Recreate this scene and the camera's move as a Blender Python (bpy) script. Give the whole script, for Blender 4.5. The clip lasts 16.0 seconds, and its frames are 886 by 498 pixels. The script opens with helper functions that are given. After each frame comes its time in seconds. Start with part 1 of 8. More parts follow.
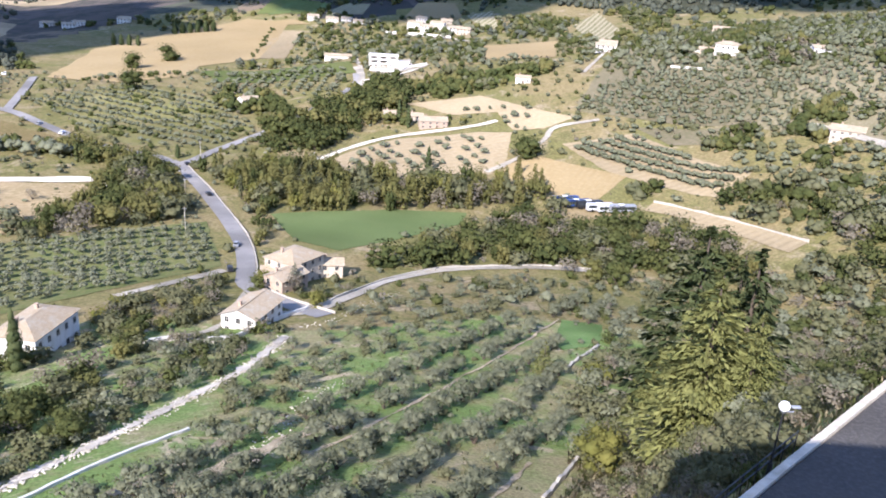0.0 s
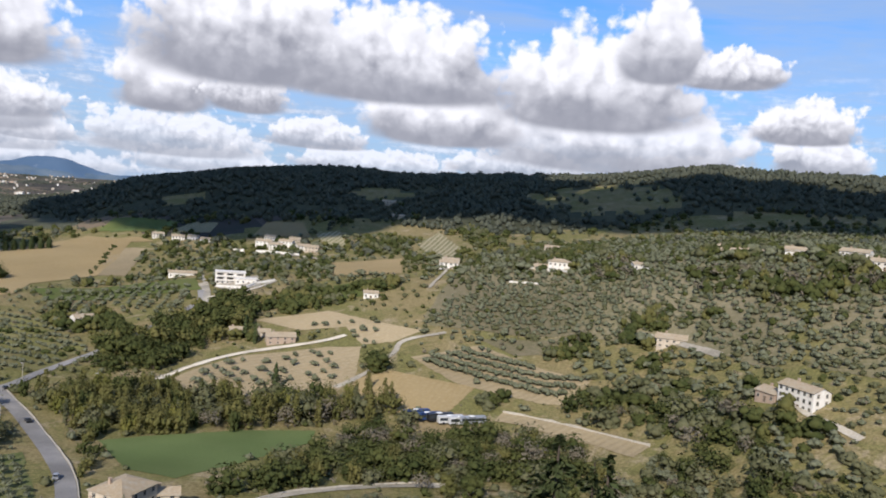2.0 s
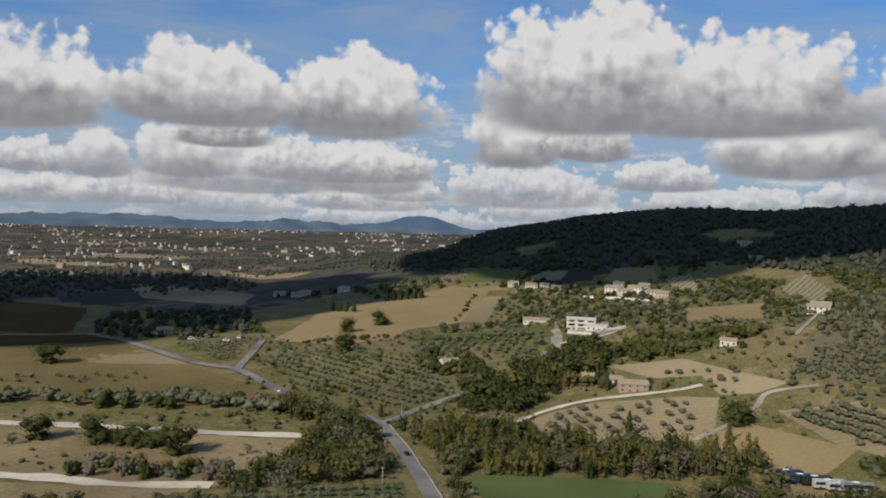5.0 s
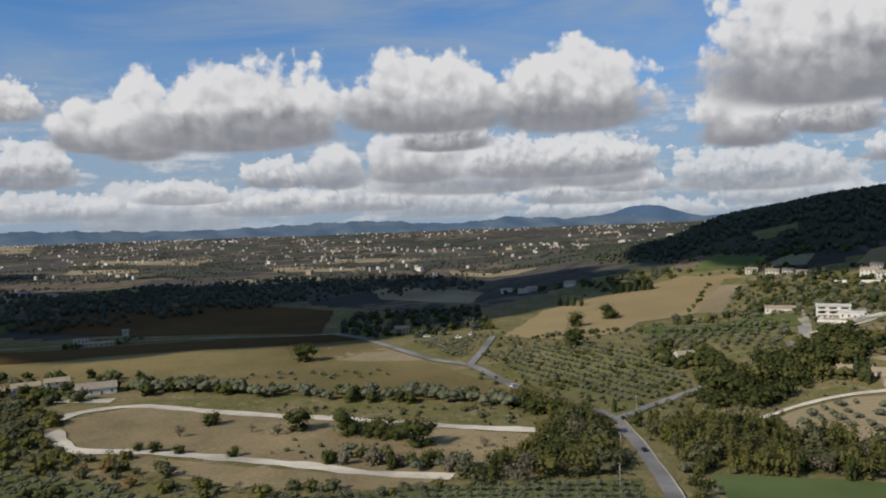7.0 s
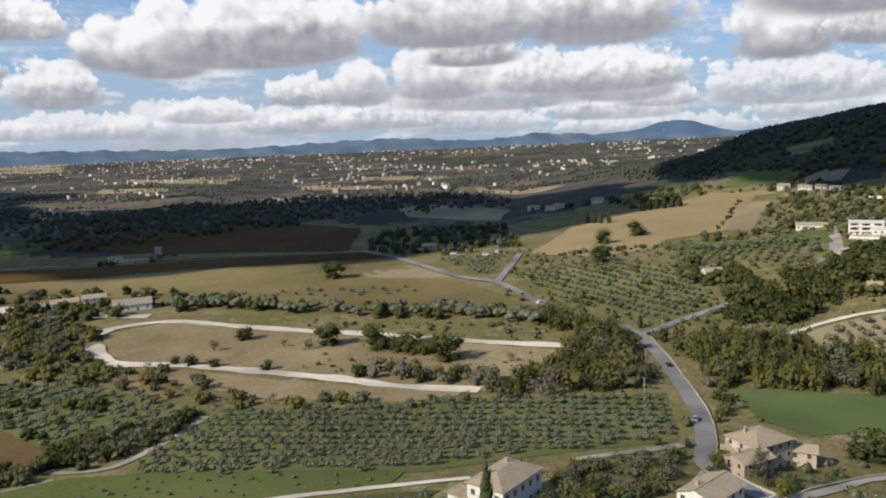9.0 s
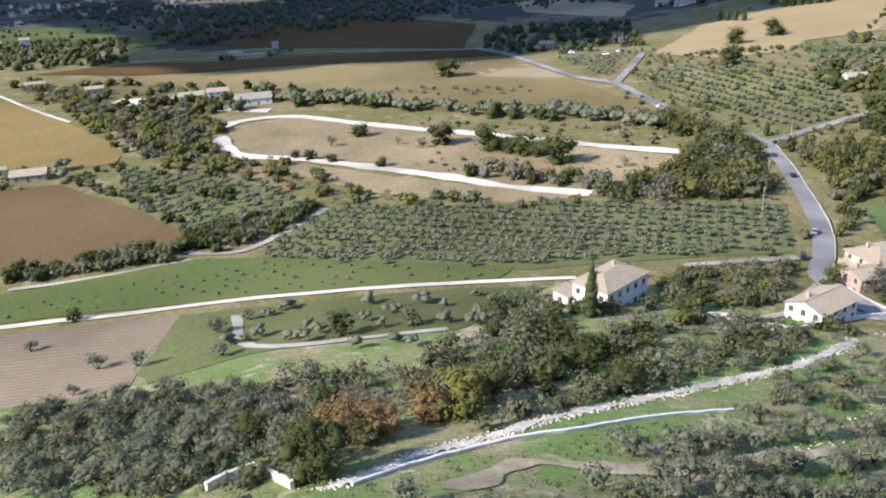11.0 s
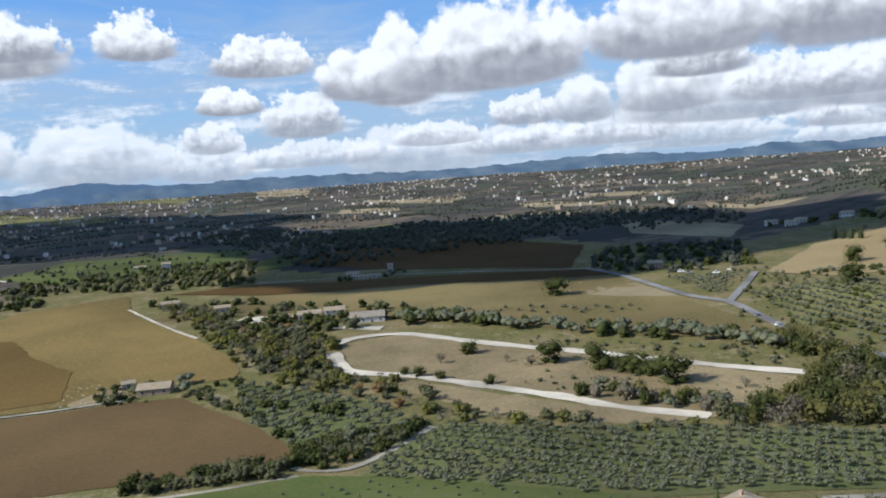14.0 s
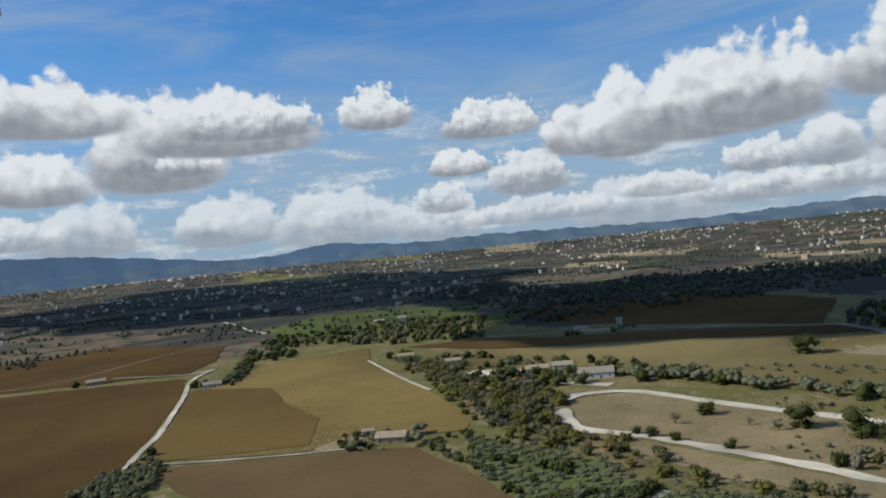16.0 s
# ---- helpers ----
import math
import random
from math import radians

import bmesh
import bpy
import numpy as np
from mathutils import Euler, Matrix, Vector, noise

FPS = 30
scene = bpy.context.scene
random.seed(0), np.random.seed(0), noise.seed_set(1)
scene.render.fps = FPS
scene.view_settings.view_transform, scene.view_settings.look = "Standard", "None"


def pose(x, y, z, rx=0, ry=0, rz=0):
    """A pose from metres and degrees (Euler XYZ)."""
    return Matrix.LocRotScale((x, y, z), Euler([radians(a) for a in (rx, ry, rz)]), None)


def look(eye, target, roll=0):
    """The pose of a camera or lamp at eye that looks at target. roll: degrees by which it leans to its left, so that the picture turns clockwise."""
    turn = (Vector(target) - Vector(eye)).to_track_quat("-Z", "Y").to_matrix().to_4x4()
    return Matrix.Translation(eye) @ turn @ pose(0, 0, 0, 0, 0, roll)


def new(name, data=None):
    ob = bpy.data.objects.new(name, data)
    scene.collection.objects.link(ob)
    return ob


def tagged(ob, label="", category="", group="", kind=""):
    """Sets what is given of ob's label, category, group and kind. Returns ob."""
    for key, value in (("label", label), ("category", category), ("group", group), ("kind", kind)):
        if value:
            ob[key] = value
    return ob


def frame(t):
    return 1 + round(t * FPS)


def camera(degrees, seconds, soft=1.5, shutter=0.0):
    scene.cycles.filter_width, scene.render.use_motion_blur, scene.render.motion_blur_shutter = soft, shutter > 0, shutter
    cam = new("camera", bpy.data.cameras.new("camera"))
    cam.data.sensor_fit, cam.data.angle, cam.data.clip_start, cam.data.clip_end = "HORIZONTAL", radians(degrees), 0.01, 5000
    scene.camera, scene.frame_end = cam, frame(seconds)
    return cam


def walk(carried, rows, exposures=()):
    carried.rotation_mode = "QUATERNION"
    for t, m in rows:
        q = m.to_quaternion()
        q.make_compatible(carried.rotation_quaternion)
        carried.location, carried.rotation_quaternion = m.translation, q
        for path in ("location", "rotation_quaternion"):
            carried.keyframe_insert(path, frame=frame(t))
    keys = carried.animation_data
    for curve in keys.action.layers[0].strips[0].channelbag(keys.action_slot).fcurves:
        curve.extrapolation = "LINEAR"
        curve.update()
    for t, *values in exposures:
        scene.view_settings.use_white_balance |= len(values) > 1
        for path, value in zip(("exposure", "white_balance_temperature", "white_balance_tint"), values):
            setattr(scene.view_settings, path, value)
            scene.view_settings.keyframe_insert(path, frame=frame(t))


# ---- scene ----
# ---- camera ----
# The camera stands on a roof terrace of a hill town and turns where it is.
EYE = 95.0
cam = camera(58.8, 16.0, soft=1.9)
ROWS = [
    (0, 70.21, -3.72, 1.34),
    (0.5, 73.85, -4.94, -3.04),
    (1, 78.84, -5.66, -5.11),
    (1.5, 81.78, -4.43, -7.47),
    (2, 86.51, -4.67, -9.57),
    (2.5, 90.24, -4.52, -10.73),
    (3, 89.98, -4.18, -5.93),
    (3.5, 90.66, -3.60, -1.43),
    (4, 89.94, -3.73, 3.06),
    (4.5, 89.56, -2.74, 9.19),
    (5, 88.47, -1.74, 15.35),
    (5.2, 88.98, -1.98, 18.14),
    (7.3, 87.79, 2.29, 31.86),
    (7.5, 87.48, 2.87, 31.38),
    (8, 88.02, 3.06, 23.43),
    (8.5, 85.58, 2.31, 31.99),
    (9, 82.19, 2.23, 33.38),
    (9.5, 82.04, -0.18, 32.16),
    (10, 79.27, 3.95, 37.36),
    (10.2, 76.19, 3.26, 39.09),
    (12.3, 64.89, 2.10, 42.13),
    (12.5, 69.09, 0.79, 42.01),
    (13, 74.96, 0.45, 42.34),
    (13.5, 80.37, 1.94, 45.51),
    (14, 84.29, 4.04, 49.39),
    (14.5, 86.89, 5.01, 54.73),
    (15, 87.91, 5.08, 59.08),
    (15.5, 88.42, 4.98, 61.96),
    (16, 89.61, 5.61, 65.79),
]
EXPOSURES = [(0, 0.98, 5830, 22), (0.5, 0.97, 5620, 22), (1, 0.67, 5700, 20), (1.5, 0.3, 6150, 18), (2, -0.1, 6250, 15), (2.5, -0.52, 6250, 13), (3, -0.55, 6450, 12), (3.5, -0.63, 6600, 11), (5, -0.68, 6750, 11), (7.5, -0.65, 6550, 10), (8.5, -0.59, 6600, 11)]
EXPOSURES += [(9, -0.24, 6600, 11), (9.5, -0.1, 6550, 12), (10, 0.12, 6450, 13), (10.2, 0.22, 6300, 13), (12.3, 1, 5700, 24), (12.5, 0.98, 5700, 23), (13, 0.8, 5600, 15), (13.5, 0.3, 5830, 13), (14, -0.12, 5950, 9), (14.5, -0.38, 6100, 8), (16, -0.52, 6250, 6)]
walk(cam, [(t, pose(0, 0, EYE, rx, ry, rz)) for t, rx, ry, rz in ROWS], EXPOSURES)

# ---- sky and sun ----
SUN_AZ, SUN_EL = -157.0, 34.0


def direction(az, el):
    a, e = radians(az), radians(el)
    return Vector((math.sin(a) * math.cos(e), math.cos(a) * math.cos(e), math.sin(e)))


sun = new("sun", bpy.data.lights.new("sun", "SUN"))
sun.data.energy, sun.data.angle, sun.data.color = 6.2, radians(0.53), (1.0, 0.935, 0.81)
sun.matrix_world = look(direction(SUN_AZ, SUN_EL) * 100, (0, 0, 0))


class Nodes:
    """Short hand for building node trees."""

    def __init__(self, tree):
        self.tree = tree
        tree.nodes.clear()

    def add(self, kind, **inputs):
        n = self.tree.nodes.new(kind)
        return n

    def put(self, sock, v):
        if isinstance(v, bpy.types.NodeSocket):
            self.tree.links.new(v, sock)
        elif v is not None:
            sock.default_value = v

    def math(self, op, a, b=None, c=None, clamp=False):
        n = self.add("ShaderNodeMath")
        n.operation, n.use_clamp = op, clamp
        for s, v in zip(n.inputs, (a, b, c)):
            self.put(s, v)
        return n.outputs[0]

    def vec(self, op, a, b=None):
        n = self.add("ShaderNodeVectorMath")
        n.operation = op
        self.put(n.inputs[0], a)
        if b is not None:
            self.put(n.inputs[3] if op == "SCALE" else n.inputs[1], b)
        return n.outputs["Value"] if op == "LENGTH" else n.outputs[0]

    def ramp(self, v, lo, hi, a=0.0, b=1.0, smooth=True):
        n = self.add("ShaderNodeMapRange")
        n.interpolation_type = "SMOOTHSTEP" if smooth else "LINEAR"
        for s, w in zip(n.inputs, (v, lo, hi, a, b)):
            self.put(s, w)
        return n.outputs[0]

    def mix(self, f, a, b, blend="MIX"):
        n = self.add("ShaderNodeMix")
        n.data_type, n.blend_type = "RGBA", blend
        self.put(n.inputs[0], f)
        self.put(n.inputs[6], a if isinstance(a, bpy.types.NodeSocket) else (*a[:3], 1.0))
        self.put(n.inputs[7], b if isinstance(b, bpy.types.NodeSocket) else (*b[:3], 1.0))
        return n.outputs[2]

    def noise(self, coords, scale, detail=3.0, rough=0.55, distortion=0.0):
        n = self.add("ShaderNodeTexNoise")
        self.put(n.inputs["Vector"], coords)
        n.inputs["Scale"].default_value, n.inputs["Detail"].default_value = scale, detail
        n.inputs["Roughness"].default_value, n.inputs["Distortion"].default_value = rough, distortion
        return n.outputs[0]


# Each cloud: azimuth and elevation of its base, half width, height above the base, in degrees.
CLOUDS = [(-5.1, 8.3, 7.5, 9.2), (4.8, 7.7, 9.6, 6.7), (19.9, 6.8, 7.4, 7.1), (-10.2, 5.2, 3.3, 4.5), (-4.7, 5.5, 3.0, 3.2), (9.1, 4.6, 5.6, 4.4), (21.6, 3.6, 9.2, 4.8), (24.1, 10.1, 2.9, 5.6), (28.8, 9.4, 3.6, 2.6), (33.7, 6.0, 3.4, 3.0), (34.9, 4.0, 3.0, 2.7), (-9.6, 2.1, 6.1, 3.3), (0.2, 3.3, 3.8, 2.1), (-20.7, 2.9, 4.3, 3.8), (-20.9, 1.4, 4.6, 2.1), (14.9, 2.4, 5.2, 2.1), (-6.6, 0.9, 5.3, 1.8), (4.2, 1.8, 5.9, 1.8), (26.0, 3.2, 4.3, 1.3), (-18.8, 0.1, 6.6, 1.7)]
CLOUDS += [(-43.0, 6.7, 4.6, 6.0), (-32.4, 7.4, 6.5, 5.8), (-22.2, 7.2, 6.0, 6.4), (-43.2, 3.2, 2.5, 2.2), (-39.0, 3.2, 2.2, 3.4), (-33.4, 3.6, 3.6, 4.0), (-23.2, 3.5, 7.3, 3.1), (-41.0, 1.2, 5.0, 1.9), (-31.5, 0.8, 5.2, 2.3), (-22.9, 1.4, 1.8, 1.7), (-18.0, 2.1, 2.8, 1.7), (-31.2, 5.6, 3.4, 2.7), (-52.3, 5.7, 3.2, 5.5), (-49.6, 2.1, 3.1, 1.7), (-44.1, 1.2, 3.9, 2.2), (-36.6, 1.4, 4.1, 2.2)]
CLOUDS += [(-80.3, 8.2, 6.5, 4.5), (-83.1, 6.6, 2.2, 2.0), (-69.6, 9.1, 2.7, 3.0), (-61.7, 7.7, 3.8, 2.7), (-64.0, 5.1, 2.4, 2.0), (-59.0, 3.5, 3.0, 3.2), (-46.5, 6.3, 6.6, 5.4), (-54.4, 5.9, 3.6, 3.6), (-29.4, 2.6, 7.0, 3.6), (-81.0, 1.8, 3.5, 3.6), (-73.0, 1.2, 4.8, 4.1), (-65.8, 0.8, 3.1, 2.8), (-51.0, 0.5, 5.6, 3.4), (-58.4, 1.2, 5.3, 1.8), (-65.4, 2.6, 1.8, 2.5), (-91.7, 9.8, 5.1, 3.9), (-85.1, 6.3, 4.5, 6.4), (-79.1, 9.0, 5.3, 2.9), (-92.7, 5.4, 3.2, 3.5), (-89.9, 1.9, 3.8, 3.4), (-94.7, 2.4, 2.8, 2.0)]
# the rest of the sky, behind and above
CLOUDS += [(-120, 8, 12, 5), (-140, 20, 18, 9), (170, 14, 20, 8), (120, 16, 16, 8), (80, 10, 14, 5), (55, 8, 9, 4), (0, 42, 16, 9), (-60, 45, 14, 8), (60, 50, 18, 9), (-150, 48, 20, 10)]


def cloud_group():
    """One cumulus cloud laid over the sky behind it: a flat grey base, a heaped white top."""
    tree = bpy.data.node_groups.new("cumulus", "ShaderNodeTree")
    k = Nodes(tree)
    for key in ("az", "el", "bulge", "rim", "wide", "a", "b", "c", "d", "strength"):
        tree.interface.new_socket(key, in_out="INPUT", socket_type="NodeSocketFloat")
    for key in ("behind", "grey"):
        tree.interface.new_socket(key, in_out="INPUT", socket_type="NodeSocketColor")
    tree.interface.new_socket("sky", in_out="OUTPUT", socket_type="NodeSocketColor")
    for key in ("az", "el"):
        tree.interface.new_socket(key, in_out="OUTPUT", socket_type="NodeSocketFloat")
    i, o = k.add("NodeGroupInput").outputs, k.add("NodeGroupOutput").inputs
    u, v = k.math("MULTIPLY_ADD", i["az"], i["a"], i["b"]), k.math("MULTIPLY_ADD", i["el"], i["c"], i["d"])
    y = k.math("MAXIMUM", k.math("MULTIPLY", v, 1.12), k.math("MULTIPLY", v, -5.0))
    r = k.math("SQRT", k.math("MULTIPLY_ADD", u, u, k.math("MULTIPLY", y, y)))
    grow = k.math("MULTIPLY_ADD", i["bulge"], k.ramp(v, -0.15, 0.25, 0.12, 0.74), 1.02)
    within = k.math("SUBTRACT", grow, r)
    cover = k.ramp(within, -0.03, k.ramp(v, -0.1, 0.3, 0.42, 0.15))
    up = k.math("MULTIPLY_ADD", i["wide"], 0.5, k.math("MULTIPLY_ADD", i["bulge"], 0.22, v))
    tone = k.math("ADD", k.math("ADD", k.ramp(up, -0.06, 0.54, 0.05, 0.95), k.math("MULTIPLY", i["rim"], k.ramp(v, 0.0, 0.4, 0.25, 1.1))), k.ramp(within, 0.0, 0.35, 0.2, 0.0), clamp=True)
    k.put(o["sky"], k.mix(k.math("MULTIPLY", cover, i["strength"]), i["behind"], k.mix(tone, i["grey"], CLOUD_TOP)))
    # a hair's breadth on where this one stands, so that the next is worked out after it
    k.put(o["az"], k.math("MULTIPLY_ADD", tone, 0.0003, i["az"]))
    k.put(o["el"], k.math("MULTIPLY_ADD", cover, 0.0003, i["el"]))
    return tree


def build_sky():
    world = bpy.data.worlds.new("world")
    scene.world = world
    world.use_nodes = True
    k = Nodes(world.node_tree)
    tex = k.add("ShaderNodeTexSky")
    tex.sky_type, tex.sun_disc = "NISHITA", False
    tex.sun_elevation, tex.sun_rotation = radians(SUN_EL), radians(SUN_AZ)
    tex.altitude, tex.dust_density, tex.ozone_density = 300.0, 0.6, 1.6
    blue = k.mix(1.0, tex.outputs[0], (SKY_GAIN[0], SKY_GAIN[1], SKY_GAIN[2]), "MULTIPLY")
    # azimuth and elevation in degrees
    p = k.add("ShaderNodeTexCoord").outputs["Generated"]
    sep = k.add("ShaderNodeSeparateXYZ")
    k.put(sep.inputs[0], p)
    az = k.math("MULTIPLY", k.math("ARCTAN2", sep.outputs[0], sep.outputs[1]), 57.2958)
    el = k.math("MULTIPLY", k.math("ARCSINE", sep.outputs[2]), 57.2958)
    comb = k.add("ShaderNodeCombineXYZ")
    k.put(comb.inputs[0], az)
    k.put(comb.inputs[1], el)
    flat = comb.outputs[0]

    def heads(coords, octaves):
        """Cauliflower heads: round bumps at several scales."""
        total = None
        for scale, amount in octaves:
            n = k.add("ShaderNodeTexVoronoi")
            n.voronoi_dimensions, n.feature = "2D", "SMOOTH_F1"
            k.put(n.inputs["Vector"], coords)
            n.inputs["Scale"].default_value, n.inputs["Smoothness"].default_value = scale, 0.55
            v = k.math("MULTIPLY", k.math("SUBTRACT", 0.40, n.outputs["Distance"]), amount)
            total = v if total is None else k.math("ADD", total, v)
        return total

    wander = k.add("ShaderNodeTexNoise")
    k.put(wander.inputs["Vector"], flat)
    wander.inputs["Scale"].default_value, wander.inputs["Detail"].default_value = 0.55, 4.0
    bent = k.vec("ADD", flat, k.vec("MULTIPLY", k.vec("SUBTRACT", wander.outputs[1], (0.5, 0.5, 0.5)), (1.45, 0.95, 0.0)))
    fine = k.math("SUBTRACT", k.noise(flat, 1.6, 7.0, 0.62), 0.5)
    wide = k.math("SUBTRACT", k.noise(k.vec("MULTIPLY", flat, (0.7, 1.0, 1.0)), 0.33, 4.0, 0.55), 0.5)
    BIG = ((0.16, 0.3), (0.4, 0.5), (1.0, 0.34), (2.5, 0.1))
    SMALL = ((0.45, 0.5), (1.1, 0.48), (2.6, 0.25), (5.5, 0.07))
    bulge, rim = [], []
    for octaves, reach in ((BIG, 0.55), (SMALL, 0.24)):
        here = heads(bent, octaves)
        lit = heads(k.vec("ADD", bent, (-reach, reach * 1.5, 0.0)), octaves[:3])
        bulge.append(k.math("ADD", here, k.math("MULTIPLY", fine, 0.24)))
        rim.append(k.math("MULTIPLY", k.math("SUBTRACT", here, lit), 0.9))
    # thin high veil, and air that whitens towards the skyline
    veil = k.ramp(k.noise(k.vec("MULTIPLY", flat, (0.06, 0.3, 1.0)), 0.7, 5.0, 0.6, 0.6), 0.36, 0.72, 0.05, 0.7)
    pale = k.ramp(el, -1.0, 18.0, 0.88, 0.0)
    out = k.mix(pale, k.mix(veil, blue, CLOUD_VEIL), SKY_PALE)
    # thin ragged sheets of cloud low over the plain
    rows = k.noise(k.vec("MULTIPLY", flat, (0.2, 1.0, 1.0)), 0.85, 6.0, 0.62)
    band = k.math("MULTIPLY", k.ramp(el, -1.0, 1.0), k.ramp(el, 6.0, 12.0, 1.0, 0.0))
    sheet = k.math("MULTIPLY", k.ramp(rows, 0.42, 0.64), k.math("MULTIPLY", band, 0.6))
    out = k.mix(sheet, out, k.mix(k.ramp(k.math("ADD", rows, k.math("MULTIPLY", fine, 0.5)), 0.4, 0.72), CLOUD_GREY, CLOUD_TOP))
    # clouds from the farthest to the nearest, each in front of those before it
    one = cloud_group()
    for a, e, w, h in sorted(CLOUDS, key=lambda c: c[1]):
        size = 0 if h > 3.3 else 1
        far = min(1.0, 0.25 + 0.16 * max(e, 0.0))
        n = k.add("ShaderNodeGroup")
        n.node_tree = one
        grey = tuple(p * (1 - far) + q * far for p, q in zip(CLOUD_GREY, CLOUD_BASE))
        for key, v in (("az", az), ("el", el), ("bulge", bulge[size]), ("rim", rim[size]), ("wide", wide), ("behind", out), ("a", 0.9 / w), ("b", -0.9 * a / w), ("c", 1 / h), ("d", -e / h), ("grey", (*grey, 1.0)), ("strength", 0.5 + 0.5 * far)):
            k.put(n.inputs[key], v)
        out, az, el = n.outputs["sky"], n.outputs["az"], n.outputs["el"]
    bg = k.add("ShaderNodeBackground")
    k.put(bg.inputs[0], out)
    bg.inputs[1].default_value = 1.0
    o = k.add("ShaderNodeOutputWorld")
    k.tree.links.new(bg.outputs[0], o.inputs[0])
    world.cycles.sampling_method = "MANUAL"
    world.cycles.sample_map_resolution = 512


SKY_GAIN = (0.05, 0.115, 0.182)
SKY_PALE = (0.46, 0.585, 0.755)
CLOUD_BASE, CLOUD_GREY, CLOUD_TOP, CLOUD_VEIL = (0.37, 0.385, 0.435), (0.5, 0.555, 0.64), (1.09, 1.10, 1.125), (0.47, 0.585, 0.74)
build_sky()


# ---- terrain ----
from mathutils.geometry import delaunay_2d_cdt

def smooth(v):
    v = np.clip(v, 0.0, 1.0)
    return v * v * (3 - 2 * v)


# the town's hillside below the camera, by distance
_r = np.arange(0.0, 420.0, 1.0)
_z = np.interp(_r, [0, 18, 30, 66, 110, 166, 230, 310], [72.6, 71, 64, 43, 29, 15, 4, 0])
_k = np.hanning(31) / np.hanning(31).sum()
NEAR = np.convolve(np.pad(_z, 15, mode="edge"), _k, "valid")
HILL_AZ = [-180, -60, -40, -25, -14, -5, 5, 18, 27, 35, 50, 180]
HILL_TOP = [0, 0, 0, 4, 10, 28, 42, 61, 75, 85, 90, 40]
HILL_FROM = [300, 300, 300, 300, 300, 300, 290, 260, 210, 160, 120, 120]
RIDGE_AZ = [-180, -34, -26.7, -20.7, -15.2, -11.8, -8.2, -5.2, 1.2, 6.7, 11.8, 18, 23.7, 28.3, 32.5, 36, 60, 180]
RIDGE_EL = [-9, -5.5, -3.85, -2.8, -1.7, -0.35, 0.3, 0.95, 1.6, 1.5, 1.85, 2.2, 2.9, 3.85, 3.7, 3.6, 3.0, 0]


def ground_z(x, y):
    """Height of the ground: the plain is 0."""
    x, y = np.asarray(x, float), np.asarray(y, float)
    r, az = np.hypot(x, y), np.degrees(np.arctan2(x, y))
    z = np.interp(r, _r, NEAR)
    # the made-up ground that carries the town road, falling steeply at its edges
    out = np.maximum((x - 8.0) * -0.697 + (y - 24.0) * 0.717, (x - 36.8) * 0.717 + (y - 52.0) * 0.697)
    z = np.maximum(z, 72.6 - 1.15 * np.maximum(out, 0.0) - np.where(x < -2.0, 40.0, 0.0) - 6.0 * np.maximum(0.0, 2.0 - x) / 4.0 * (x > -2.0))
    start = np.interp(az, HILL_AZ, HILL_FROM)
    top = np.interp(az, HILL_AZ, HILL_TOP)
    z = z + top * smooth((r - start) / 300.0)
    crest = np.maximum(0.0, 95.0 + 1250.0 * np.tan(np.radians(np.interp(az, RIDGE_AZ, RIDGE_EL))) - top)
    z = z + crest * smooth((r - 640.0) / 610.0) * (1 - smooth((r - 1350.0) / 1500.0))
    z = z + 1.2 * np.sin(x / 47.0 + 1.0) * np.sin(y / 61.0) * smooth((r - 60.0) / 200.0) + 2.0 * np.sin(x / 131.0) * np.sin(y / 163.0 + 2.0) * smooth((r - 350.0) / 400.0)
    # the far side of the plain climbs gently to the hills
    return z + 48.0 * smooth((r - 2300.0) / 2400.0)


def wood_start(az):
    """How far out the wood on the long hill begins."""
    return np.interp(az, [-22, -15, -10, -5, 5, 10, 14, 20, 27, 47], [1150, 1010, 930, 880, 870, 830, 770, 800, 850, 870])


def in_glade(az, r):
    """Grassy clearings on the wooded hill."""
    a = ((az - 21.5 + (r - 950) * 0.012) / 5.0) ** 2 + ((r - 960) / 95.0) ** 2 < 1 + 0.3 * np.sin(az * 2.1 + r / 40.0)
    b = ((az - 31.5) / 5.5) ** 2 + ((r - 1225) / 75.0) ** 2 < 1 + 0.3 * np.sin(az * 1.7)
    c = ((az + 8.5) / 1.6) ** 2 + ((r - 1010) / 25.0) ** 2 < 1
    d = ((az - 5.0) / 2.6) ** 2 + ((r - 1000) / 30.0) ** 2 < 1
    return a | b | c | d


# ---- end of terrain ----


# ---- materials ----
def material(name, build, roughness=0.85):
    m = bpy.data.materials.new(name)
    m.use_nodes = True
    k = Nodes(m.node_tree)
    out = k.add("ShaderNodeOutputMaterial")
    bsdf = k.add("ShaderNodeBsdfPrincipled")
    bsdf.inputs["Roughness"].default_value = roughness
    bsdf.inputs["Specular IOR Level"].default_value = 0.25 if roughness < 0.94 else 0.03
    pos = k.add("ShaderNodeNewGeometry").outputs["Position"]
    shader = build(k, pos, bsdf) or bsdf.outputs[0]
    k.tree.links.new(shader, out.inputs[0])
    return m


def bump(k, bsdf, height, strength, distance=0.2):
    b = k.add("ShaderNodeBump")
    b.inputs["Strength"].default_value, b.inputs["Distance"].default_value = strength, distance
    k.put(b.inputs["Height"], height)
    k.tree.links.new(b.outputs[0], bsdf.inputs["Normal"])


def rich(c, gain=1.0, more=1.25):
    """A colour with its saturation raised a little."""
    l = (c[0] + c[1] + c[2]) / 3
    return tuple(max(0.004, (l + (v - l) * more) * gain) for v in c)


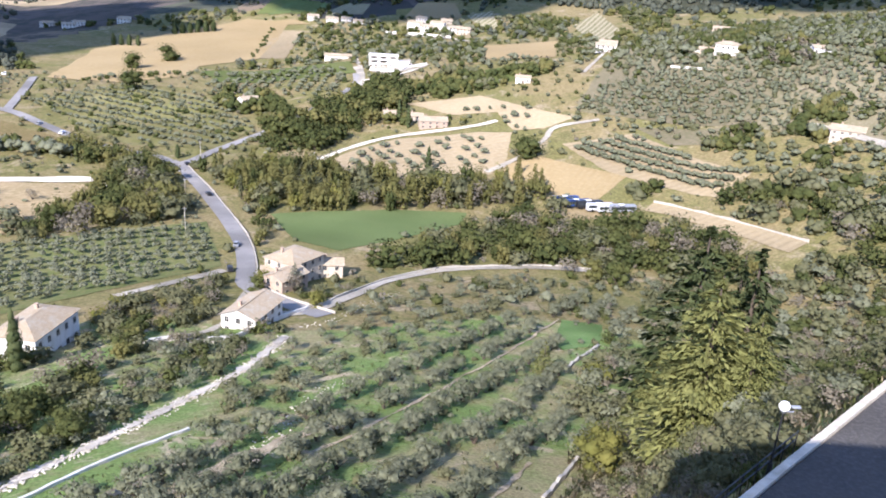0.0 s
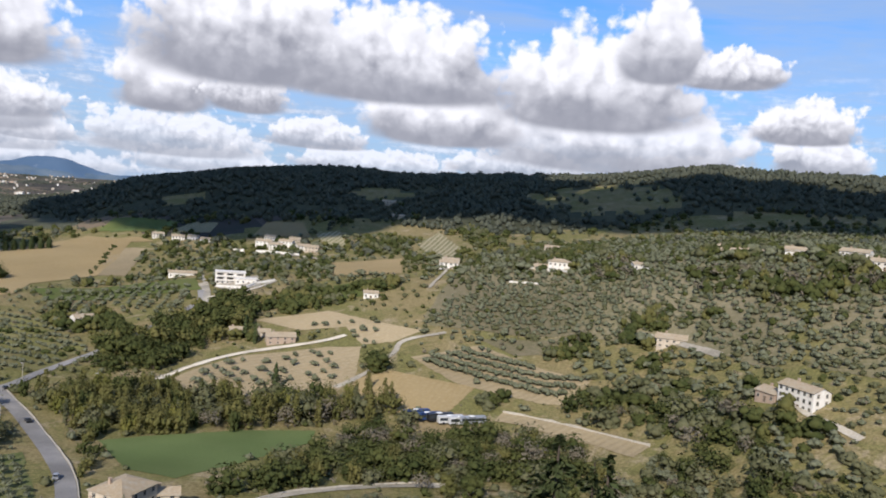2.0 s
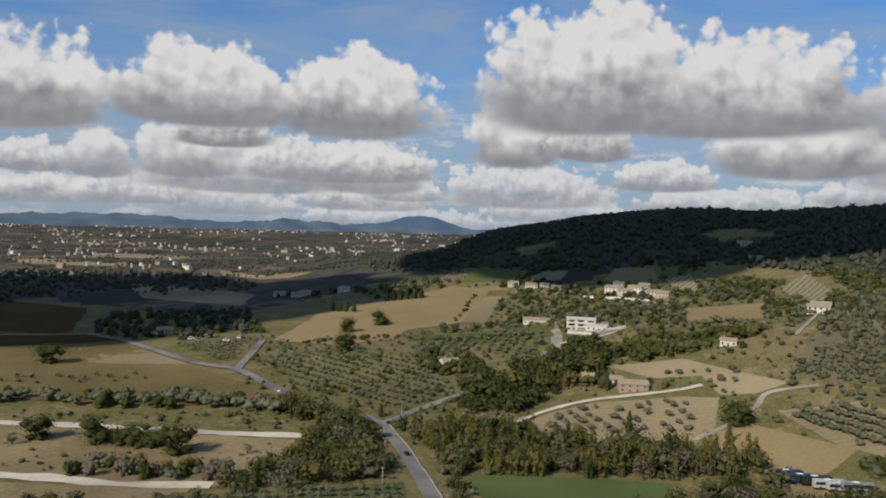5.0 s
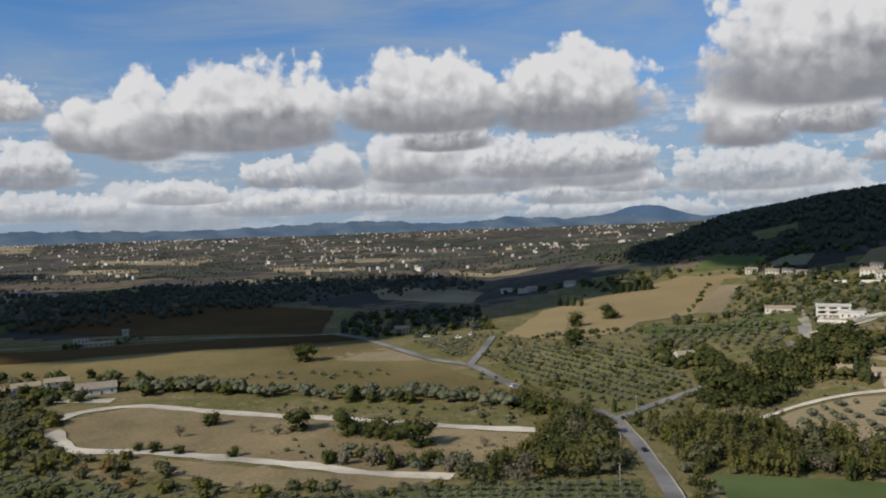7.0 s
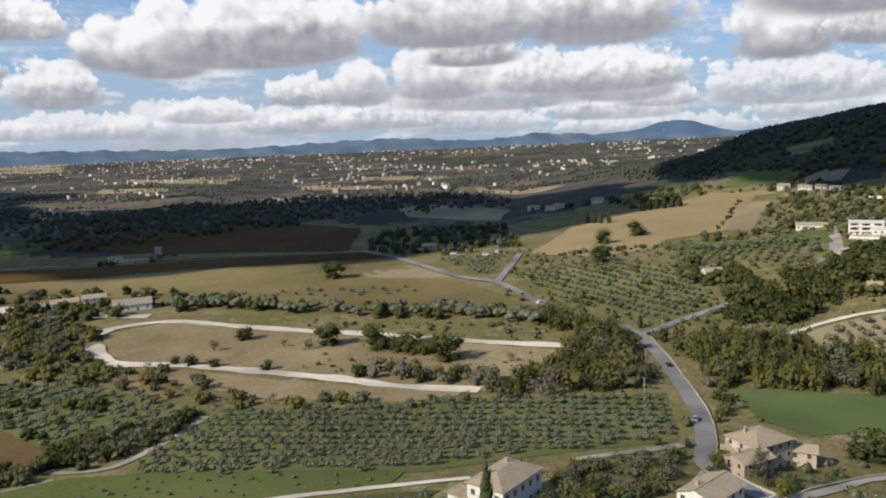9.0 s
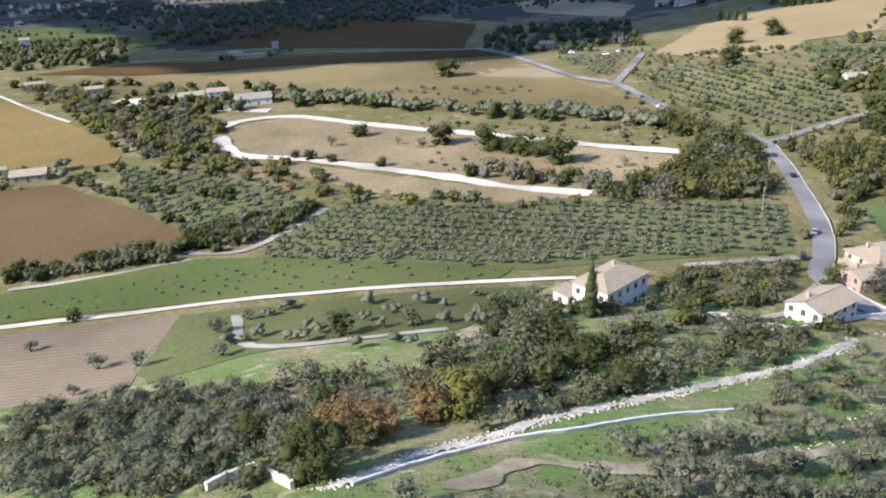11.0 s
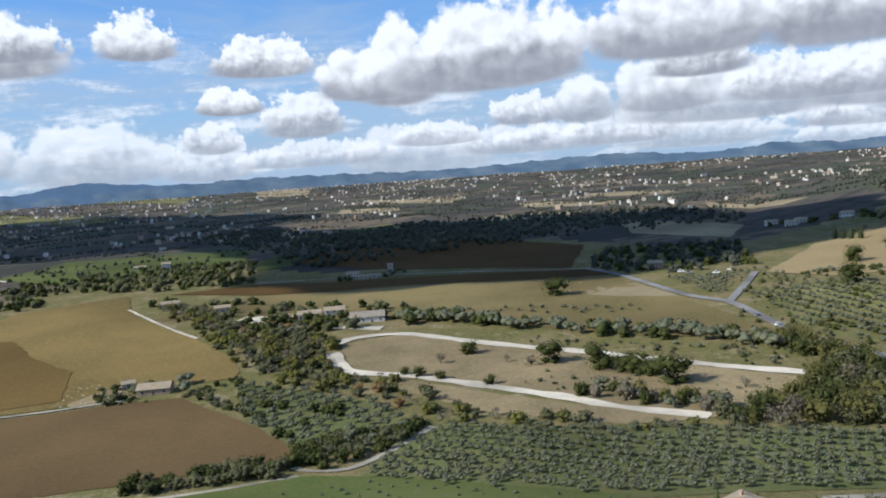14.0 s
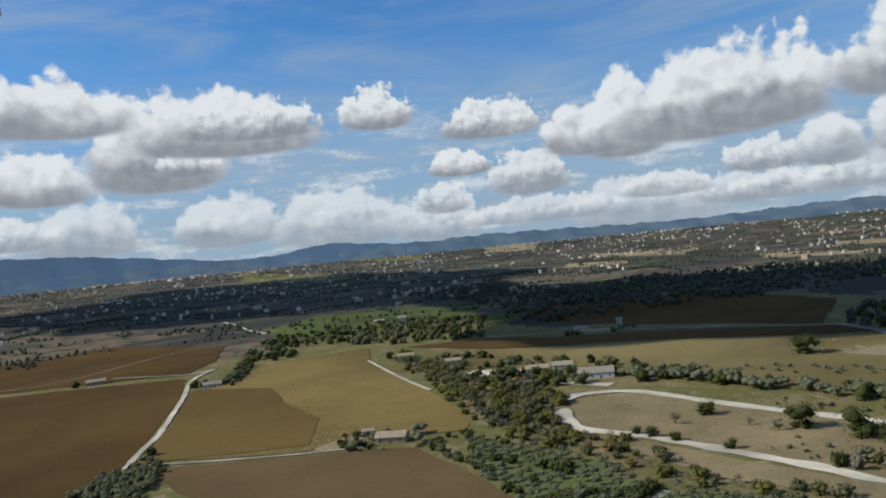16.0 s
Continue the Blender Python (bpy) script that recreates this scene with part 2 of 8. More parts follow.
def soil(name, a, b, c, scale=0.06, fine=1.3, lines=None, amount=0.35):
    """Earth, stubble or grass: two tones in large blotches, a third in fine grain, and if wanted worked lines in one direction."""

    a, b, c = rich(a, 1.0, 1.15), rich(b, 1.0, 1.15), rich(c, 1.0, 1.15)

    def build(k, pos, bsdf):
        large = k.ramp(k.noise(pos, scale, 5.0, 0.6, 0.4), 0.36, 0.66)
        grain = k.noise(pos, fine, 4.0, 0.65)
        col = k.mix(k.ramp(grain, 0.42, 0.72), k.mix(large, a, b), c)
        far = k.ramp(k.noise(pos, scale * 0.22, 3.0, 0.5), 0.3, 0.7, 0.68, 1.22)
        col = k.mix(1.0, col, k.vec("SCALE", (1.0, 1.0, 1.0), far), "MULTIPLY")
        height = grain
        if lines:
            turn, gap = lines
            rot = k.add("ShaderNodeVectorRotate")
            rot.rotation_type = "Z_AXIS"
            k.put(rot.inputs["Vector"], pos)
            rot.inputs["Angle"].default_value = radians(turn)
            w = k.add("ShaderNodeTexWave")
            k.put(w.inputs["Vector"], rot.outputs[0])
            w.inputs["Scale"].default_value, w.inputs["Distortion"].default_value = 0.314 / gap, 1.2
            w.inputs["Detail"].default_value = 2.0
            col = k.mix(k.math("MULTIPLY", w.outputs[1], amount), col, c)
            height = k.math("ADD", grain, w.outputs[1])
        k.put(bsdf.inputs["Base Color"], col)
        bump(k, bsdf, height, 0.5, 0.25)

    return material(name, build, 0.95)


def foliage(name, a, b, c, spot=0.11, leafy=0.45):
    """Leaves: tone changes from tree to tree and from leaf to leaf; some light comes through."""

    a, b, c = rich(a, 1.2, 1.08), rich(b, 1.2, 1.08), rich(c, 1.2, 1.08)

    def build(k, pos, bsdf):
        tree = k.ramp(k.noise(pos, spot, 2.0, 0.5), 0.33, 0.67)
        leaf = k.add("ShaderNodeNewGeometry").outputs["Random Per Island"]
        col = k.mix(tree, a, b)
        col = k.mix(k.ramp(leaf, 0.25, 1.0, 0.0, leafy * 0.8, False), col, c)
        d = k.add("ShaderNodeBsdfDiffuse")
        k.put(d.inputs[0], col)
        t = k.add("ShaderNodeBsdfTranslucent")
        k.put(t.inputs[0], col)
        m = k.add("ShaderNodeMixShader")
        m.inputs[0].default_value = 0.32
        k.tree.links.new(d.outputs[0], m.inputs[1])
        k.tree.links.new(t.outputs[0], m.inputs[2])
        return m.outputs[0]

    return material(name, build)


def plaster(name, a, b, rough=0.9, scale=0.5, relief=0.2):
    def build(k, pos, bsdf):
        stain = k.ramp(k.noise(k.vec("MULTIPLY", pos, (1, 1, 0.35)), scale, 5.0, 0.65), 0.38, 0.72)
        grain = k.noise(pos, scale * 9, 3.0, 0.6)
        col = k.mix(stain, a, b)
        col = k.mix(k.ramp(grain, 0.5, 0.8, 0.0, 0.35), col, b)
        k.put(bsdf.inputs["Base Color"], col)
        bump(k, bsdf, grain, relief, 0.05)

    return material(name, build, rough)


def tiles(name, a, b, c):
    """Clay roof tiles: each piece has its own fired tone, with lichen."""

    def build(k, pos, bsdf):
        one = k.add("ShaderNodeNewGeometry").outputs["Random Per Island"]
        lich = k.ramp(k.noise(pos, 0.7, 4.0, 0.65), 0.45, 0.7)
        col = k.mix(lich, k.mix(one, a, b), c)
        col = k.mix(k.ramp(k.noise(pos, 3.0, 2.0), 0.45, 0.75, 0.0, 0.5), col, b)
        k.put(bsdf.inputs["Base Color"], col)

    return material(name, build, 0.9)


def plain(name, col, rough=0.6, metal=0.0):
    def build(k, pos, bsdf):
        v = k.ramp(k.noise(pos, 2.0, 3.0), 0.3, 0.7, 0.85, 1.1)
        k.put(bsdf.inputs["Base Color"], k.mix(1.0, col, k.vec("SCALE", (1.0, 1.0, 1.0), v), "MULTIPLY"))
        bsdf.inputs["Metallic"].default_value = metal

    return material(name, build, rough)


M = {
    "meadow": soil("meadow_grass", (0.074, 0.1, 0.034), (0.094, 0.108, 0.042), (0.12, 0.114, 0.056), 0.03, 0.8),
    "sports": soil("green_crop", (0.112, 0.146, 0.062), (0.126, 0.156, 0.07), (0.105, 0.134, 0.056), 0.04, 1.5),
    "stubble": soil("stubble", (0.245, 0.188, 0.103), (0.265, 0.206, 0.118), (0.292, 0.231, 0.138), 0.02, 0.5, (28, 3.0), 0.25),
    "pale": soil("pale_soil", (0.3, 0.243, 0.156), (0.256, 0.21, 0.135), (0.335, 0.277, 0.187), 0.03, 0.5, (70, 4.0), 0.25),
    "dry": soil("dry_meadow", (0.19, 0.15, 0.076), (0.145, 0.123, 0.058), (0.215, 0.172, 0.096), 0.02, 0.5),
    "plough": soil("ploughed_soil", (0.12, 0.083, 0.045), (0.098, 0.069, 0.037), (0.138, 0.097, 0.055), 0.025, 0.6, (35, 2.4), 0.3),
    "umber": soil("dark_ploughed_soil", (0.088, 0.055, 0.024), (0.07, 0.045, 0.02), (0.104, 0.067, 0.032), 0.02, 0.6, (12, 2.6), 0.3),
    "park": soil("trodden_dry_ground", (0.262, 0.206, 0.126), (0.205, 0.168, 0.098), (0.305, 0.246, 0.16), 0.05, 0.5),
    "grove": soil("grove_floor", (0.165, 0.155, 0.07), (0.2, 0.174, 0.10), (0.13, 0.14, 0.052), 0.06, 0.8),
    "gravel": soil("white_gravel", (0.56, 0.505, 0.42), (0.46, 0.412, 0.335), (0.62, 0.565, 0.48), 0.12, 1.2),
    "turf": soil("grove_turf", (0.092, 0.11, 0.045), (0.124, 0.126, 0.06), (0.152, 0.142, 0.075), 0.05, 0.8),
    "clay": soil("pinkish_clay_soil", (0.2, 0.159, 0.112), (0.172, 0.137, 0.096), (0.23, 0.185, 0.134), 0.06, 0.8, (50, 2.2), 0.3),
    "fallow": soil("olive_brown_fallow", (0.116, 0.079, 0.034), (0.134, 0.092, 0.041), (0.15, 0.105, 0.048), 0.012, 0.4, (60, 3.0), 0.25),
    "path": soil("chalky_track", (0.35, 0.32, 0.265), (0.28, 0.255, 0.205), (0.41, 0.375, 0.32), 0.2, 1.5),
    "asphalt": soil("asphalt", (0.225, 0.215, 0.205), (0.195, 0.187, 0.18), (0.26, 0.25, 0.235), 0.15, 4.0),
    "hill_floor": soil("stony_olive_ground", (0.175, 0.155, 0.1), (0.135, 0.127, 0.074), (0.22, 0.19, 0.134), 0.03, 0.6),
    "earth": soil("bare_tan_earth", (0.34, 0.285, 0.2), (0.26, 0.215, 0.148), (0.42, 0.36, 0.265), 0.3, 1.5),
    "vines": soil("vineyard_rows", (0.10, 0.11, 0.05), (0.13, 0.125, 0.06), (0.33, 0.285, 0.20), 0.03, 0.5, (20, 5.0), 0.85),
    "lawn": soil("green_lawn", (0.10, 0.165, 0.06), (0.12, 0.178, 0.07), (0.145, 0.185, 0.085), 0.2, 1.5),
    "hay": soil("cut_hay_field", (0.19, 0.139, 0.062), (0.142, 0.111, 0.049), (0.222, 0.165, 0.08), 0.015, 0.4),
    "limestone": soil("white_limestone", (0.54, 0.49, 0.41), (0.40, 0.36, 0.295), (0.6, 0.55, 0.47), 0.4, 2.0),
    "dark_asphalt": soil("dark_asphalt", (0.078, 0.074, 0.07), (0.062, 0.059, 0.056), (0.1, 0.095, 0.089), 0.25, 4.0),
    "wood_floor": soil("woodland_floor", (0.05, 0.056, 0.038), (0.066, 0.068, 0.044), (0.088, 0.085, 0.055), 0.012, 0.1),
    "plain": None,
    "olive": foliage("olive_leaves", (0.118, 0.126, 0.08), (0.156, 0.162, 0.106), (0.205, 0.21, 0.15), leafy=0.4),
    "oak": foliage("oak_leaves", (0.042, 0.052, 0.021), (0.072, 0.079, 0.03), (0.104, 0.11, 0.045)),
    "scrub": foliage("scrub_leaves", (0.084, 0.088, 0.046), (0.12, 0.12, 0.068), (0.155, 0.15, 0.09), leafy=0.4),
    "bare": foliage("bare_twigs", (0.135, 0.117, 0.085), (0.168, 0.148, 0.112), (0.205, 0.185, 0.145), leafy=0.4),
    "autumn": foliage("autumn_leaves", (0.22, 0.14, 0.068), (0.165, 0.115, 0.055), (0.25, 0.17, 0.088), leafy=0.4),
    "yellow": foliage("yellowing_leaves", (0.105, 0.108, 0.034), (0.135, 0.13, 0.042), (0.17, 0.16, 0.056)),
    "poplar": foliage("poplar_leaves", (0.09, 0.092, 0.036), (0.124, 0.115, 0.046), (0.158, 0.145, 0.06)),
    "cedar": foliage("cedar_needles", (0.122, 0.13, 0.048), (0.164, 0.168, 0.064), (0.218, 0.216, 0.092), leafy=0.6),
    "fir": foliage("fir_needles", (0.044, 0.058, 0.026), (0.066, 0.08, 0.036), (0.1, 0.112, 0.052), leafy=0.6),
    # far woods: leaf colour paled and greyed to stand in for haze
    "forest": foliage("hazed_forest_leaves", (0.07, 0.078, 0.06), (0.096, 0.101, 0.074), (0.122, 0.124, 0.09), 0.03, leafy=0.4),
    "grass": foliage("grass_blades", (0.10, 0.13, 0.042), (0.14, 0.142, 0.06), (0.16, 0.17, 0.068), 0.25),
    "straw": foliage("dry_straw", (0.3, 0.252, 0.165), (0.25, 0.212, 0.132), (0.36, 0.312, 0.216), leafy=0.6),
    "bark": plaster("bark", (0.10, 0.08, 0.06), (0.06, 0.05, 0.04), 0.95, 2.0, 0.5),
    "white_wall": plaster("whitewashed_plaster", (0.664, 0.639, 0.589), (0.548, 0.498, 0.423)),
    "cream_wall": plaster("cream_plaster", (0.49, 0.422, 0.326), (0.394, 0.326, 0.252)),
    "pink_wall": plaster("pinkish_stone", (0.394, 0.299, 0.224), (0.306, 0.238, 0.184), 0.95, 1.0, 0.4),
    "stone": plaster("limestone", (0.449, 0.408, 0.34), (0.34, 0.306, 0.252), 0.95, 0.8, 0.5),
    "tile": tiles("clay_tiles", (0.375, 0.30, 0.205), (0.30, 0.235, 0.155), (0.36, 0.32, 0.25)),
    "rust_tile": tiles("red_clay_tiles", (0.258, 0.129, 0.0748), (0.204, 0.109, 0.068), (0.258, 0.204, 0.156)),
    "sheet": plaster("grey_roof_sheet", (0.32, 0.275, 0.215), (0.235, 0.2, 0.16), 0.7, 0.4),
    "glass": plain("window_glass", (0.03, 0.035, 0.04), 0.12),
    "shutter": plain("brown_shutter", (0.10, 0.06, 0.035), 0.7),
    "dark": plain("painted_recess_dark", (0.03, 0.028, 0.025), 0.9),
    "metal": plain("grey_metal", (0.22, 0.23, 0.24), 0.45, 0.6),
    "white_paint": plain("white_paint", (0.80, 0.80, 0.79), 0.4),
    "blue_paint": plain("blue_paint", (0.02, 0.045, 0.135), 0.35),
    "dusty_paint": plain("dusty_white_paint", (0.46, 0.46, 0.45), 0.45),
    "black_paint": plain("black_paint", (0.02, 0.02, 0.022), 0.3),
    "grey_paint": plain("silver_paint", (0.35, 0.36, 0.38), 0.3, 0.4),
    "tyre": plain("tyre_rubber", (0.02, 0.02, 0.02), 0.9),
    "globe": plain("white_lamp_globe", (0.85, 0.85, 0.83), 0.25),
}


def hillside(size, lush, dry, earth, moss):
    """Rough grazed land: lush grass, dry grass, bare pale earth and moss in patches of several sizes."""
    lush, dry, earth, moss = rich(lush), rich(dry), rich(earth, 1.0, 1.1), rich(moss)

    def build(k, pos, bsdf):
        col = k.mix(k.ramp(k.noise(pos, 0.055 * size, 5.0, 0.65, 0.6), 0.42, 0.62), lush, dry)
        col = k.mix(k.ramp(k.noise(pos, 0.35 * size, 5.0, 0.7, 0.4), 0.5, 0.66, 0.0, 0.75), col, moss)
        col = k.mix(k.ramp(k.noise(pos, 0.13 * size, 6.0, 0.72, 0.8), 0.54, 0.66, 0.0, 0.85), col, earth)
        grain = k.noise(pos, 2.2 * size, 4.0, 0.7)
        col = k.mix(1.0, col, k.vec("SCALE", (1.0, 1.0, 1.0), k.ramp(grain, 0.3, 0.7, 0.7, 1.3)), "MULTIPLY")
        k.put(bsdf.inputs["Base Color"], col)
        bump(k, bsdf, grain, 0.6, 0.3)

    return build


M["slope"] = material("grazed_hillside", hillside(1.0, (0.142, 0.19, 0.078), (0.242, 0.216, 0.133), (0.39, 0.322, 0.228), (0.137, 0.162, 0.066)), 0.95)
M["ground"] = material("rough_dry_grassland", hillside(0.4, (0.138, 0.13, 0.064), (0.195, 0.162, 0.096), (0.27, 0.222, 0.15), (0.098, 0.096, 0.046)), 0.95)


def patchwork(k, pos, bsdf):
    """The far plain: small fields of many colours, with specks of trees."""
    v = k.add("ShaderNodeTexVoronoi")
    k.put(v.inputs["Vector"], k.vec("MULTIPLY", pos, (1.0, 0.6, 0.0)))
    v.inputs["Scale"].default_value = 0.0085
    s = k.add("ShaderNodeSeparateColor")
    k.put(s.inputs[0], v.outputs["Color"])
    col = k.mix(k.ramp(s.outputs[0], 0.3, 0.5), (0.058, 0.053, 0.046), (0.1, 0.084, 0.071))
    col = k.mix(k.ramp(s.outputs[1], 0.62, 0.7), col, (0.165, 0.128, 0.088))
    col = k.mix(k.ramp(s.outputs[2], 0.75, 0.8), col, (0.082, 0.086, 0.058))
    col = k.mix(k.ramp(k.noise(pos, 0.035, 4.0, 0.7), 0.47, 0.6, 0.0, 0.85), col, (0.047, 0.049, 0.04))
    k.put(bsdf.inputs["Base Color"], col)


M["plain"] = material("far_field_patchwork", patchwork, 0.95)


def far_slope(name, a, b, haze_glow):
    """Distant hills behind the plain, a backdrop with the haze of miles of air put into its colour and glow."""

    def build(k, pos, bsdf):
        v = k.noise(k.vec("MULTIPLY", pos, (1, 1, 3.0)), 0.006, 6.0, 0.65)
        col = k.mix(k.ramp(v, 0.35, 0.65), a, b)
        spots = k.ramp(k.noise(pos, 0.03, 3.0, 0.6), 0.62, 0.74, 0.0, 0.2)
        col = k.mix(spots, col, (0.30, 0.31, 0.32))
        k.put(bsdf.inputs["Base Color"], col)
        # blue emission stands in for the haze of distance
        k.put(bsdf.inputs["Emission Color"], (*haze_glow, 1.0))
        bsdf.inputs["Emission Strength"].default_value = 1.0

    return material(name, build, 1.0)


M["far_hill"] = far_slope("haze_painted_hills", (0.03, 0.045, 0.06), (0.07, 0.08, 0.085), (0.066, 0.112, 0.178))
M["far_mount"] = far_slope("haze_painted_mountains", (0.02, 0.035, 0.06), (0.03, 0.045, 0.07), (0.085, 0.14, 0.222))


def cloud_matter(k, pos, bsdf):
    v = k.ramp(k.noise(pos, 0.01, 4.0), 0.3, 0.7, 0.85, 0.95)
    k.put(bsdf.inputs["Base Color"], k.vec("SCALE", (1.0, 1.0, 1.0), v))


M["cloud"] = material("cloud", cloud_matter, 1.0)


# ---- mesh helpers ----
def mesh_of(name, V, F, mats, index=None, smooth_faces=False, normals=None):
    """A mesh from numpy vertices and a list of face arrays (each n x 3 or n x 4)."""
    me = bpy.data.meshes.new(name)
    V = np.asarray(V, np.float32)
    me.vertices.add(len(V))
    me.vertices.foreach_set("co", V.ravel())
    F = [np.asarray(f, np.int32) for f in F if len(f)]
    loops = np.concatenate([f.ravel() for f in F])
    sizes = np.concatenate([np.full(len(f), f.shape[1], np.int32) for f in F])
    starts = np.concatenate([[0], np.cumsum(sizes)[:-1]]).astype(np.int32)
    me.loops.add(len(loops))
    me.loops.foreach_set("vertex_index", loops)
    me.polygons.add(len(sizes))
    me.polygons.foreach_set("loop_start", starts)
    if index is not None:
        me.polygons.foreach_set("material_index", np.asarray(index, np.int32))
    me.polygons.foreach_set("use_smooth", np.full(len(sizes), smooth_faces))
    for m in mats if isinstance(mats, (list, tuple)) else [mats]:
        me.materials.append(m)
    me.update(calc_edges=True)
    me.validate()
    if normals is not None:
        me.normals_split_custom_set_from_vertices(np.asarray(normals, np.float32))
    return me


def child(name, mesh, parent, label="", m=None):
    ob = new(name, mesh)
    ob.parent = parent
    if m is not None:
        ob.matrix_local = m
    return tagged(ob, label) if label else ob


def part(name, bm, mat, parent, label=""):
    me = bpy.data.meshes.new(name)
    bm.to_mesh(me)
    bm.free()
    me.materials.append(mat)
    return child(name, me, parent, label)


def box(bm, x0, y0, z0, x1, y1, z1, bevel=0.0):
    made = bmesh.ops.create_cube(bm, size=1.0, matrix=Matrix.Translation(((x0 + x1) / 2, (y0 + y1) / 2, (z0 + z1) / 2)) @ Matrix.Diagonal((x1 - x0, y1 - y0, z1 - z0, 1)))
    if bevel:
        edges = list({e for v in made["verts"] for e in v.link_edges})
        bmesh.ops.bevel(bm, geom=edges, offset=bevel, segments=1, affect="EDGES")
    return bm


def cone(bm, r1, r2, z0, z1, sides=8, x=0.0, y=0.0):
    bmesh.ops.create_cone(bm, segments=sides, cap_ends=True, radius1=r1, radius2=r2, depth=z1 - z0, matrix=Matrix.Translation((x, y, (z0 + z1) / 2)))
    return bm


def zs(x, y):
    return float(ground_z(x, y))


def inside(poly, P):
    """Which points lie in the polygon."""
    poly = np.asarray(poly, float)
    x, y = P[:, 0], P[:, 1]
    res = np.zeros(len(P), bool)
    for (ax, ay), (bx, by) in zip(poly, np.roll(poly, -1, axis=0)):
        cross = ((ay > y) != (by > y)) & (x < (bx - ax) * (y - ay) / ((by - ay) or 1e-9) + ax)
        res ^= cross
    return res


def spline(points, step):
    """A smooth line through points, sampled about every step metres."""
    P = np.asarray(points, float)
    P = np.vstack([2 * P[0] - P[1], P, 2 * P[-1] - P[-2]])
    out = []
    for i in range(1, len(P) - 2):
        n = max(2, int(np.linalg.norm(P[i + 1] - P[i]) / step))
        t = np.linspace(0, 1, n, endpoint=False)[:, None]
        a, b, c, d = P[i - 1], P[i], P[i + 1], P[i + 2]
        out.append(0.5 * (2 * b + (c - a) * t + (2 * a - 5 * b + 4 * c - d) * t**2 + (3 * b - a - 3 * c + d) * t**3))
    return np.vstack(out + [P[-2][None]])


# ---- the ground ----
def build_ground():
    az = np.concatenate([np.arange(-180, -108, 3.0), np.arange(-108, 52, 0.4), np.arange(52, 180, 3.0)])
    r = np.concatenate([[0.0], 8.0 * 1.0265 ** np.arange(0, 247)])
    A, Rr = np.meshgrid(np.radians(az), r[1:], indexing="ij")
    X, Y = Rr * np.sin(A), Rr * np.cos(A)
    V = np.stack([X, Y, ground_z(X, Y)], -1).reshape(-1, 3)
    n, k = len(az), len(r) - 1
    i, j = np.meshgrid(np.arange(n), np.arange(k - 1), indexing="ij")
    a = (i * k + j).ravel()
    b = (((i + 1) % n) * k + j).ravel()
    Q = np.stack([a, a + 1, b + 1, b], 1)
    cap = len(V)
    V = np.vstack([V, [[0, 0, zs(0, 0)]]])
    T = np.stack([np.full(n, cap), np.arange(n) * k, ((np.arange(n) + 1) % n) * k], 1)
    C = np.concatenate([V[Q].mean(1), V[T].mean(1)])
    cr, ca = np.hypot(C[:, 0], C[:, 1]), np.degrees(np.arctan2(C[:, 0], C[:, 1]))
    idx = np.where(cr < 175 + 12 * np.sin(ca / 6.0), 1, 0)
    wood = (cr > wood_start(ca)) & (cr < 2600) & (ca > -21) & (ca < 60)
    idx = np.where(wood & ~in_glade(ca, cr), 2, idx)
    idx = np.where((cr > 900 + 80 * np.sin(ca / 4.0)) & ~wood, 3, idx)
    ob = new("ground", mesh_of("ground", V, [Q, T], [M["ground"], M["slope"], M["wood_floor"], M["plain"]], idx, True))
    tagged(ob, "rolling dry grassland of a wide valley", "ground", kind="structure")


build_ground()


def build_backdrop(name, table, radius, foot, mat, label, wobble):
    az = np.arange(-125.0, 70.0, 0.25)
    el = np.interp(az, [a for a, e in table], [e for a, e in table])
    el = el + wobble * (0.10 * np.sin(az * 2.3) + 0.07 * np.sin(az * 5.1 + 1) + 0.04 * np.sin(az * 11.7 + 2))
    top = EYE + radius * np.tan(np.radians(el))
    rows = []
    for f in np.linspace(0, 1, 8):
        rr = radius - 260 * (1 - f) - 30 * np.sin(az * 1.7 + f * 5)
        rows.append(np.stack([rr * np.sin(np.radians(az)), rr * np.cos(np.radians(az)), foot + (np.maximum(top, foot + 1) - foot) * f**1.3], 1))
    V = np.concatenate(rows)
    n = len(az)
    Q = [(k * n + i, k * n + i + 1, (k + 1) * n + i + 1, (k + 1) * n + i) for k in range(7) for i in range(n - 1)]
    tagged(new(name, mesh_of(name, V, [np.array(Q)], mat, None, True)), label, "hills", kind="structure")


HAZY = [(-130, 0.6), (-80, 0.2), (-77.4, -0.15), (-69, 0.2), (-63, 0.4), (-56.9, 0.25), (-49, 0.0), (-45, 0.12), (-40, 0.3), (-36.3, 0.34), (-30.7, -0.1), (-26.6, 0.33), (-22.7, 0.1), (-19.9, 0.1), (-14, -0.1), (-5, -0.4), (70, -0.4)]
BLUE = [(-130, 1.2), (-95.2, 1.7), (-90.9, 1.5), (-86.8, 1.0), (-81.3, 0.3), (-78, 0.3), (-74.1, 0.85), (-69.2, 0.35), (-60, 0.1), (-30, 0.0), (-21.5, 0.05), (-19.3, 0.35), (-17.8, 0.8), (-16.6, 0.85), (-15.6, 0.6), (-14.2, 0.2), (-13.2, -0.1), (-11.8, 0.0), (-8, -0.2), (70, -0.3)]
build_backdrop("backdrop_hills", HAZY, 4820.0, 0.0, M["far_hill"], "wooded hills beyond the plain with painted haze", 0.5)
build_backdrop("backdrop_mountains", BLUE, 4900.0, 0.0, M["far_mount"], "pale mountains on the skyline, painted haze blue", 0.3)


TILLED = []  # fields that wild plants keep out of
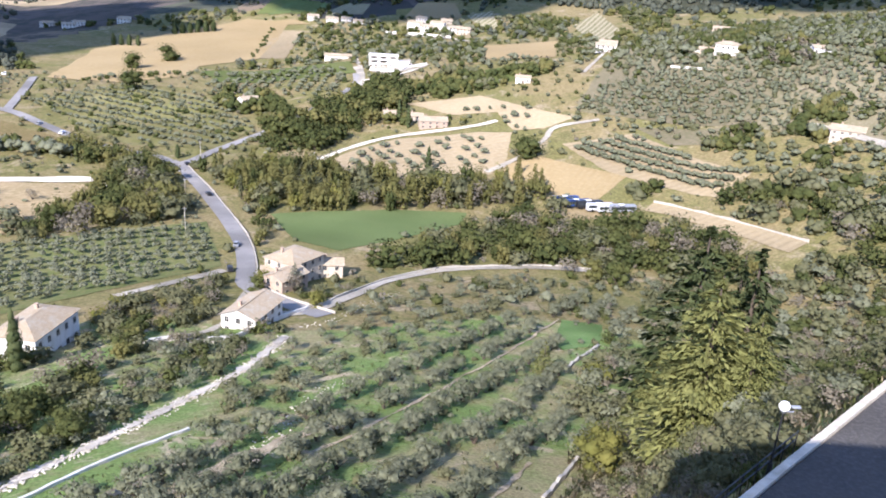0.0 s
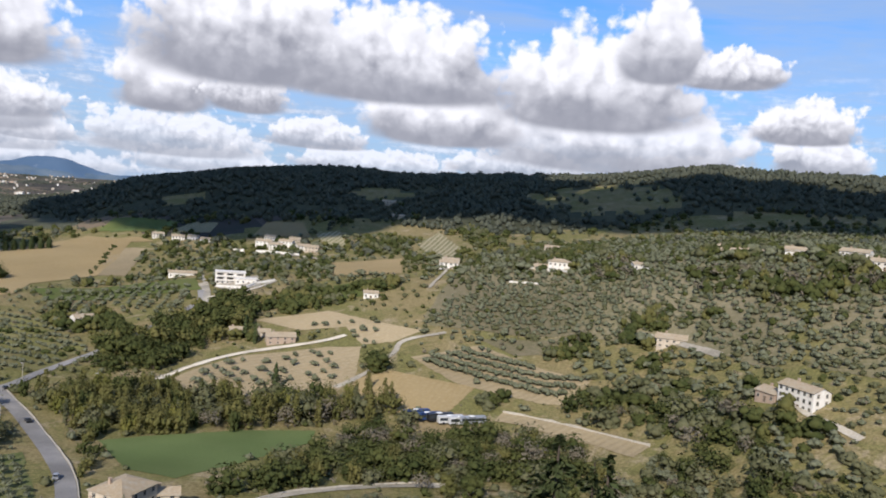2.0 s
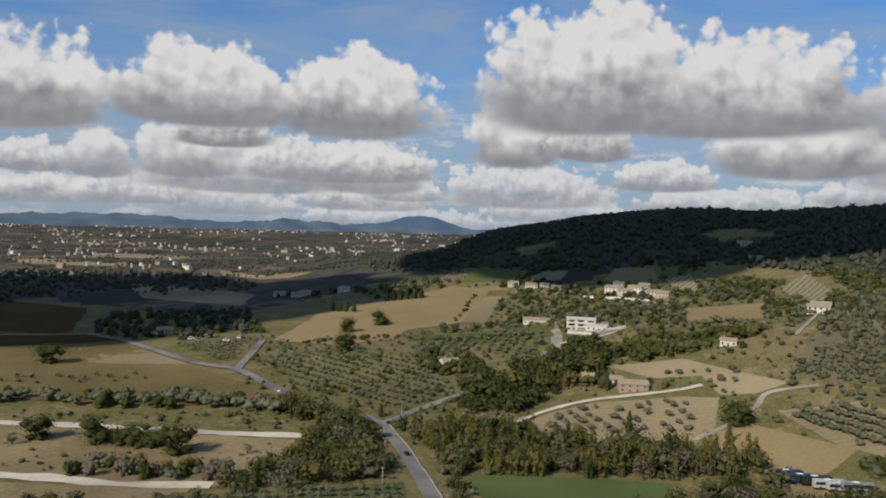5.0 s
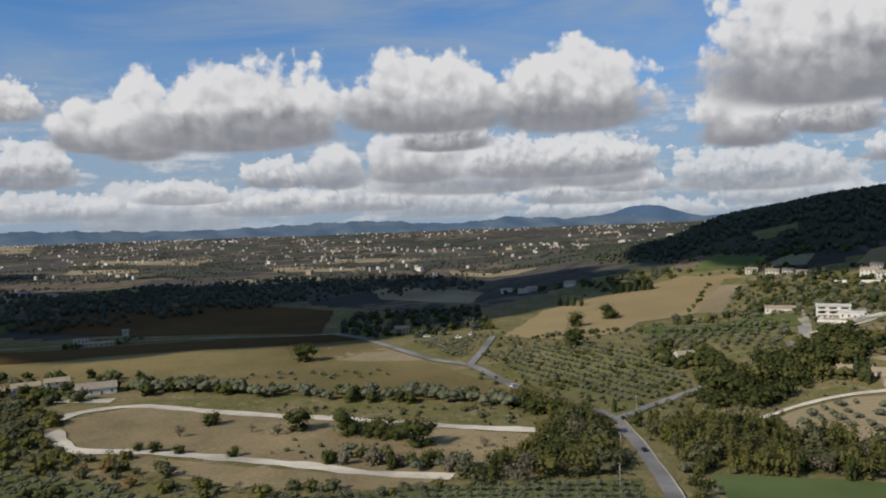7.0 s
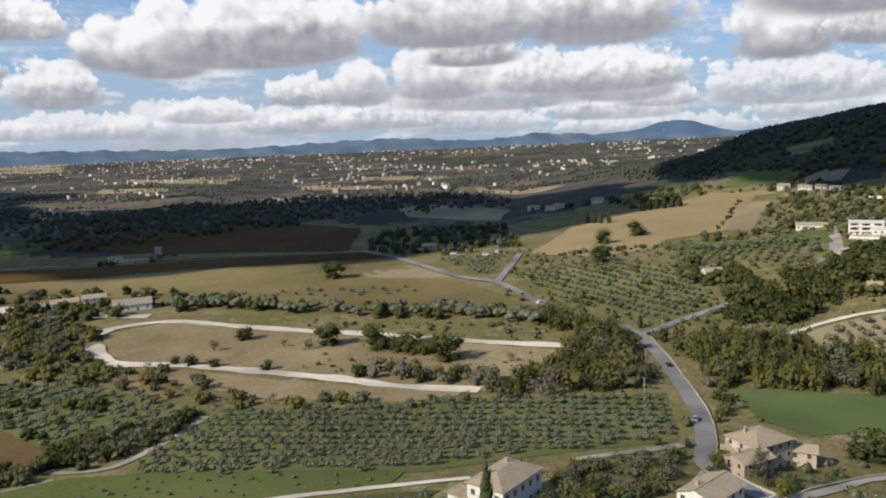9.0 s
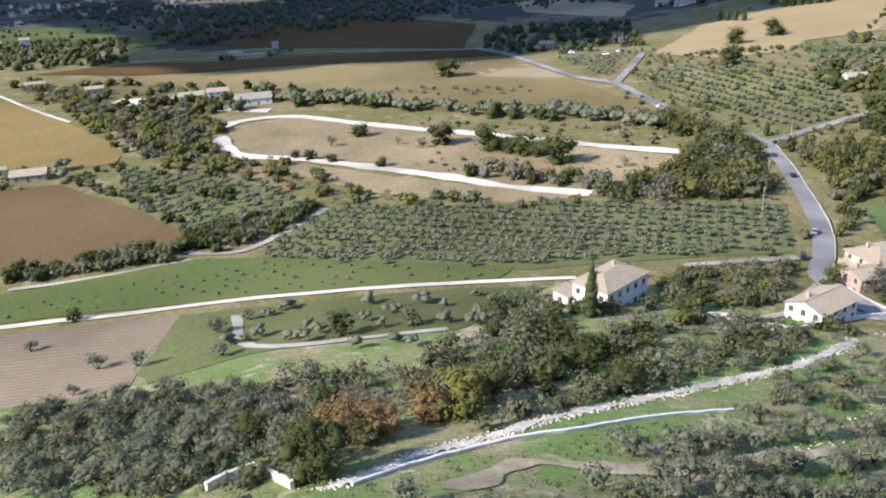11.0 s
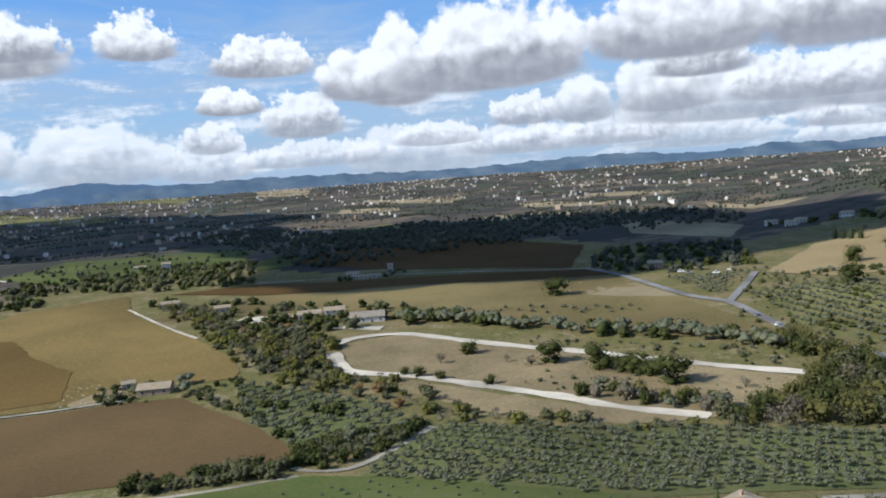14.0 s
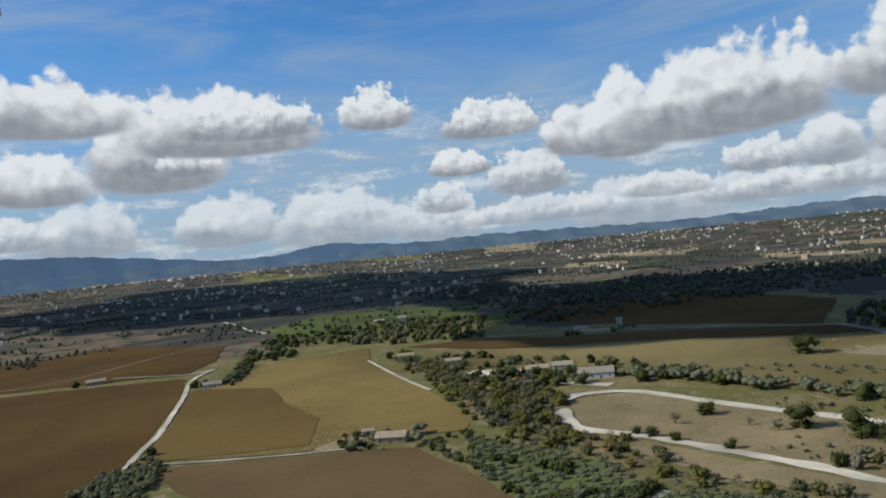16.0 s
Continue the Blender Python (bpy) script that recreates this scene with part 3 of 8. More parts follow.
SPOTS = []  # middles and lengths of the houses
CLEAR = []  # lines with half widths that plants keep away from

# ---- fields and roads, laid over the ground ----
def drape(name, poly, mat, label, lift=0.25, cell=None, category="field", kind="structure"):
    P = np.asarray(poly, float)
    edge = []
    size = max(np.ptp(P[:, 0]), np.ptp(P[:, 1]))
    cell = cell or max(2.5, size / 28)
    rng = np.random.default_rng(len(poly) + int(abs(P[0, 0])))
    for a, b in zip(P, np.roll(P, -1, axis=0)):
        n = max(1, int(np.linalg.norm(b - a) / cell))
        t = np.linspace(0, 1, n, endpoint=False)[:, None]
        edge.append(a + (b - a) * t + (rng.random((n, 2)) - 0.5) * cell * 0.25)
    edge = np.vstack(edge)
    gx, gy = np.meshgrid(np.arange(P[:, 0].min(), P[:, 0].max(), cell), np.arange(P[:, 1].min(), P[:, 1].max(), cell))
    G = np.stack([gx.ravel(), gy.ravel()], 1)
    G = G[inside(edge, G)]
    pts = [Vector(p) for p in np.vstack([edge, G])]
    loop = list(range(len(edge)))
    vv, _, ff, *_ = delaunay_2d_cdt(pts, [], [loop], 1, 1e-4)
    V = np.array([(v.x, v.y) for v in vv])
    F = np.array([f for f in ff if len(f) == 3])
    a, b, c = V[F[:, 0]], V[F[:, 1]], V[F[:, 2]]
    area = (b[:, 0] - a[:, 0]) * (c[:, 1] - a[:, 1]) - (b[:, 1] - a[:, 1]) * (c[:, 0] - a[:, 0])
    F[area < 0] = F[area < 0][:, ::-1]
    if mat not in ("grove", "hill_floor"):
        TILLED.append(P)
    Z = ground_z(V[:, 0], V[:, 1]) + lift * 4 * (0.03 + 0.0006 * np.hypot(V[:, 0], V[:, 1]))
    ob = new(name, mesh_of(name, np.column_stack([V, Z]), [F], M[mat], None, True))
    return tagged(ob, label, category, kind=kind)


def ribbon(name, points, width, mat, label, category="road", step=4.0, wave=0.0, kerb=None):
    C = spline(points, step)
    d = np.gradient(C, axis=0)
    d /= np.linalg.norm(d, axis=1)[:, None] + 1e-9
    side = np.stack([-d[:, 1], d[:, 0]], 1)
    s = np.arange(len(C))
    w = width * (1 + wave * np.sin(s * 0.9) * np.sin(s * 0.37 + 1))
    rough = np.random.default_rng(int(width * 10) + len(C))
    shake = 0.0 if mat in ("asphalt", "dark_asphalt") else min(0.3, 0.6 / width) * 1.2
    soft = np.array([0.25, 0.5, 0.25])
    cols = [C + side * (w * f * (1 + shake * np.convolve(rough.normal(size=len(C) + 2), soft, "valid") * (abs(f) > 0.3)))[:, None] for f in (-0.5, -0.17, 0.17, 0.5)]
    V = np.concatenate([np.column_stack([p, ground_z(p[:, 0], p[:, 1]) + 0.1 + 0.0009 * np.hypot(p[:, 0], p[:, 1])]) for p in cols])
    n = len(C)
    Q = [(k * n + i, (k + 1) * n + i, (k + 1) * n + i + 1, k * n + i + 1) for k in range(3) for i in range(n - 1)]
    ob = new(name, mesh_of(name, V, [np.array(Q)[:, ::-1]], M[mat], None, True))
    tagged(ob, label, category, kind="structure")
    CLEAR.append((C[:: max(1, int(10 / step))], width / 2))
    if kerb:
        side_sign, kw, kh, kmat = kerb
        e = C + side * (side_sign * (w / 2 + kw))[:, None]
        wall_along(name + "_wall", e, kw, kh, kmat, "low pale stone wall along the road")
    return ob


def wall_along(name, C, width, height, mat, label, lift=0.0):
    """A low wall of rough blocks along a line."""
    C = np.asarray(C, float)
    CLEAR.append((C[::6], 0.4))
    d = np.gradient(C, axis=0)
    d /= np.linalg.norm(d, axis=1)[:, None] + 1e-9
    side = np.stack([-d[:, 1], d[:, 0]], 1)
    rng = np.random.default_rng(7)
    n = len(C)
    h = height * (1 + (0.7 if mat == "stone" else 0.2) * (rng.random(n) - 0.5))
    C = C + side * rng.normal(0, 0.06, n)[:, None]
    z = ground_z(C[:, 0], C[:, 1]) + lift
    cols = []
    for f, up in ((-0.5, -0.6), (-0.5, 1.0), (0.5, 1.0), (0.5, -0.6)):
        p = C + side * width * f
        cols.append(np.column_stack([p, z + (h if up > 0 else up)]))
    V = np.concatenate(cols)
    Q = [(k * n + i, k * n + i + 1, (k + 1) * n + i + 1, (k + 1) * n + i) for k in range(3) for i in range(n - 1)]
    ends = [(0, n, 2 * n, 3 * n), (4 * n - 1, 3 * n - 1, 2 * n - 1, n - 1)]
    ob = new(name, mesh_of(name, V, [np.array(Q + ends)], M[mat]))
    return tagged(ob, label, "wall", kind="structure")


drape("crop_field", [(-67, 287), (-51, 296), (-21, 309), (9, 312), (6, 295), (-17, 267), (-35, 248), (-52, 256)], "sports", "bright green crop field by the stream")
drape("stubble_field", [(-64, 363), (-45, 391), (-29, 404), (15, 412), (32, 410), (27, 372), (18, 357), (-8, 351), (-37, 351)], "pale", "bare tan field with young olives")
drape("stubble_field", [(27, 371), (45, 378), (81, 349), (66, 329), (42, 332), (23, 346)], "stubble", "bare orange-tan field")
drape("stubble_field", [(-27, 461), (16, 467), (66, 422), (49, 412), (32, 413), (25, 439), (-0, 438)], "pale", "pale bare field on a rise")
drape("wheat_field", [(-283, 545), (-321, 709), (-282, 798), (-224, 863), (-170, 823), (-165, 667), (-200, 624), (-193, 574), (-223, 534)], "stubble", "golden stubble field on a slope")
drape("wheat_field", [(-163, 666), (-187, 796), (-149, 781), (-139, 650)], "pale", "pale stubble strip")
drape("wheat_field", [(22, 653), (80, 652), (66, 539), (20, 555)], "stubble", "tan stubble field below the woods")
drape("hill_field", [(-53, 804), (-43, 861), (-5, 846), (4, 781)], "stubble", "bare patch above the hamlet")
drape("hill_field", [(-219, 881), (-215, 934), (-147, 900), (-157, 849)], "meadow", "green strip under the wooded hill")
drape("big_field", [(-580, 201), (-618, 309), (-532, 399), (-427, 499), (-392, 509), (-287, 440), (-186, 377), (-230, 351), (-334, 327), (-425, 296), (-520, 258)], "dry", "wide dry yellow field")
drape("fallow_strip", [(-422, 494), (-392, 509), (-287, 440), (-327, 430), (-405, 434)], "pale", "pale fallow strip")
drape("dark_field", [(-700, 264), (-682, 342), (-559, 450), (-448, 541), (-401, 520), (-436, 496), (-537, 403), (-623, 311)], "umber", "dark ploughed strip")
drape("dark_field", [(-790, 456), (-873, 513), (-808, 701), (-576, 697), (-464, 543), (-632, 476)], "umber", "ploughed field below dark woods")
drape("motor_ground", [(-375, 236), (-364, 278), (-283, 301), (-199, 305), (-141, 310), (-143, 243), (-207, 233), (-282, 223), (-316, 206)], "park", "trodden dry ground between gravel tracks")
drape("motor_ground", [(-294, 213), (-231, 225), (-146, 241), (-166, 218), (-223, 201), (-264, 202)], "park", "strip of bare brown earth")
drape("grove_ground", [(-197, 127), (-223, 175), (-165, 217), (-87, 270), (-67, 224), (-118, 156), (-175, 120)], "turf", "grassy floor of an olive grove")
drape("meadow_strip", [(-256, 32), (-233, 67), (-212, 114), (-192, 131), (-120, 159), (-116, 144), (-164, 97), (-206, 58), (-237, 28)], "meadow", "bright green meadow strip beside a track", lift=0.4)
drape("ploughed_field", [(-226, 20), (-196, 55), (-165, 83), (-141, 63), (-121, 48), (-138, 35), (-164, 15)], "clay", "reddish brown ploughed field")
drape("orchard_meadow", [(-165, 83), (-119, 134), (-101, 147), (-93, 104), (-119, 73), (-122, 53), (-136, 57)], "turf", "green orchard meadow")
drape("ploughed_field", [(-413, 14), (-395, 51), (-366, 111), (-349, 132), (-276, 133), (-238, 131), (-229, 118), (-251, 74), (-273, 42)], "plough", "brown ploughed field with a curved edge")
drape("hay_field", [(-430, 14), (-559, 50), (-622, 71), (-732, 144), (-734, 239), (-616, 203), (-476, 194), (-385, 179), (-361, 166), (-378, 139), (-405, 124), (-387, 88), (-405, 53)], "hay", "dry yellow hay field")
drape("fallow_field", [(-632, 64), (-580, 112), (-514, 108), (-456, 114), (-398, 93), (-425, 16), (-462, 25)], "fallow", "olive-brown fallow part of a hay field", lift=0.45)
drape("ploughed_field", [(-726, -152), (-761, -79), (-716, 65), (-614, 56), (-421, 6), (-371, -22), (-371, -81)], "umber", "dark brown ploughed field")
drape("ploughed_field", [(-978, -152), (-1102, -111), (-1146, 18), (-969, 139), (-809, 104), (-744, 70), (-796, -82), (-794, -125)], "umber", "brown field beyond the farm")
drape("far_field", [(-1071, 192), (-1224, 319), (-1081, 454), (-1026, 511), (-877, 428), (-916, 337), (-893, 230)], "meadow", "green field edged with woods")
drape("far_field", [(-846, 427), (-914, 502), (-852, 493), (-782, 439), (-786, 396)], "meadow", "bright green far field")
drape("gravel_yard", [(-513, 236), (-533, 262), (-506, 260), (-470, 245), (-421, 266), (-394, 281), (-388, 272), (-408, 262), (-460, 251)], "gravel", "pale gravel farm yard")
drape("gravel_yard", [(-423, 99), (-405, 124), (-370, 118), (-382, 93)], "park", "dusty farm yard")
drape("gravel_yard", [(-65, 579), (-33, 579), (-28, 540), (-44, 529), (-57, 544)], "path", "pale forecourt")
drape("parking_ground", [(47, 326), (62, 331), (82, 316), (75, 306), (52, 310)], "park", "dusty parking ground with coaches")
drape("hill_ground", [(67, 432), (85, 485), (130, 582), (197, 666), (281, 672), (351, 664), (489, 616), (599, 603), (209, 200), (195, 234), (175, 267), (170, 308), (139, 375)], "hill_floor", "stony ground of the olive hillside", lift=0.2, cell=12)
drape("clearing", [(93, 400), (135, 378), (135, 362), (105, 374)], "hill_floor", "dry grass clearing")
drape("clearing", [(26, 163), (32, 185), (42, 184), (38, 166), (28, 156)], "lawn", "bright green garden lawn")
drape("far_field", [(-4411, 2272), (-4041, 2441), (-3035, 1807), (-3334, 1714)], "pale", "far tan field on the plain", cell=25, lift=0.12)
drape("far_field", [(-2353, 1640), (-1925, 1728), (-1714, 1496), (-2018, 1424)], "pale", "far tan field on the plain", cell=25, lift=0.12)
drape("far_field", [(-1405, 1444), (-1080, 1437), (-1002, 1312), (-1178, 1243)], "pale", "far tan field on the plain", cell=25, lift=0.12)
drape("far_field", [(-1959, 1276), (-1717, 1311), (-1570, 1182), (-1778, 1142)], "pale", "far tan field on the plain", cell=25, lift=0.12)
drape("far_field", [(-1444, 1761), (-1159, 1797), (-1066, 1601), (-1313, 1600)], "pale", "far tan field on the plain", cell=25, lift=0.12)
drape("far_field", [(-806, 1330), (-524, 1139), (-536, 1084), (-712, 1193)], "pale", "far tan field on the plain", cell=25, lift=0.12)
drape("far_field", [(-724, 960), (-488, 888), (-439, 771), (-580, 791)], "pale", "far tan field on the plain", cell=25, lift=0.12)
drape("far_field", [(-1156, 1077), (-962, 1170), (-898, 1061), (-1012, 968)], "pale", "far tan field on the plain", cell=25, lift=0.12)
drape("far_field", [(-4163, 686), (-2797, 914), (-2566, 757), (-3250, 556)], "grove", "far dry field on the plain", cell=25, lift=0.12)
drape("far_field", [(-1179, 643), (-1220, 910), (-1099, 843), (-1017, 612)], "grove", "far dry field on the plain", cell=25, lift=0.12)
drape("far_field", [(-4668, 1246), (-3969, 1693), (-3357, 1373), (-4597, 1294)], "grove", "far dry field on the plain", cell=25, lift=0.12)
drape("hill_field", [(-144, 852), (-120, 886), (-94, 870), (-98, 831)], "vines", "vineyard rows beside the hamlet")
drape("hill_field", [(102, 731), (132, 787), (136, 676), (107, 593)], "vines", "vineyard rows on the hill")
drape("hill_field", [(8, 794), (32, 807), (37, 739), (20, 742)], "vines", "vineyard rows behind the hamlet")
drape("hill_field", [(-204, 869), (-189, 910), (-137, 891), (-147, 849)], "sports", "green crop strip under the wood")
drape("hill_field", [(329, 616), (353, 617), (267, 464), (264, 495)], "stubble", "tan field on the hillside")
drape("hill_field", [(379, 581), (433, 577), (289, 383), (257, 383)], "stubble", "tan field beyond the villas")
drape("hill_field", [(-236, 841), (-168, 834), (-147, 810), (-219, 818)], "stubble", "pale stubble strip behind the wheat")
drape("hill_field", [(-191, 599), (-79, 598), (-68, 547), (-165, 550)], "meadow", "green slope between groves")
drape("hill_field", [(19, 520), (41, 525), (41, 491), (21, 487)], "meadow", "green meadow by a cottage")
drape("grove_ground", [(-353, 160), (-273, 182), (-226, 173), (-213, 147), (-225, 125), (-289, 135)], "turf", "grassy floor of a loose olive grove")
drape("row_ground", [(56, 391), (92, 393), (129, 328), (111, 317), (73, 356)], "pale", "pale earth between olive rows")
drape("grove_ground", [(-249, 461), (-221, 529), (-150, 495), (-109, 428), (-115, 383), (-157, 378), (-188, 400)], "grove", "grassy floor of an olive grove")

ribbon("main_road", [(-27.4, 173.1), (-38.3, 182.6), (-53.1, 200.7), (-56.8, 212), (-61.5, 229.9), (-67.6, 247.9), (-75, 264.1), (-86.3, 286.6), (-99.6, 310.9), (-111, 329.5), (-122.3, 347.6)], 5.8, "asphalt", "grey asphalt country road with a bend", kerb=(-1, 0.3, 0.7, "stone"), step=5.0)
ribbon("country_road", [(-122.3, 347.6), (-140.5, 362), (-158.1, 368.1), (-182.2, 382.4), (-214.1, 407.2), (-247.9, 433.2), (-292.5, 448.8), (-392.9, 517.6), (-450.3, 543.3)], 6, "asphalt", "grey asphalt road across the plain", step=6.0)
ribbon("side_road", [(-123.9, 347.6), (-119.5, 358.5), (-115, 379), (-108.2, 399.5), (-98.9, 424.7), (-79.3, 471.9), (-64.4, 511.2), (-67.1, 543.6)], 5, "asphalt", "narrow side road from the junction")
ribbon("lower_road", [(-44.6, 166.5), (-37.6, 171.8), (-30.4, 178.7), (-23.7, 195.7), (-15.4, 215.9), (-6.5, 228.6), (5.4, 238.1), (33.2, 246.5), (52.2, 246.5)], 3.2, "path", "narrow village road with a pale wall", kerb=(1, 0.35, 0.6, "stone"))
ribbon("farm_road", [(-248.8, 434.7), (-268.4, 490.1), (-289.4, 542.9)], 5, "asphalt", "road off to the hamlet")
ribbon("white_track", [(-64.8, 367.4), (-50.2, 390.3), (-28.9, 407.7), (9.4, 419.3), (24.6, 426.4)], 3, "gravel", "white gravel track with a wall", kerb=(1, 0.3, 0.5, "stone"))
ribbon("white_track", [(17.7, 361.3), (30.2, 374.1), (46.8, 396.9), (55.2, 412.1), (77.4, 415.2)], 3, "path", "white gravel track")
ribbon("gravel_track", [(-378.9, 233.2), (-381.8, 251.8), (-364.4, 274.4), (-319.8, 286.1), (-281.8, 295.7), (-249.6, 303.5), (-201.2, 308), (-173.1, 311.6), (-148, 316.5), (-137, 309)], 7.5, "gravel", "broad white gravel track in a loop", wave=0.2)
ribbon("gravel_track", [(-362.3, 222.4), (-322, 207.2), (-293.1, 218.7), (-268.7, 225.5), (-238, 231.3), (-209.1, 235.8), (-179.8, 236.2), (-148.1, 243.4)], 7.5, "gravel", "broad white gravel track", wave=0.25)
ribbon("farm_track", [(-235.3, 27.4), (-202.6, 56.6), (-181, 75.9), (-163.1, 97), (-143.6, 117.8), (-116, 143.5), (-100.3, 158.8)], 3.2, "gravel", "white farm track")
ribbon("garden_path", [(-151, 90.1), (-136.4, 81.1), (-123.8, 75.9), (-113.7, 81.1), (-107.6, 87.5), (-95.3, 103.6)], 2.6, "path", "pale garden path")
ribbon("stony_path", [(-53.2, 39), (-52.4, 52.9), (-50.1, 59.1), (-49, 67.6), (-47.4, 76.7), (-44.7, 85.3), (-40.3, 103.7), (-34.7, 125.6), (-32.6, 152.5)], 1.25, "limestone", "white stony path on the slope", wave=0.95, step=1.0)
ribbon("grove_track", [(-220.4, 117.2), (-213.3, 119), (-205.5, 128.4), (-207.5, 143), (-214.8, 163), (-219.9, 175)], 2.6, "path", "pale track beside the grove")
ribbon("meadow_track", [(-236.1, 68.3), (-223.7, 87.5), (-212.3, 114.4)], 2.2, "path", "faint pale track")
ribbon("grove_track", [(-65.1, 218.9), (-72.1, 207.6), (-78.1, 198.4), (-84.7, 187.9)], 3.5, "path", "dirt lane to the road")
ribbon("farm_track", [(-418.7, 6.6), (-453.6, 15.8), (-486.6, 26.9), (-553.9, 42.6), (-602.2, 53), (-696.8, 69.5), (-752, 94.7)], 3.6, "gravel", "white farm track between fields")
ribbon("farm_track", [(-420.4, 13.5), (-399.7, 51.9), (-384.3, 82.1), (-369.8, 113.7)], 2.8, "path", "farm track to a barn")
ribbon("farm_track", [(-650.8, 211.3), (-575, 203), (-525.5, 197.7), (-475.7, 194.7)], 2.6, "gravel", "white curving track")
ribbon("farm_track", [(-1338.4, 191.3), (-1226.9, 195.7), (-1118.9, 193.2), (-1030.1, 199)], 4, "gravel", "far white track")
ribbon("farm_track", [(-826.5, -85.3), (-824.6, -38.6), (-875.1, 11.7), (-975.5, 94.3), (-969.3, 139.2)], 2.2, "path", "pale field edge track")
ribbon("farm_track", [(-750.9, 95.6), (-740.1, 69.5), (-786.2, 9.7)], 4, "path", "farm lane")
ribbon("gravel_road", [(84.7, 317.8), (97.5, 306.8), (108, 290.5), (116.3, 274.8), (122.8, 259.5)], 8.0, "pale", "pale gravel road with a low wall", kerb=(1, 0.3, 1.0, "stone"))
ribbon("hill_track", [(166.2, 244.7), (166.2, 231.9), (168.4, 220.6), (169.9, 209.5)], 2.2, "path", "white track by the house")
ribbon("drive", [(-70.6, 567.5), (-62.5, 535.2), (-59.8, 507.2)], 4, "path", "pale drive to the white building")
ribbon("drive", [(-75.6, 607.3), (-63.6, 543.5), (-62.5, 506)], 3, "path", "pale drive")
ribbon("street", [(-52.2, 196.7), (-49.1, 163.2), (-53.2, 154.3), (-59.3, 148)], 2.3, "path", "village street beside the house")
ribbon("plain_road", [(-689, 345.7), (-635, 417.6), (-551.7, 475.2), (-444.4, 544.1)], 4, "path", "far pale road across the plain")
ribbon("hill_track", [(78.2, 490.6), (92, 522.2), (104.3, 559.7)], 2.4, "path", "pale track up the hill")
ribbon("hill_track", [(158.2, 351.6), (166.3, 321.7), (170.9, 296.4)], 3, "path", "pale track through olives")
wall_along("garden_wall", spline([(-51.4, 40.5), (-51.2, 46.5), (-50.2, 51.5), (-47, 62.5), (-43.5, 69.3), (-40.5, 77.8), (-36.7, 86), (-33.2, 92.7)], 1.5), 0.38, 0.45, "white_wall", "long low whitewashed wall on the slope")
wall_along("yard_wall", spline([(-48, 148), (-43, 151), (-39, 165), (-32, 180)], 1.5), 0.4, 1.0, "white_wall", "low white wall before the village houses")
wall_along("yard_wall", spline([(-60.5, 148), (-57.5, 150.5), (-55, 153)], 1.0), 0.4, 0.8, "white_wall", "short white wall beside the village street")
wall_along("terrace_wall", spline([(-66.6, 32.8), (-66.9, 35.7), (-66.8, 38.6)], 1.5), 0.5, 1.1, "white_wall", "white parapet wall of a lower terrace")
wall_along("terrace_wall", spline([(-66.8, 38.6), (-63.5, 38.5), (-57.1, 37.4)], 1.5), 0.5, 1.1, "white_wall", "white parapet wall of a lower terrace")
wall_along("slope_wall", spline([(12.6, 71.2), (15.1, 77.3), (19.2, 87.2)], 1.0), 0.42, 0.7, "stone", "white wall down the slope")
wall_along("slope_wall", spline([(25.4, 136.9), (29.4, 147.3), (37.2, 163)], 1.5), 0.5, 0.7, "stone", "pale garden wall")
CLEAR.append((np.array([(46, 309), (60, 307), (75, 305)]), 7.5))
ribbon("earth_strip", [(-40.5, 43.6), (-41.6, 55.5), (-36.8, 59), (-30.7, 63.5), (-26.2, 71.9), (-20.3, 84), (-14.3, 95.5)], 3.2, "earth", "strip of bare tan earth under olives", wave=0.7, step=1.5)
ribbon("earth_strip", [(-33.7, 69.2), (-29.6, 78.5), (-24.6, 93.8)], 1.6, "earth", "thin strip of bare earth on the slope", wave=0.7, step=1.5)
CLEAR.append((np.array([(-79, 124), (-71, 124), (-69, 142)]), 4.0))
CLEAR.append((np.array([(30, 170), (37, 174)]), 4.5))
ribbon("terrace_bank", [(3.8, 62.1), (6.7, 69.5), (9.8, 76.9), (12.8, 84.3)], 0.55, "earth", "strip of bare tan earth along an olive terrace", "bank", step=1.0, wave=0.7)
ribbon("terrace_bank", [(-14.2, 83.2), (-10.4, 90.2), (-7.6, 97.8), (-4.4, 105.1), (-1.4, 112.5), (2.4, 119.6), (5.1, 127.1), (8.9, 134.2), (11.9, 141.6), (15.3, 148.9), (17.9, 156.4), (21.4, 163.6), (24.2, 171.2), (27.9, 178.3), (31.1, 185.6)], 0.55, "earth", "strip of bare tan earth along an olive terrace", "bank", step=1.0, wave=0.7)
wall_along("hill_wall", spline([(-59, 550), (-40, 535), (-32, 545), (-20, 552)], 2.0), 0.7, 1.6, "white_wall", "white terrace wall before the villa")
wall_along("hill_wall", spline([(-66, 737), (-50, 731), (-30, 722), (-6, 706)], 2.0), 0.8, 2.0, "white_wall", "pale retaining wall below the hamlet")
wall_along("hill_wall", spline([(191, 448), (194, 436), (196, 428)], 1.5), 0.6, 2.0, "white_wall", "white garden wall among olives")
ribbon("hill_track", [(-19, 551), (-27, 537), (-42, 525), (-60, 520)], 3.5, "gravel", "pale drive below the villa")
ribbon("hill_track", [(14, 679), (-6, 700), (-36, 718), (-66, 728)], 4, "path", "pale lane through the hamlet")
wall_along("hill_wall", spline([(127.3, 478.8), (136, 470.5), (144.4, 462.3)], 1.5), 0.5, 1.3, "white_wall", "white retaining wall among hillside olives")
wall_along("hill_wall", spline([(148, 507.7), (161.6, 487.1), (164.7, 470.5)], 1.5), 0.5, 1.3, "white_wall", "white garden wall of a hillside villa")


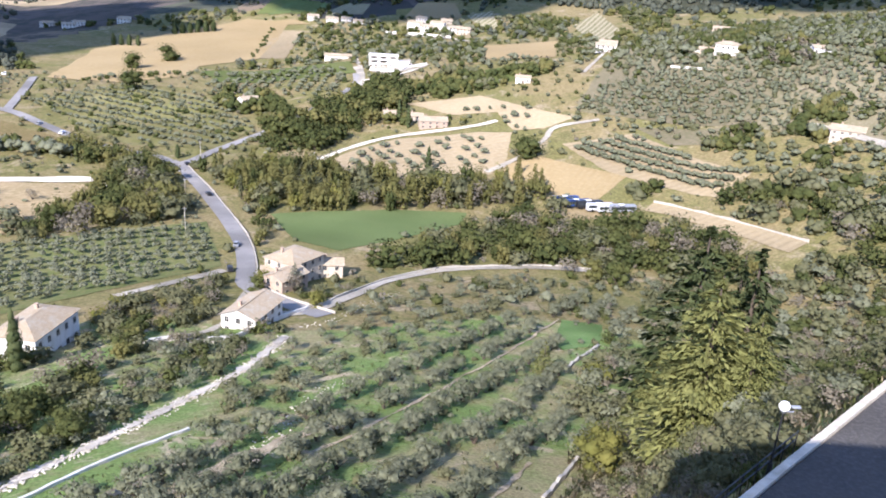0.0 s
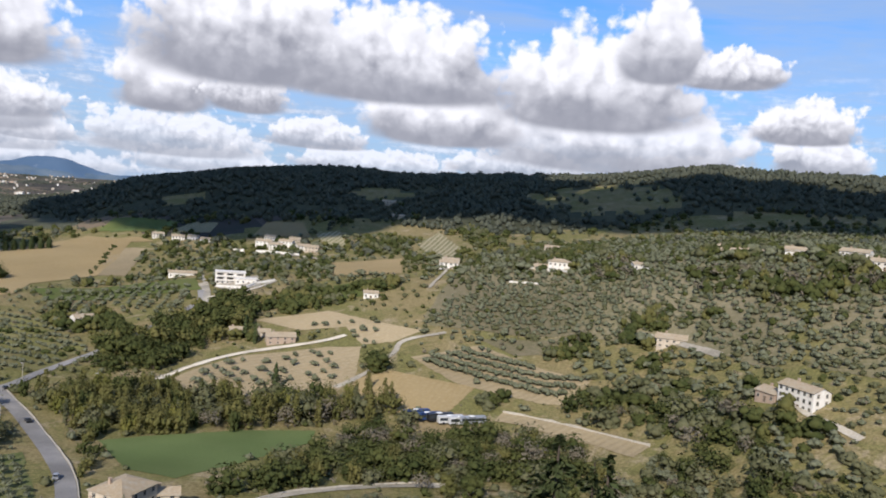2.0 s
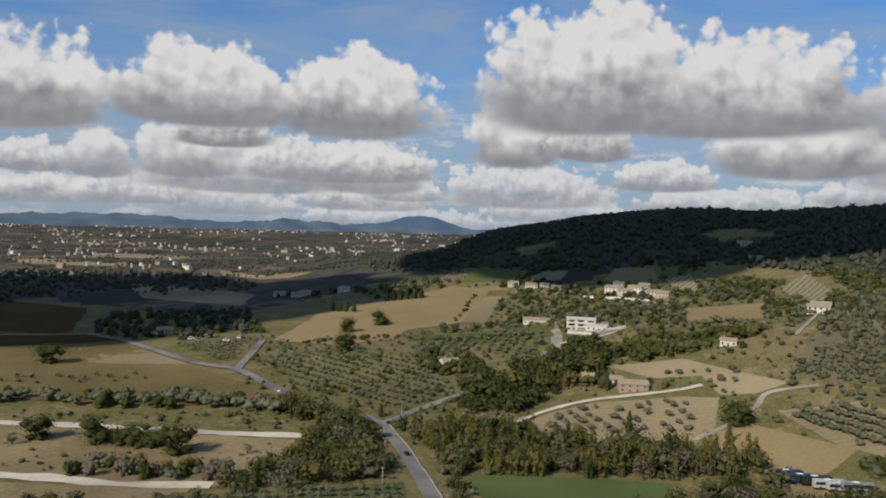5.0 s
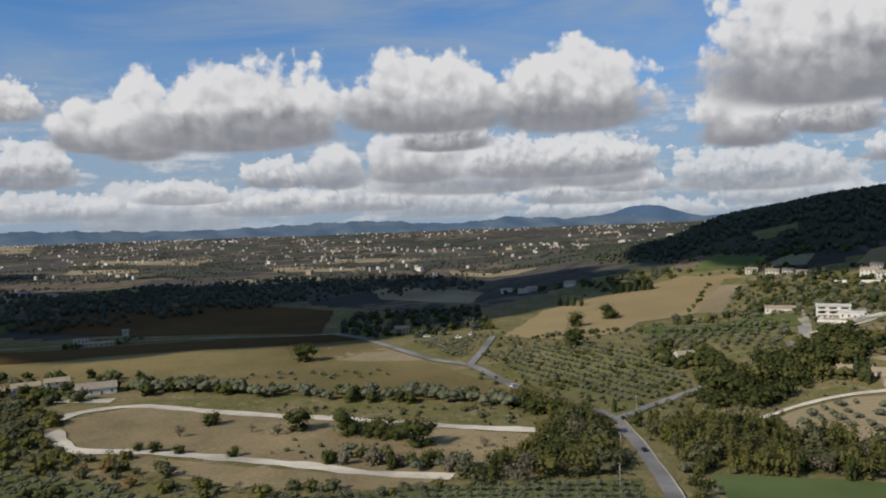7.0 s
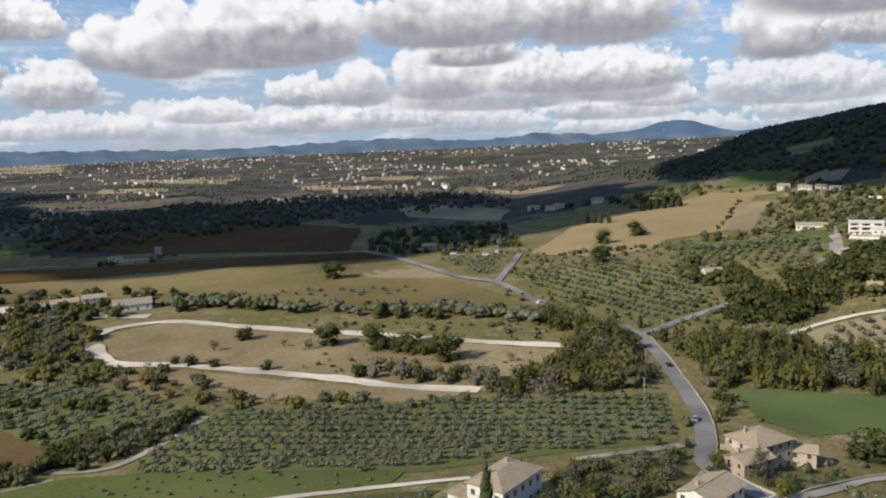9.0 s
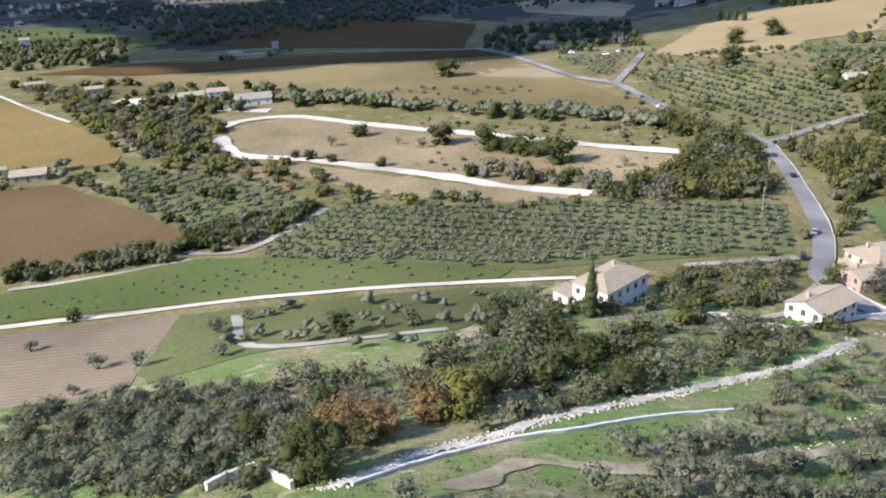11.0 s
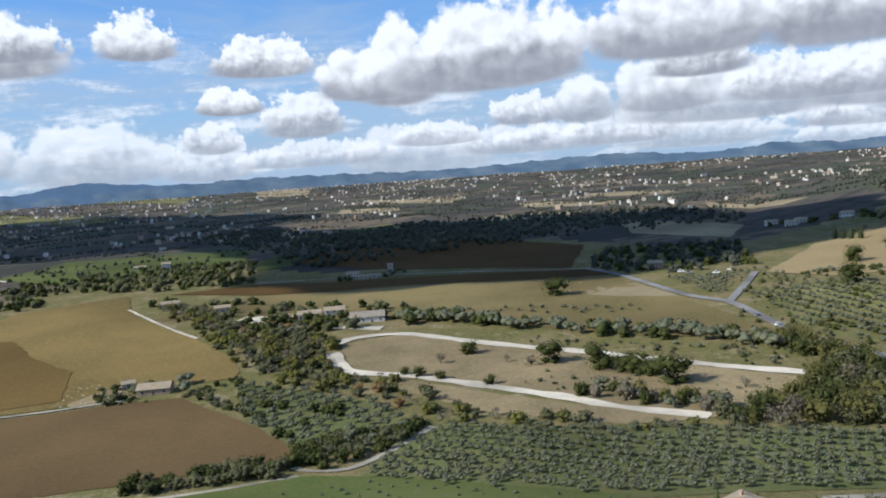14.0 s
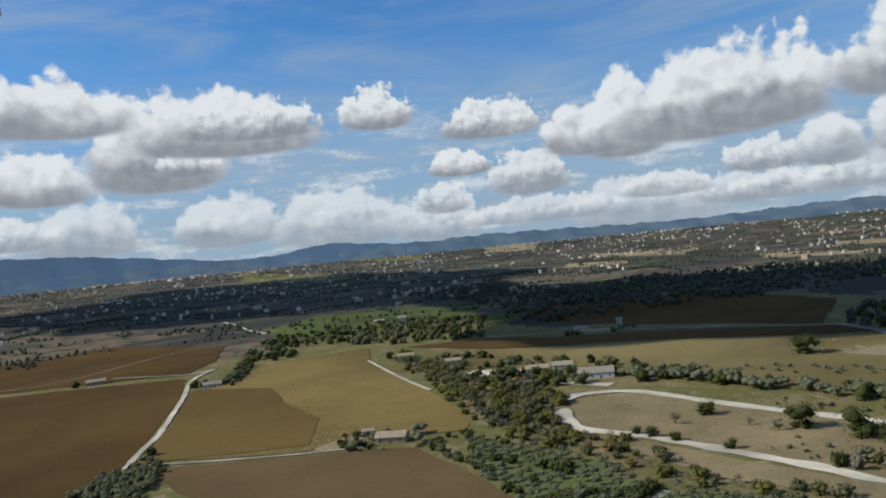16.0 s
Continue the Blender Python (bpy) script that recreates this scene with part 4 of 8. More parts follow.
# ---- plants ----
def unit(rng, n):
    v = rng.normal(size=(n, 3))
    return v / np.linalg.norm(v, axis=1)[:, None]


ICO = None


def ico():
    global ICO
    if ICO is None:
        bm = bmesh.new()
        bmesh.ops.create_icosphere(bm, subdivisions=1, radius=1.0)
        bm.verts.ensure_lookup_table()
        ICO = (np.array([v.co[:] for v in bm.verts]), np.array([[v.index for v in f.verts] for f in bm.faces]))
        bm.free()
    return ICO


OCTA = (np.array([(1, 0, 0), (0, 1, 0), (-1, 0, 0), (0, -1, 0), (0, 0, 1), (0, 0, -1)], float) * 1.15, np.array([(0, 1, 4), (1, 2, 4), (2, 3, 4), (3, 0, 4), (1, 0, 5), (2, 1, 5), (3, 2, 5), (0, 3, 5)]))


def leaves(rng, lobes, n, size, shell=0.55, droop=0.0, core=0.8):
    """Clumps of leaves spread over several round lobes, as many small bent four-sided faces, with a rough core inside."""
    L = np.asarray(lobes, float)
    vol = L[:, 3] * L[:, 4] * L[:, 5]
    pick = rng.choice(len(L), n, p=vol ** 0.8 / (vol ** 0.8).sum())
    u = unit(rng, n)
    u[:, 2] = np.where(u[:, 2] < -0.6, -u[:, 2], u[:, 2])
    rad = shell + (1.08 - shell) * rng.random(n) ** 0.6
    P = L[pick, :3] + u * L[pick, 3:] * rad[:, None]
    nrm = u + unit(rng, n) * 0.42
    nrm /= np.linalg.norm(nrm, axis=1)[:, None]
    a = np.cross(nrm, unit(rng, n))
    a /= np.linalg.norm(a, axis=1)[:, None] + 1e-9
    b = np.cross(nrm, a)
    s = size * (0.6 + 0.8 * rng.random(n))[:, None]
    a, b = a * s, b * s * 0.62
    V = np.stack([P - a - nrm * s * 0.2, P - b + nrm * s * 0.12, P + a - nrm * s * 0.15, P + b + nrm * s * 0.2], 1).reshape(-1, 3)
    V[:, 2] -= droop * np.abs(rng.normal(size=len(V))) * size
    # the light falls on a leaf as on the lobe that carries it
    N = np.repeat(u / L[pick, 3:] * L[pick, 3:].mean(1)[:, None] * 0.75 + nrm * 0.3 + (0, 0, 0.12), 4, 0)
    Q = np.arange(4 * n).reshape(-1, 4)
    T = np.zeros((0, 3), int)
    if core:
        iv, it = OCTA
        tv, tt = [], []
        for l in L:
            tt.append(it + 4 * n + sum(len(q) for q in tv))
            tv.append(l[:3] + iv * l[3:] * core * (0.8 + 0.35 * rng.random((len(iv), 1))))
        V, T = np.vstack([V] + tv), np.vstack(tt)
        N = np.vstack([N] + [iv] * len(L))
    return V, Q, T, N / np.linalg.norm(N, axis=1)[:, None]


def tube(points, radii, sides=6):
    P = np.asarray(points, float)
    V, Q = [], []
    for i, (p, r) in enumerate(zip(P, radii)):
        for k in range(sides):
            t = 2 * math.pi * k / sides
            V.append(p + np.array([math.cos(t) * r, math.sin(t) * r, 0]))
    for i in range(len(P) - 1):
        for k in range(sides):
            a, b = i * sides + k, i * sides + (k + 1) % sides
            Q.append((a, b, b + sides, a + sides))
    return np.array(V), np.array(Q)


def limbs(rng, height, spread, trunk_r, fork, count):
    """A trunk that forks into bent, tapered limbs."""
    V, Q, base = [], [], 0
    lean = rng.normal(size=2) * 0.12 * fork
    top = np.array([lean[0], lean[1], fork])
    paths = [([(0, 0, -0.8), (lean[0] * 0.3, lean[1] * 0.3, fork * 0.5), tuple(top)], [trunk_r * 1.35, trunk_r, trunk_r * 0.8])]
    for i in range(count):
        t = 2 * math.pi * (i + rng.random() * 0.7) / count
        d = np.array([math.cos(t), math.sin(t), 0])
        end = top + d * spread * (0.5 + 0.4 * rng.random()) + np.array([0, 0, (height - fork) * (0.55 + 0.3 * rng.random())])
        mid = (top + end) / 2 + d * spread * 0.12
        paths.append(([tuple(top - [0, 0, 0.15]), tuple(mid), tuple(end)], [trunk_r * 0.62, trunk_r * 0.4, trunk_r * 0.12]))
    for p, r in paths:
        v, q = tube(p, r)
        V.append(v)
        Q.append(q + base)
        base += len(v)
    return np.vstack(V), np.vstack(Q)


def lobes_round(rng, h, w, foot, count, flat=0.8):
    """Overlapping lobes that make an uneven crown from foot to h, w wide."""
    count = min(count, LOBES[0])
    out = []
    mid, half = (h + foot) / 2, (h - foot) / 2
    if not count:
        return [(0, 0, mid, w * 0.46, w * 0.46, half * 1.02)]
    for i in range(count):
        t = 2 * math.pi * (i + 0.6 * rng.random()) / count
        off = w * 0.27 * (0.55 + 0.7 * rng.random()) if count > 1 else 0
        s = 0.50 + 0.18 * rng.random()
        out.append((math.cos(t) * off, math.sin(t) * off, mid + half * (rng.random() - 0.42) * 0.8, w * 0.5 * s, w * 0.5 * s, half * s * flat * 1.15))
    out.append((0, 0, mid + half * 0.15, w * 0.33, w * 0.33, half * 0.8))
    if foot < 0.05:
        for i in range(3):
            t = 2 * math.pi * (i + 0.7 * rng.random()) / 3
            out.append((math.cos(t) * w * 0.17, math.sin(t) * w * 0.17, foot + half * 0.42, w * 0.3, w * 0.3, half * 0.46))
    return out


LOBES = [9]  # most lobes in a crown: fewer for far plants


def plant_shape(kind, rng, n):
    """Crown and wood of one plant, 1 m high: leaf faces, core faces, wood faces."""
    LOBES[0] = 0 if n <= 16 else 2 if n <= 24 else 4 if n <= 60 else 9
    if kind == "olive":
        lob, leaf = lobes_round(rng, 1.0, 1.12, 0.22, 6, 0.9), (n, 0.050, 0.35)
        wood = limbs(rng, 0.8, 0.42, 0.045, 0.25, 4)
    elif kind == "oak":
        lob, leaf = lobes_round(rng, 1.0, 1.05, 0.03, 8), (n, 0.047, 0.5)
        wood = limbs(rng, 0.75, 0.32, 0.035, 0.25, 5)
    elif kind == "tall":
        lob, leaf = lobes_round(rng, 1.0, 0.66, 0.0, 9, 1.1), (n, 0.036, 0.5)
        wood = limbs(rng, 0.8, 0.2, 0.022, 0.25, 5)
    elif kind == "shrub":
        lob, leaf = lobes_round(rng, 1.0, 1.35, 0.0, 6, 1.0), (n, 0.066, 0.35)
        wood = limbs(rng, 0.7, 0.4, 0.02, 0.05, 5)
    elif kind == "bare":
        lob, leaf = lobes_round(rng, 1.0, 1.0, 0.1, 5, 1.0), (n, 0.05, 0.15)
        wood = limbs(rng, 0.9, 0.42, 0.028, 0.2, 8)
    elif kind == "poplar":
        lob = [(0.03 * rng.normal(), 0.03 * rng.normal(), 0.18 + 0.14 * i, 0.13 - 0.012 * abs(i - 2), 0.13 - 0.012 * abs(i - 2), 0.13) for i in range(6)]
        leaf = (n, 0.04, 0.5)
        wood = limbs(rng, 0.85, 0.06, 0.016, 0.2, 4)
    elif kind == "tuft":
        t = rng.uniform(0, 2 * math.pi, n)
        o, d = rng.normal(size=(n, 2)) * 0.35, np.stack([np.cos(t), np.sin(t)], 1)
        w, l, h = rng.uniform(0.04, 0.1, n)[:, None], rng.uniform(0.05, 0.45, n)[:, None], rng.uniform(0.5, 1.0, n)
        side = np.stack([-d[:, 1], d[:, 0]], 1) * w
        z = np.zeros(n)
        v = np.stack([np.column_stack([o - side, z]), np.column_stack([o + side, z]), np.column_stack([o + d * l * 0.6 + side * 0.7, h * 0.7]), np.column_stack([o + d * l, h])], 1).reshape(-1, 3)
        return v, np.arange(4 * n).reshape(-1, 4), np.zeros((0, 3), int), None, np.tile((0.0, -0.35, 0.94), (4 * n, 1))
    elif kind == "cypress":
        lob = [(0, 0, 0.10 + 0.15 * i, [0.10, 0.125, 0.125, 0.11, 0.085, 0.05][i], [0.10, 0.125, 0.125, 0.11, 0.085, 0.05][i], 0.13) for i in range(6)]
        leaf = (n, 0.028, 0.8)
        wood = tube([(0, 0, -0.1), (0, 0, 0.5)], [0.02, 0.008])
    else:  # conifer: tiers of drooping boughs
        V, Q, T, base = [], [], [], 0
        tiers = 11
        for i in range(tiers):
            f = i / (tiers - 1)
            z, reach = 0.07 + 0.88 * f, 0.36 * (1 - f) ** 0.7 + 0.025
            boughs = max(4, int(9 - 5 * f))
            for b in range(boughs):
                # one bough: a flat drooping fan of needle sprays
                t = 2 * math.pi * (b + 0.8 * rng.random()) / boughs + i
                k = reach * (0.62 + 0.5 * rng.random())
                z = 0.07 + 0.88 * f + 0.02 * rng.normal()
                m = max(6, int(n / (tiers * 7) * (0.35 + 1.1 * (1 - f))))
                u = 0.12 + 0.9 * rng.random(m) ** 0.7
                w = rng.normal(size=m) * 0.34 * (1.15 - u) ** 0.6 * k
                d, e = np.array([math.cos(t), math.sin(t), 0]), np.array([-math.sin(t), math.cos(t), 0])
                P = d * (u * k)[:, None] + e * w[:, None]
                P[:, 2] = z + 0.05 * u * (1 - f) - 0.085 * u**2 * (1 - 0.6 * f) - 0.9 * np.abs(w) ** 1.3 + 0.006 * rng.normal(size=m)
                along = d + e * (w / k)[:, None] * 1.2 + 0.35 * rng.normal(size=(m, 3))
                along[:, 2] = -0.35 * u + 0.2 * rng.normal(size=m)
                along /= np.linalg.norm(along, axis=1)[:, None]
                nrm = np.array([0, 0, 1.0]) + 0.45 * rng.normal(size=(m, 3))
                cross = np.cross(along, nrm)
                cross /= np.linalg.norm(cross, axis=1)[:, None] + 1e-9
                s = 0.021 * (90 / (n / (tiers * 7))) ** 0.3 * (0.6 + 0.8 * rng.random(m))[:, None]
                v = np.stack([P - along * s, P - cross * s * 0.4, P + along * s * 1.1, P + cross * s * 0.4], 1).reshape(-1, 3)
                V.append(v)
                Q.append(np.arange(len(v)).reshape(-1, 4)[:, ::-1] + base)
                base += len(v)
        wood = tube([(0, 0, -0.05), (0, 0, 0.5), (0, 0, 0.97)], [0.028, 0.016, 0.004])
        V = np.vstack(V)
        N = np.column_stack([V[:, :2] * 2.2, np.full(len(V), 0.75)]) + 0.85 * np.repeat(unit(rng, len(V) // 4), 4, 0)
        return V, np.vstack(Q), np.zeros((0, 3), int), wood, N / np.linalg.norm(N, axis=1)[:, None]
    v, q, t, nrm = leaves(rng, lob, leaf[0], leaf[1] * (220 / n) ** 0.42, leaf[2], 0.0, 0.0 if kind == "bare" else 1.0 if kind == "cypress" else 0.85 if n <= 62 else 0.6 if n < 130 else 0.42 if n < 500 else 0.5)
    return v, q, t, wood, nrm


LABELS = {
    "olive": ("olive_tree", "silvery grey-green olive tree with an open crown", "tree"),
    "oak": ("oak_tree", "dark green leafy oak with a broad crown", "tree"),
    "shrub": ("shrub", "dense wild shrub on the slope", "shrub"),
    "bare": ("bare_tree", "nearly leafless grey-brown tree", "tree"),
    "poplar": ("poplar_tree", "slender poplar with thinning yellow-green leaves", "tree"),
    "cypress": ("cypress_tree", "tall narrow dark green cypress", "tree"),
    "conifer": ("conifer_tree", "tall conifer with layered drooping boughs", "tree"),
}
KEPT = {}
WORD = {"autumn": "orange autumn-leaved", "yellow": "yellow-green leaved", "scrub": "grey-green", "cedar": "yellowish green", "fir": "dark green"}


def plant(kind, leaf, x, y, height, seed=0, n=230, width=1.0, group="", label=""):
    """One plant as a thing of its own: trunk and crown. Plants alike share their meshes."""
    variant = (kind, leaf, seed % 5, n)
    rng = random.Random(seed * 7 + int(x * 3 + y))
    name, text, cat = LABELS[kind]
    if leaf in WORD:
        text = WORD[leaf] + " " + {"shrub": "shrub on the slope", "oak": "tree with a full round crown", "conifer": "conifer with layered drooping boughs"}.get(kind, name.replace("_", " ") + " in the grass")
    if variant not in KEPT:
        v, q, t, (wv, wq), nrm = plant_shape(kind, np.random.default_rng(seed % 5 + len(kind) * 11), n)
        KEPT[variant] = (mesh_of(name + "_crown", v, [q, t], M[leaf], None, True, nrm), mesh_of(name + "_trunk", wv, [wq], M["bark"], None, True))
    crown, wood = KEPT[variant]
    root = new(name)
    root.empty_display_size = 0.5
    child("trunk", wood, root)
    child("crown", crown, root)
    root.matrix_world = Matrix.Translation((x, y, zs(x, y) - {"oak": 0.12, "shrub": 0.1, "olive": 0.1}.get(kind, 0.01) * height)) @ pose(0, 0, 0, 0, 0, rng.uniform(0, 360)) @ Matrix.Diagonal((height * width, height * width * rng.uniform(0.9, 1.1), height, 1))
    return tagged(root, label or text, cat, group)


def scatter_points(poly, spacing, jitter=0.45, turn=0.0, cross=None, seed=1, keep=1.0):
    """Points in a polygon on a turned grid, shaken by jitter."""
    P = np.asarray(poly, float)
    c, s = math.cos(radians(turn)), math.sin(radians(turn))
    Rm = np.array([[c, s], [-s, c]])
    U = P @ Rm.T
    cross = cross or spacing
    gx, gy = np.meshgrid(np.arange(U[:, 0].min(), U[:, 0].max(), spacing), np.arange(U[:, 1].min(), U[:, 1].max(), cross))
    G = np.stack([gx.ravel(), gy.ravel()], 1)
    rng = np.random.default_rng(seed)
    G = G + (rng.random(G.shape) - 0.5) * 2 * jitter * np.array([spacing, cross])
    G = G[rng.random(len(G)) < keep] @ Rm
    return G[inside(P, G)]


def clear_of(G, margin):
    """Leaves out points that fall on roads, walls and houses."""
    ok = np.ones(len(G), bool)
    for line, w in CLEAR:
        for a, b in zip(line[:-1], line[1:]):
            ab = b - a
            t = np.clip(((G - a) @ ab) / (ab @ ab + 1e-9), 0, 1)
            ok &= np.linalg.norm(G - (a + t[:, None] * ab), axis=1) > w + margin
    return G[ok]


SHAPES = {}


def thicket(name, G, mix, size, detail, label, seed=1, category="trees", sink=0.15):
    """Very many plants joined into one object. mix: kinds with their leaves and shares; size: lowest and highest."""
    rng = np.random.default_rng(seed)
    if name.startswith("hill_") or name in ("garden_trees", "house_trees"):
        for P in TILLED:
            G = G[~inside(P, G)]
    if not len(G):
        return None
    kinds = [(k, l) for k, l, s in mix]
    share = np.array([s for k, l, s in mix], float)
    pick = rng.choice(len(kinds), len(G), p=share / share.sum())
    mats = []
    Vs, Ns, Qs, Ts, qi, ti, base = [], [], [], [], [], [], 0
    Z = ground_z(G[:, 0], G[:, 1])
    for w, (kind, leaf) in enumerate(kinds):
        if M[leaf] not in mats:
            mats.append(M[leaf])
        mi = mats.index(M[leaf])
        for variant in range(4):
            sel = np.nonzero((pick == w) & (np.arange(len(G)) % 4 == variant))[0]
            if not len(sel):
                continue
            key = (kind, detail, variant)
            if key not in SHAPES:
                SHAPES[key] = plant_shape(kind, np.random.default_rng(variant + 31), detail)
            v, q, t, _, nrm = SHAPES[key]
            h = rng.uniform(size[0], size[1], len(sel))
            a = rng.uniform(0, 2 * math.pi, len(sel))
            wd = rng.uniform(0.85, 1.25, len(sel))
            c, s = np.cos(a), np.sin(a)
            X = (v[None, :, 0] * c[:, None] - v[None, :, 1] * s[:, None]) * (h * wd)[:, None] + G[sel, 0][:, None]
            Y = (v[None, :, 0] * s[:, None] + v[None, :, 1] * c[:, None]) * (h * wd)[:, None] + G[sel, 1][:, None]
            ZZ = v[None, :, 2] * h[:, None] + (Z[sel] - sink * h)[:, None]
            Vs.append(np.stack([X, Y, ZZ], -1).reshape(-1, 3))
            nx = nrm[None, :, 0] * c[:, None] - nrm[None, :, 1] * s[:, None]
            ny = nrm[None, :, 0] * s[:, None] + nrm[None, :, 1] * c[:, None]
            Ns.append(np.stack([nx, ny, np.broadcast_to(nrm[None, :, 2], nx.shape)], -1).reshape(-1, 3))
            off = base + np.arange(len(sel))[:, None, None] * len(v)
            Qs.append((q[None] + off).reshape(-1, 4))
            qi.append(np.full(len(Qs[-1]), mi))
            if len(t):
                Ts.append((t[None] + off).reshape(-1, 3))
                ti.append(np.full(len(Ts[-1]), mi))
            base += len(v) * len(sel)
    F = [np.vstack(Qs)] + ([np.vstack(Ts)] if Ts else [])
    idx = np.concatenate(qi + ti)
    ob = new(name, mesh_of(name, np.vstack(Vs), F, mats, idx, True, np.vstack(Ns)))
    return tagged(ob, label, category, kind="stuff")


# ---- buildings ----
def tiled_slope(bm, p, u, v, nu, nv, thick=0.07):
    """One slope of a roof as overlapping courses: u along the eave, v up the slope."""
    n = u.cross(v).normalized()
    for j in range(nv):
        a, b = j / nv, (j + 1.12) / nv
        b = min(b, 1.0)
        for i in range(nu):
            c, d = i / nu, (i + 1) / nu
            lift = thick * (0.55 + 0.25 * ((i * 7 + j * 3) % 4) / 4)
            q = [p + u * c + v * a + n * lift, p + u * d + v * a + n * lift, p + u * d + v * b + n * 0.03, p + u * c + v * b + n * 0.03]
            low = [q[0] - n * lift, q[1] - n * lift]
            vs = [bm.verts.new(w) for w in q + low]
            bm.faces.new(vs[:4])
            bm.faces.new((vs[4], vs[5], vs[1], vs[0]))


def house(x, y, heading, length, width, height, roof="gable", wall="white_wall", cover="tile", label="", rows=2, cols=(4, 3), name="house", rise=None, overhang=0.5, door=True, chimneys=1, drop=2.0, fine=True, group="", shutters=False):
    """A house whose corner-free middle stands at x, y; its length runs along heading (degrees from the x axis)."""
    root = new(name)
    L, Wd, H = length / 2, width / 2, height
    base = min(zs(x + a * L, y + b * Wd) for a in (-0.7, 0.7) for b in (-0.7, 0.7))
    root.matrix_world = pose(x, y, base, 0, 0, heading)
    rise = rise if rise is not None else width * 0.19
    h = Vector((math.cos(radians(heading)), math.sin(radians(heading)))) * max(0.5, L - Wd)
    SPOTS.append((x, y, length))
    CLEAR.append((np.array([(x - h.x, y - h.y), (x + h.x, y + h.y)]), Wd + 1.0))
    bm = bmesh.new()
    box(bm, -L, -Wd, -drop, L, Wd, H)
    if roof == "gable":
        for s in (-1, 1):
            vs = [bm.verts.new((s * L, -Wd, H)), bm.verts.new((s * L, Wd, H)), bm.verts.new((s * L, 0, H + rise))]
            bm.faces.new(vs if s > 0 else vs[::-1])
    shell = part("wall", bm, M[wall], root)
    bm = bmesh.new()
    o = overhang
    nu, nv = (max(6, int(length / 0.42)), max(5, int(width / 0.8))) if fine else (max(2, int(length / 3)), 2)
    k = rise / Wd
    if roof == "flat":
        box(bm, -L - o, -Wd - o, H, L + o, Wd + o, H + 0.35)
    elif roof == "shed":
        tiled_slope(bm, Vector((-L - o, -Wd - o, H - 0.05)), Vector((2 * (L + o), 0, 0)), Vector((0, 2 * (Wd + o), rise)), nu, nv)
        box(bm, -L, Wd - 0.1, H - 0.1, L, Wd, H + rise * 0.92)
    elif roof == "gable":
        z0 = H - o * k + 0.02
        tiled_slope(bm, Vector((-L - o, -Wd - o, z0)), Vector((2 * (L + o), 0, 0)), Vector((0, Wd + o, (Wd + o) * k)), nu, nv)
        tiled_slope(bm, Vector((L + o, Wd + o, z0)), Vector((-2 * (L + o), 0, 0)), Vector((0, -(Wd + o), (Wd + o) * k)), nu, nv)
        for i in range(nu):
            box(bm, -L - o + 2 * (L + o) * i / nu, -0.18, H + rise - 0.02, -L - o + 2 * (L + o) * (i + 0.9) / nu, 0.18, H + rise + 0.16)
    else:  # hip
        z0, z1 = H + 0.02, H + 0.02 + (Wd + o) * k
        ridge = max(0.4, L - Wd)
        E = [Vector((-L - o, -Wd - o, z0)), Vector((L + o, -Wd - o, z0)), Vector((L + o, Wd + o, z0)), Vector((-L - o, Wd + o, z0))]
        R0, R1 = Vector((-ridge, 0, z1)), Vector((ridge, 0, z1))
        for a, b, c, d in ((E[0], E[1], R1, R0), (E[1], E[2], R1, R1), (E[2], E[3], R0, R1), (E[3], E[0], R0, R0)):
            for j in range(nv):
                f, g = j / nv, min(1.0, (j + 1.1) / nv)
                n = (b - a).cross(d - a).normalized()
                m = max(3, int(nu * (1 - f)))
                for i in range(m):
                    s, e = i / m, (i + 1) / m
                    lift = 0.07 + 0.05 * ((i * 5 + j * 3) % 4) / 4
                    lo0, lo1 = a.lerp(d, f), b.lerp(c, f)
                    hi0, hi1 = a.lerp(d, g), b.lerp(c, g)
                    q = [lo0.lerp(lo1, s) + n * lift, lo0.lerp(lo1, e) + n * lift, hi0.lerp(hi1, e) + n * 0.02, hi0.lerp(hi1, s) + n * 0.02]
                    vs = [bm.verts.new(w) for w in q + [q[0] - n * lift, q[1] - n * lift]]
                    bm.faces.new(vs[:4])
                    bm.faces.new((vs[4], vs[5], vs[1], vs[0]))
        v = [bm.verts.new(w - Vector((0, 0, 0.04))) for w in E]
        bm.faces.new(v[::-1])
    cover_ob = part("roof", bm, M[cover], root, "weathered tiled roof" if cover != "sheet" else "grey sheet roof")
    # windows on the four sides: a recess, a pane and a sill
    storey = H / rows
    made = {}
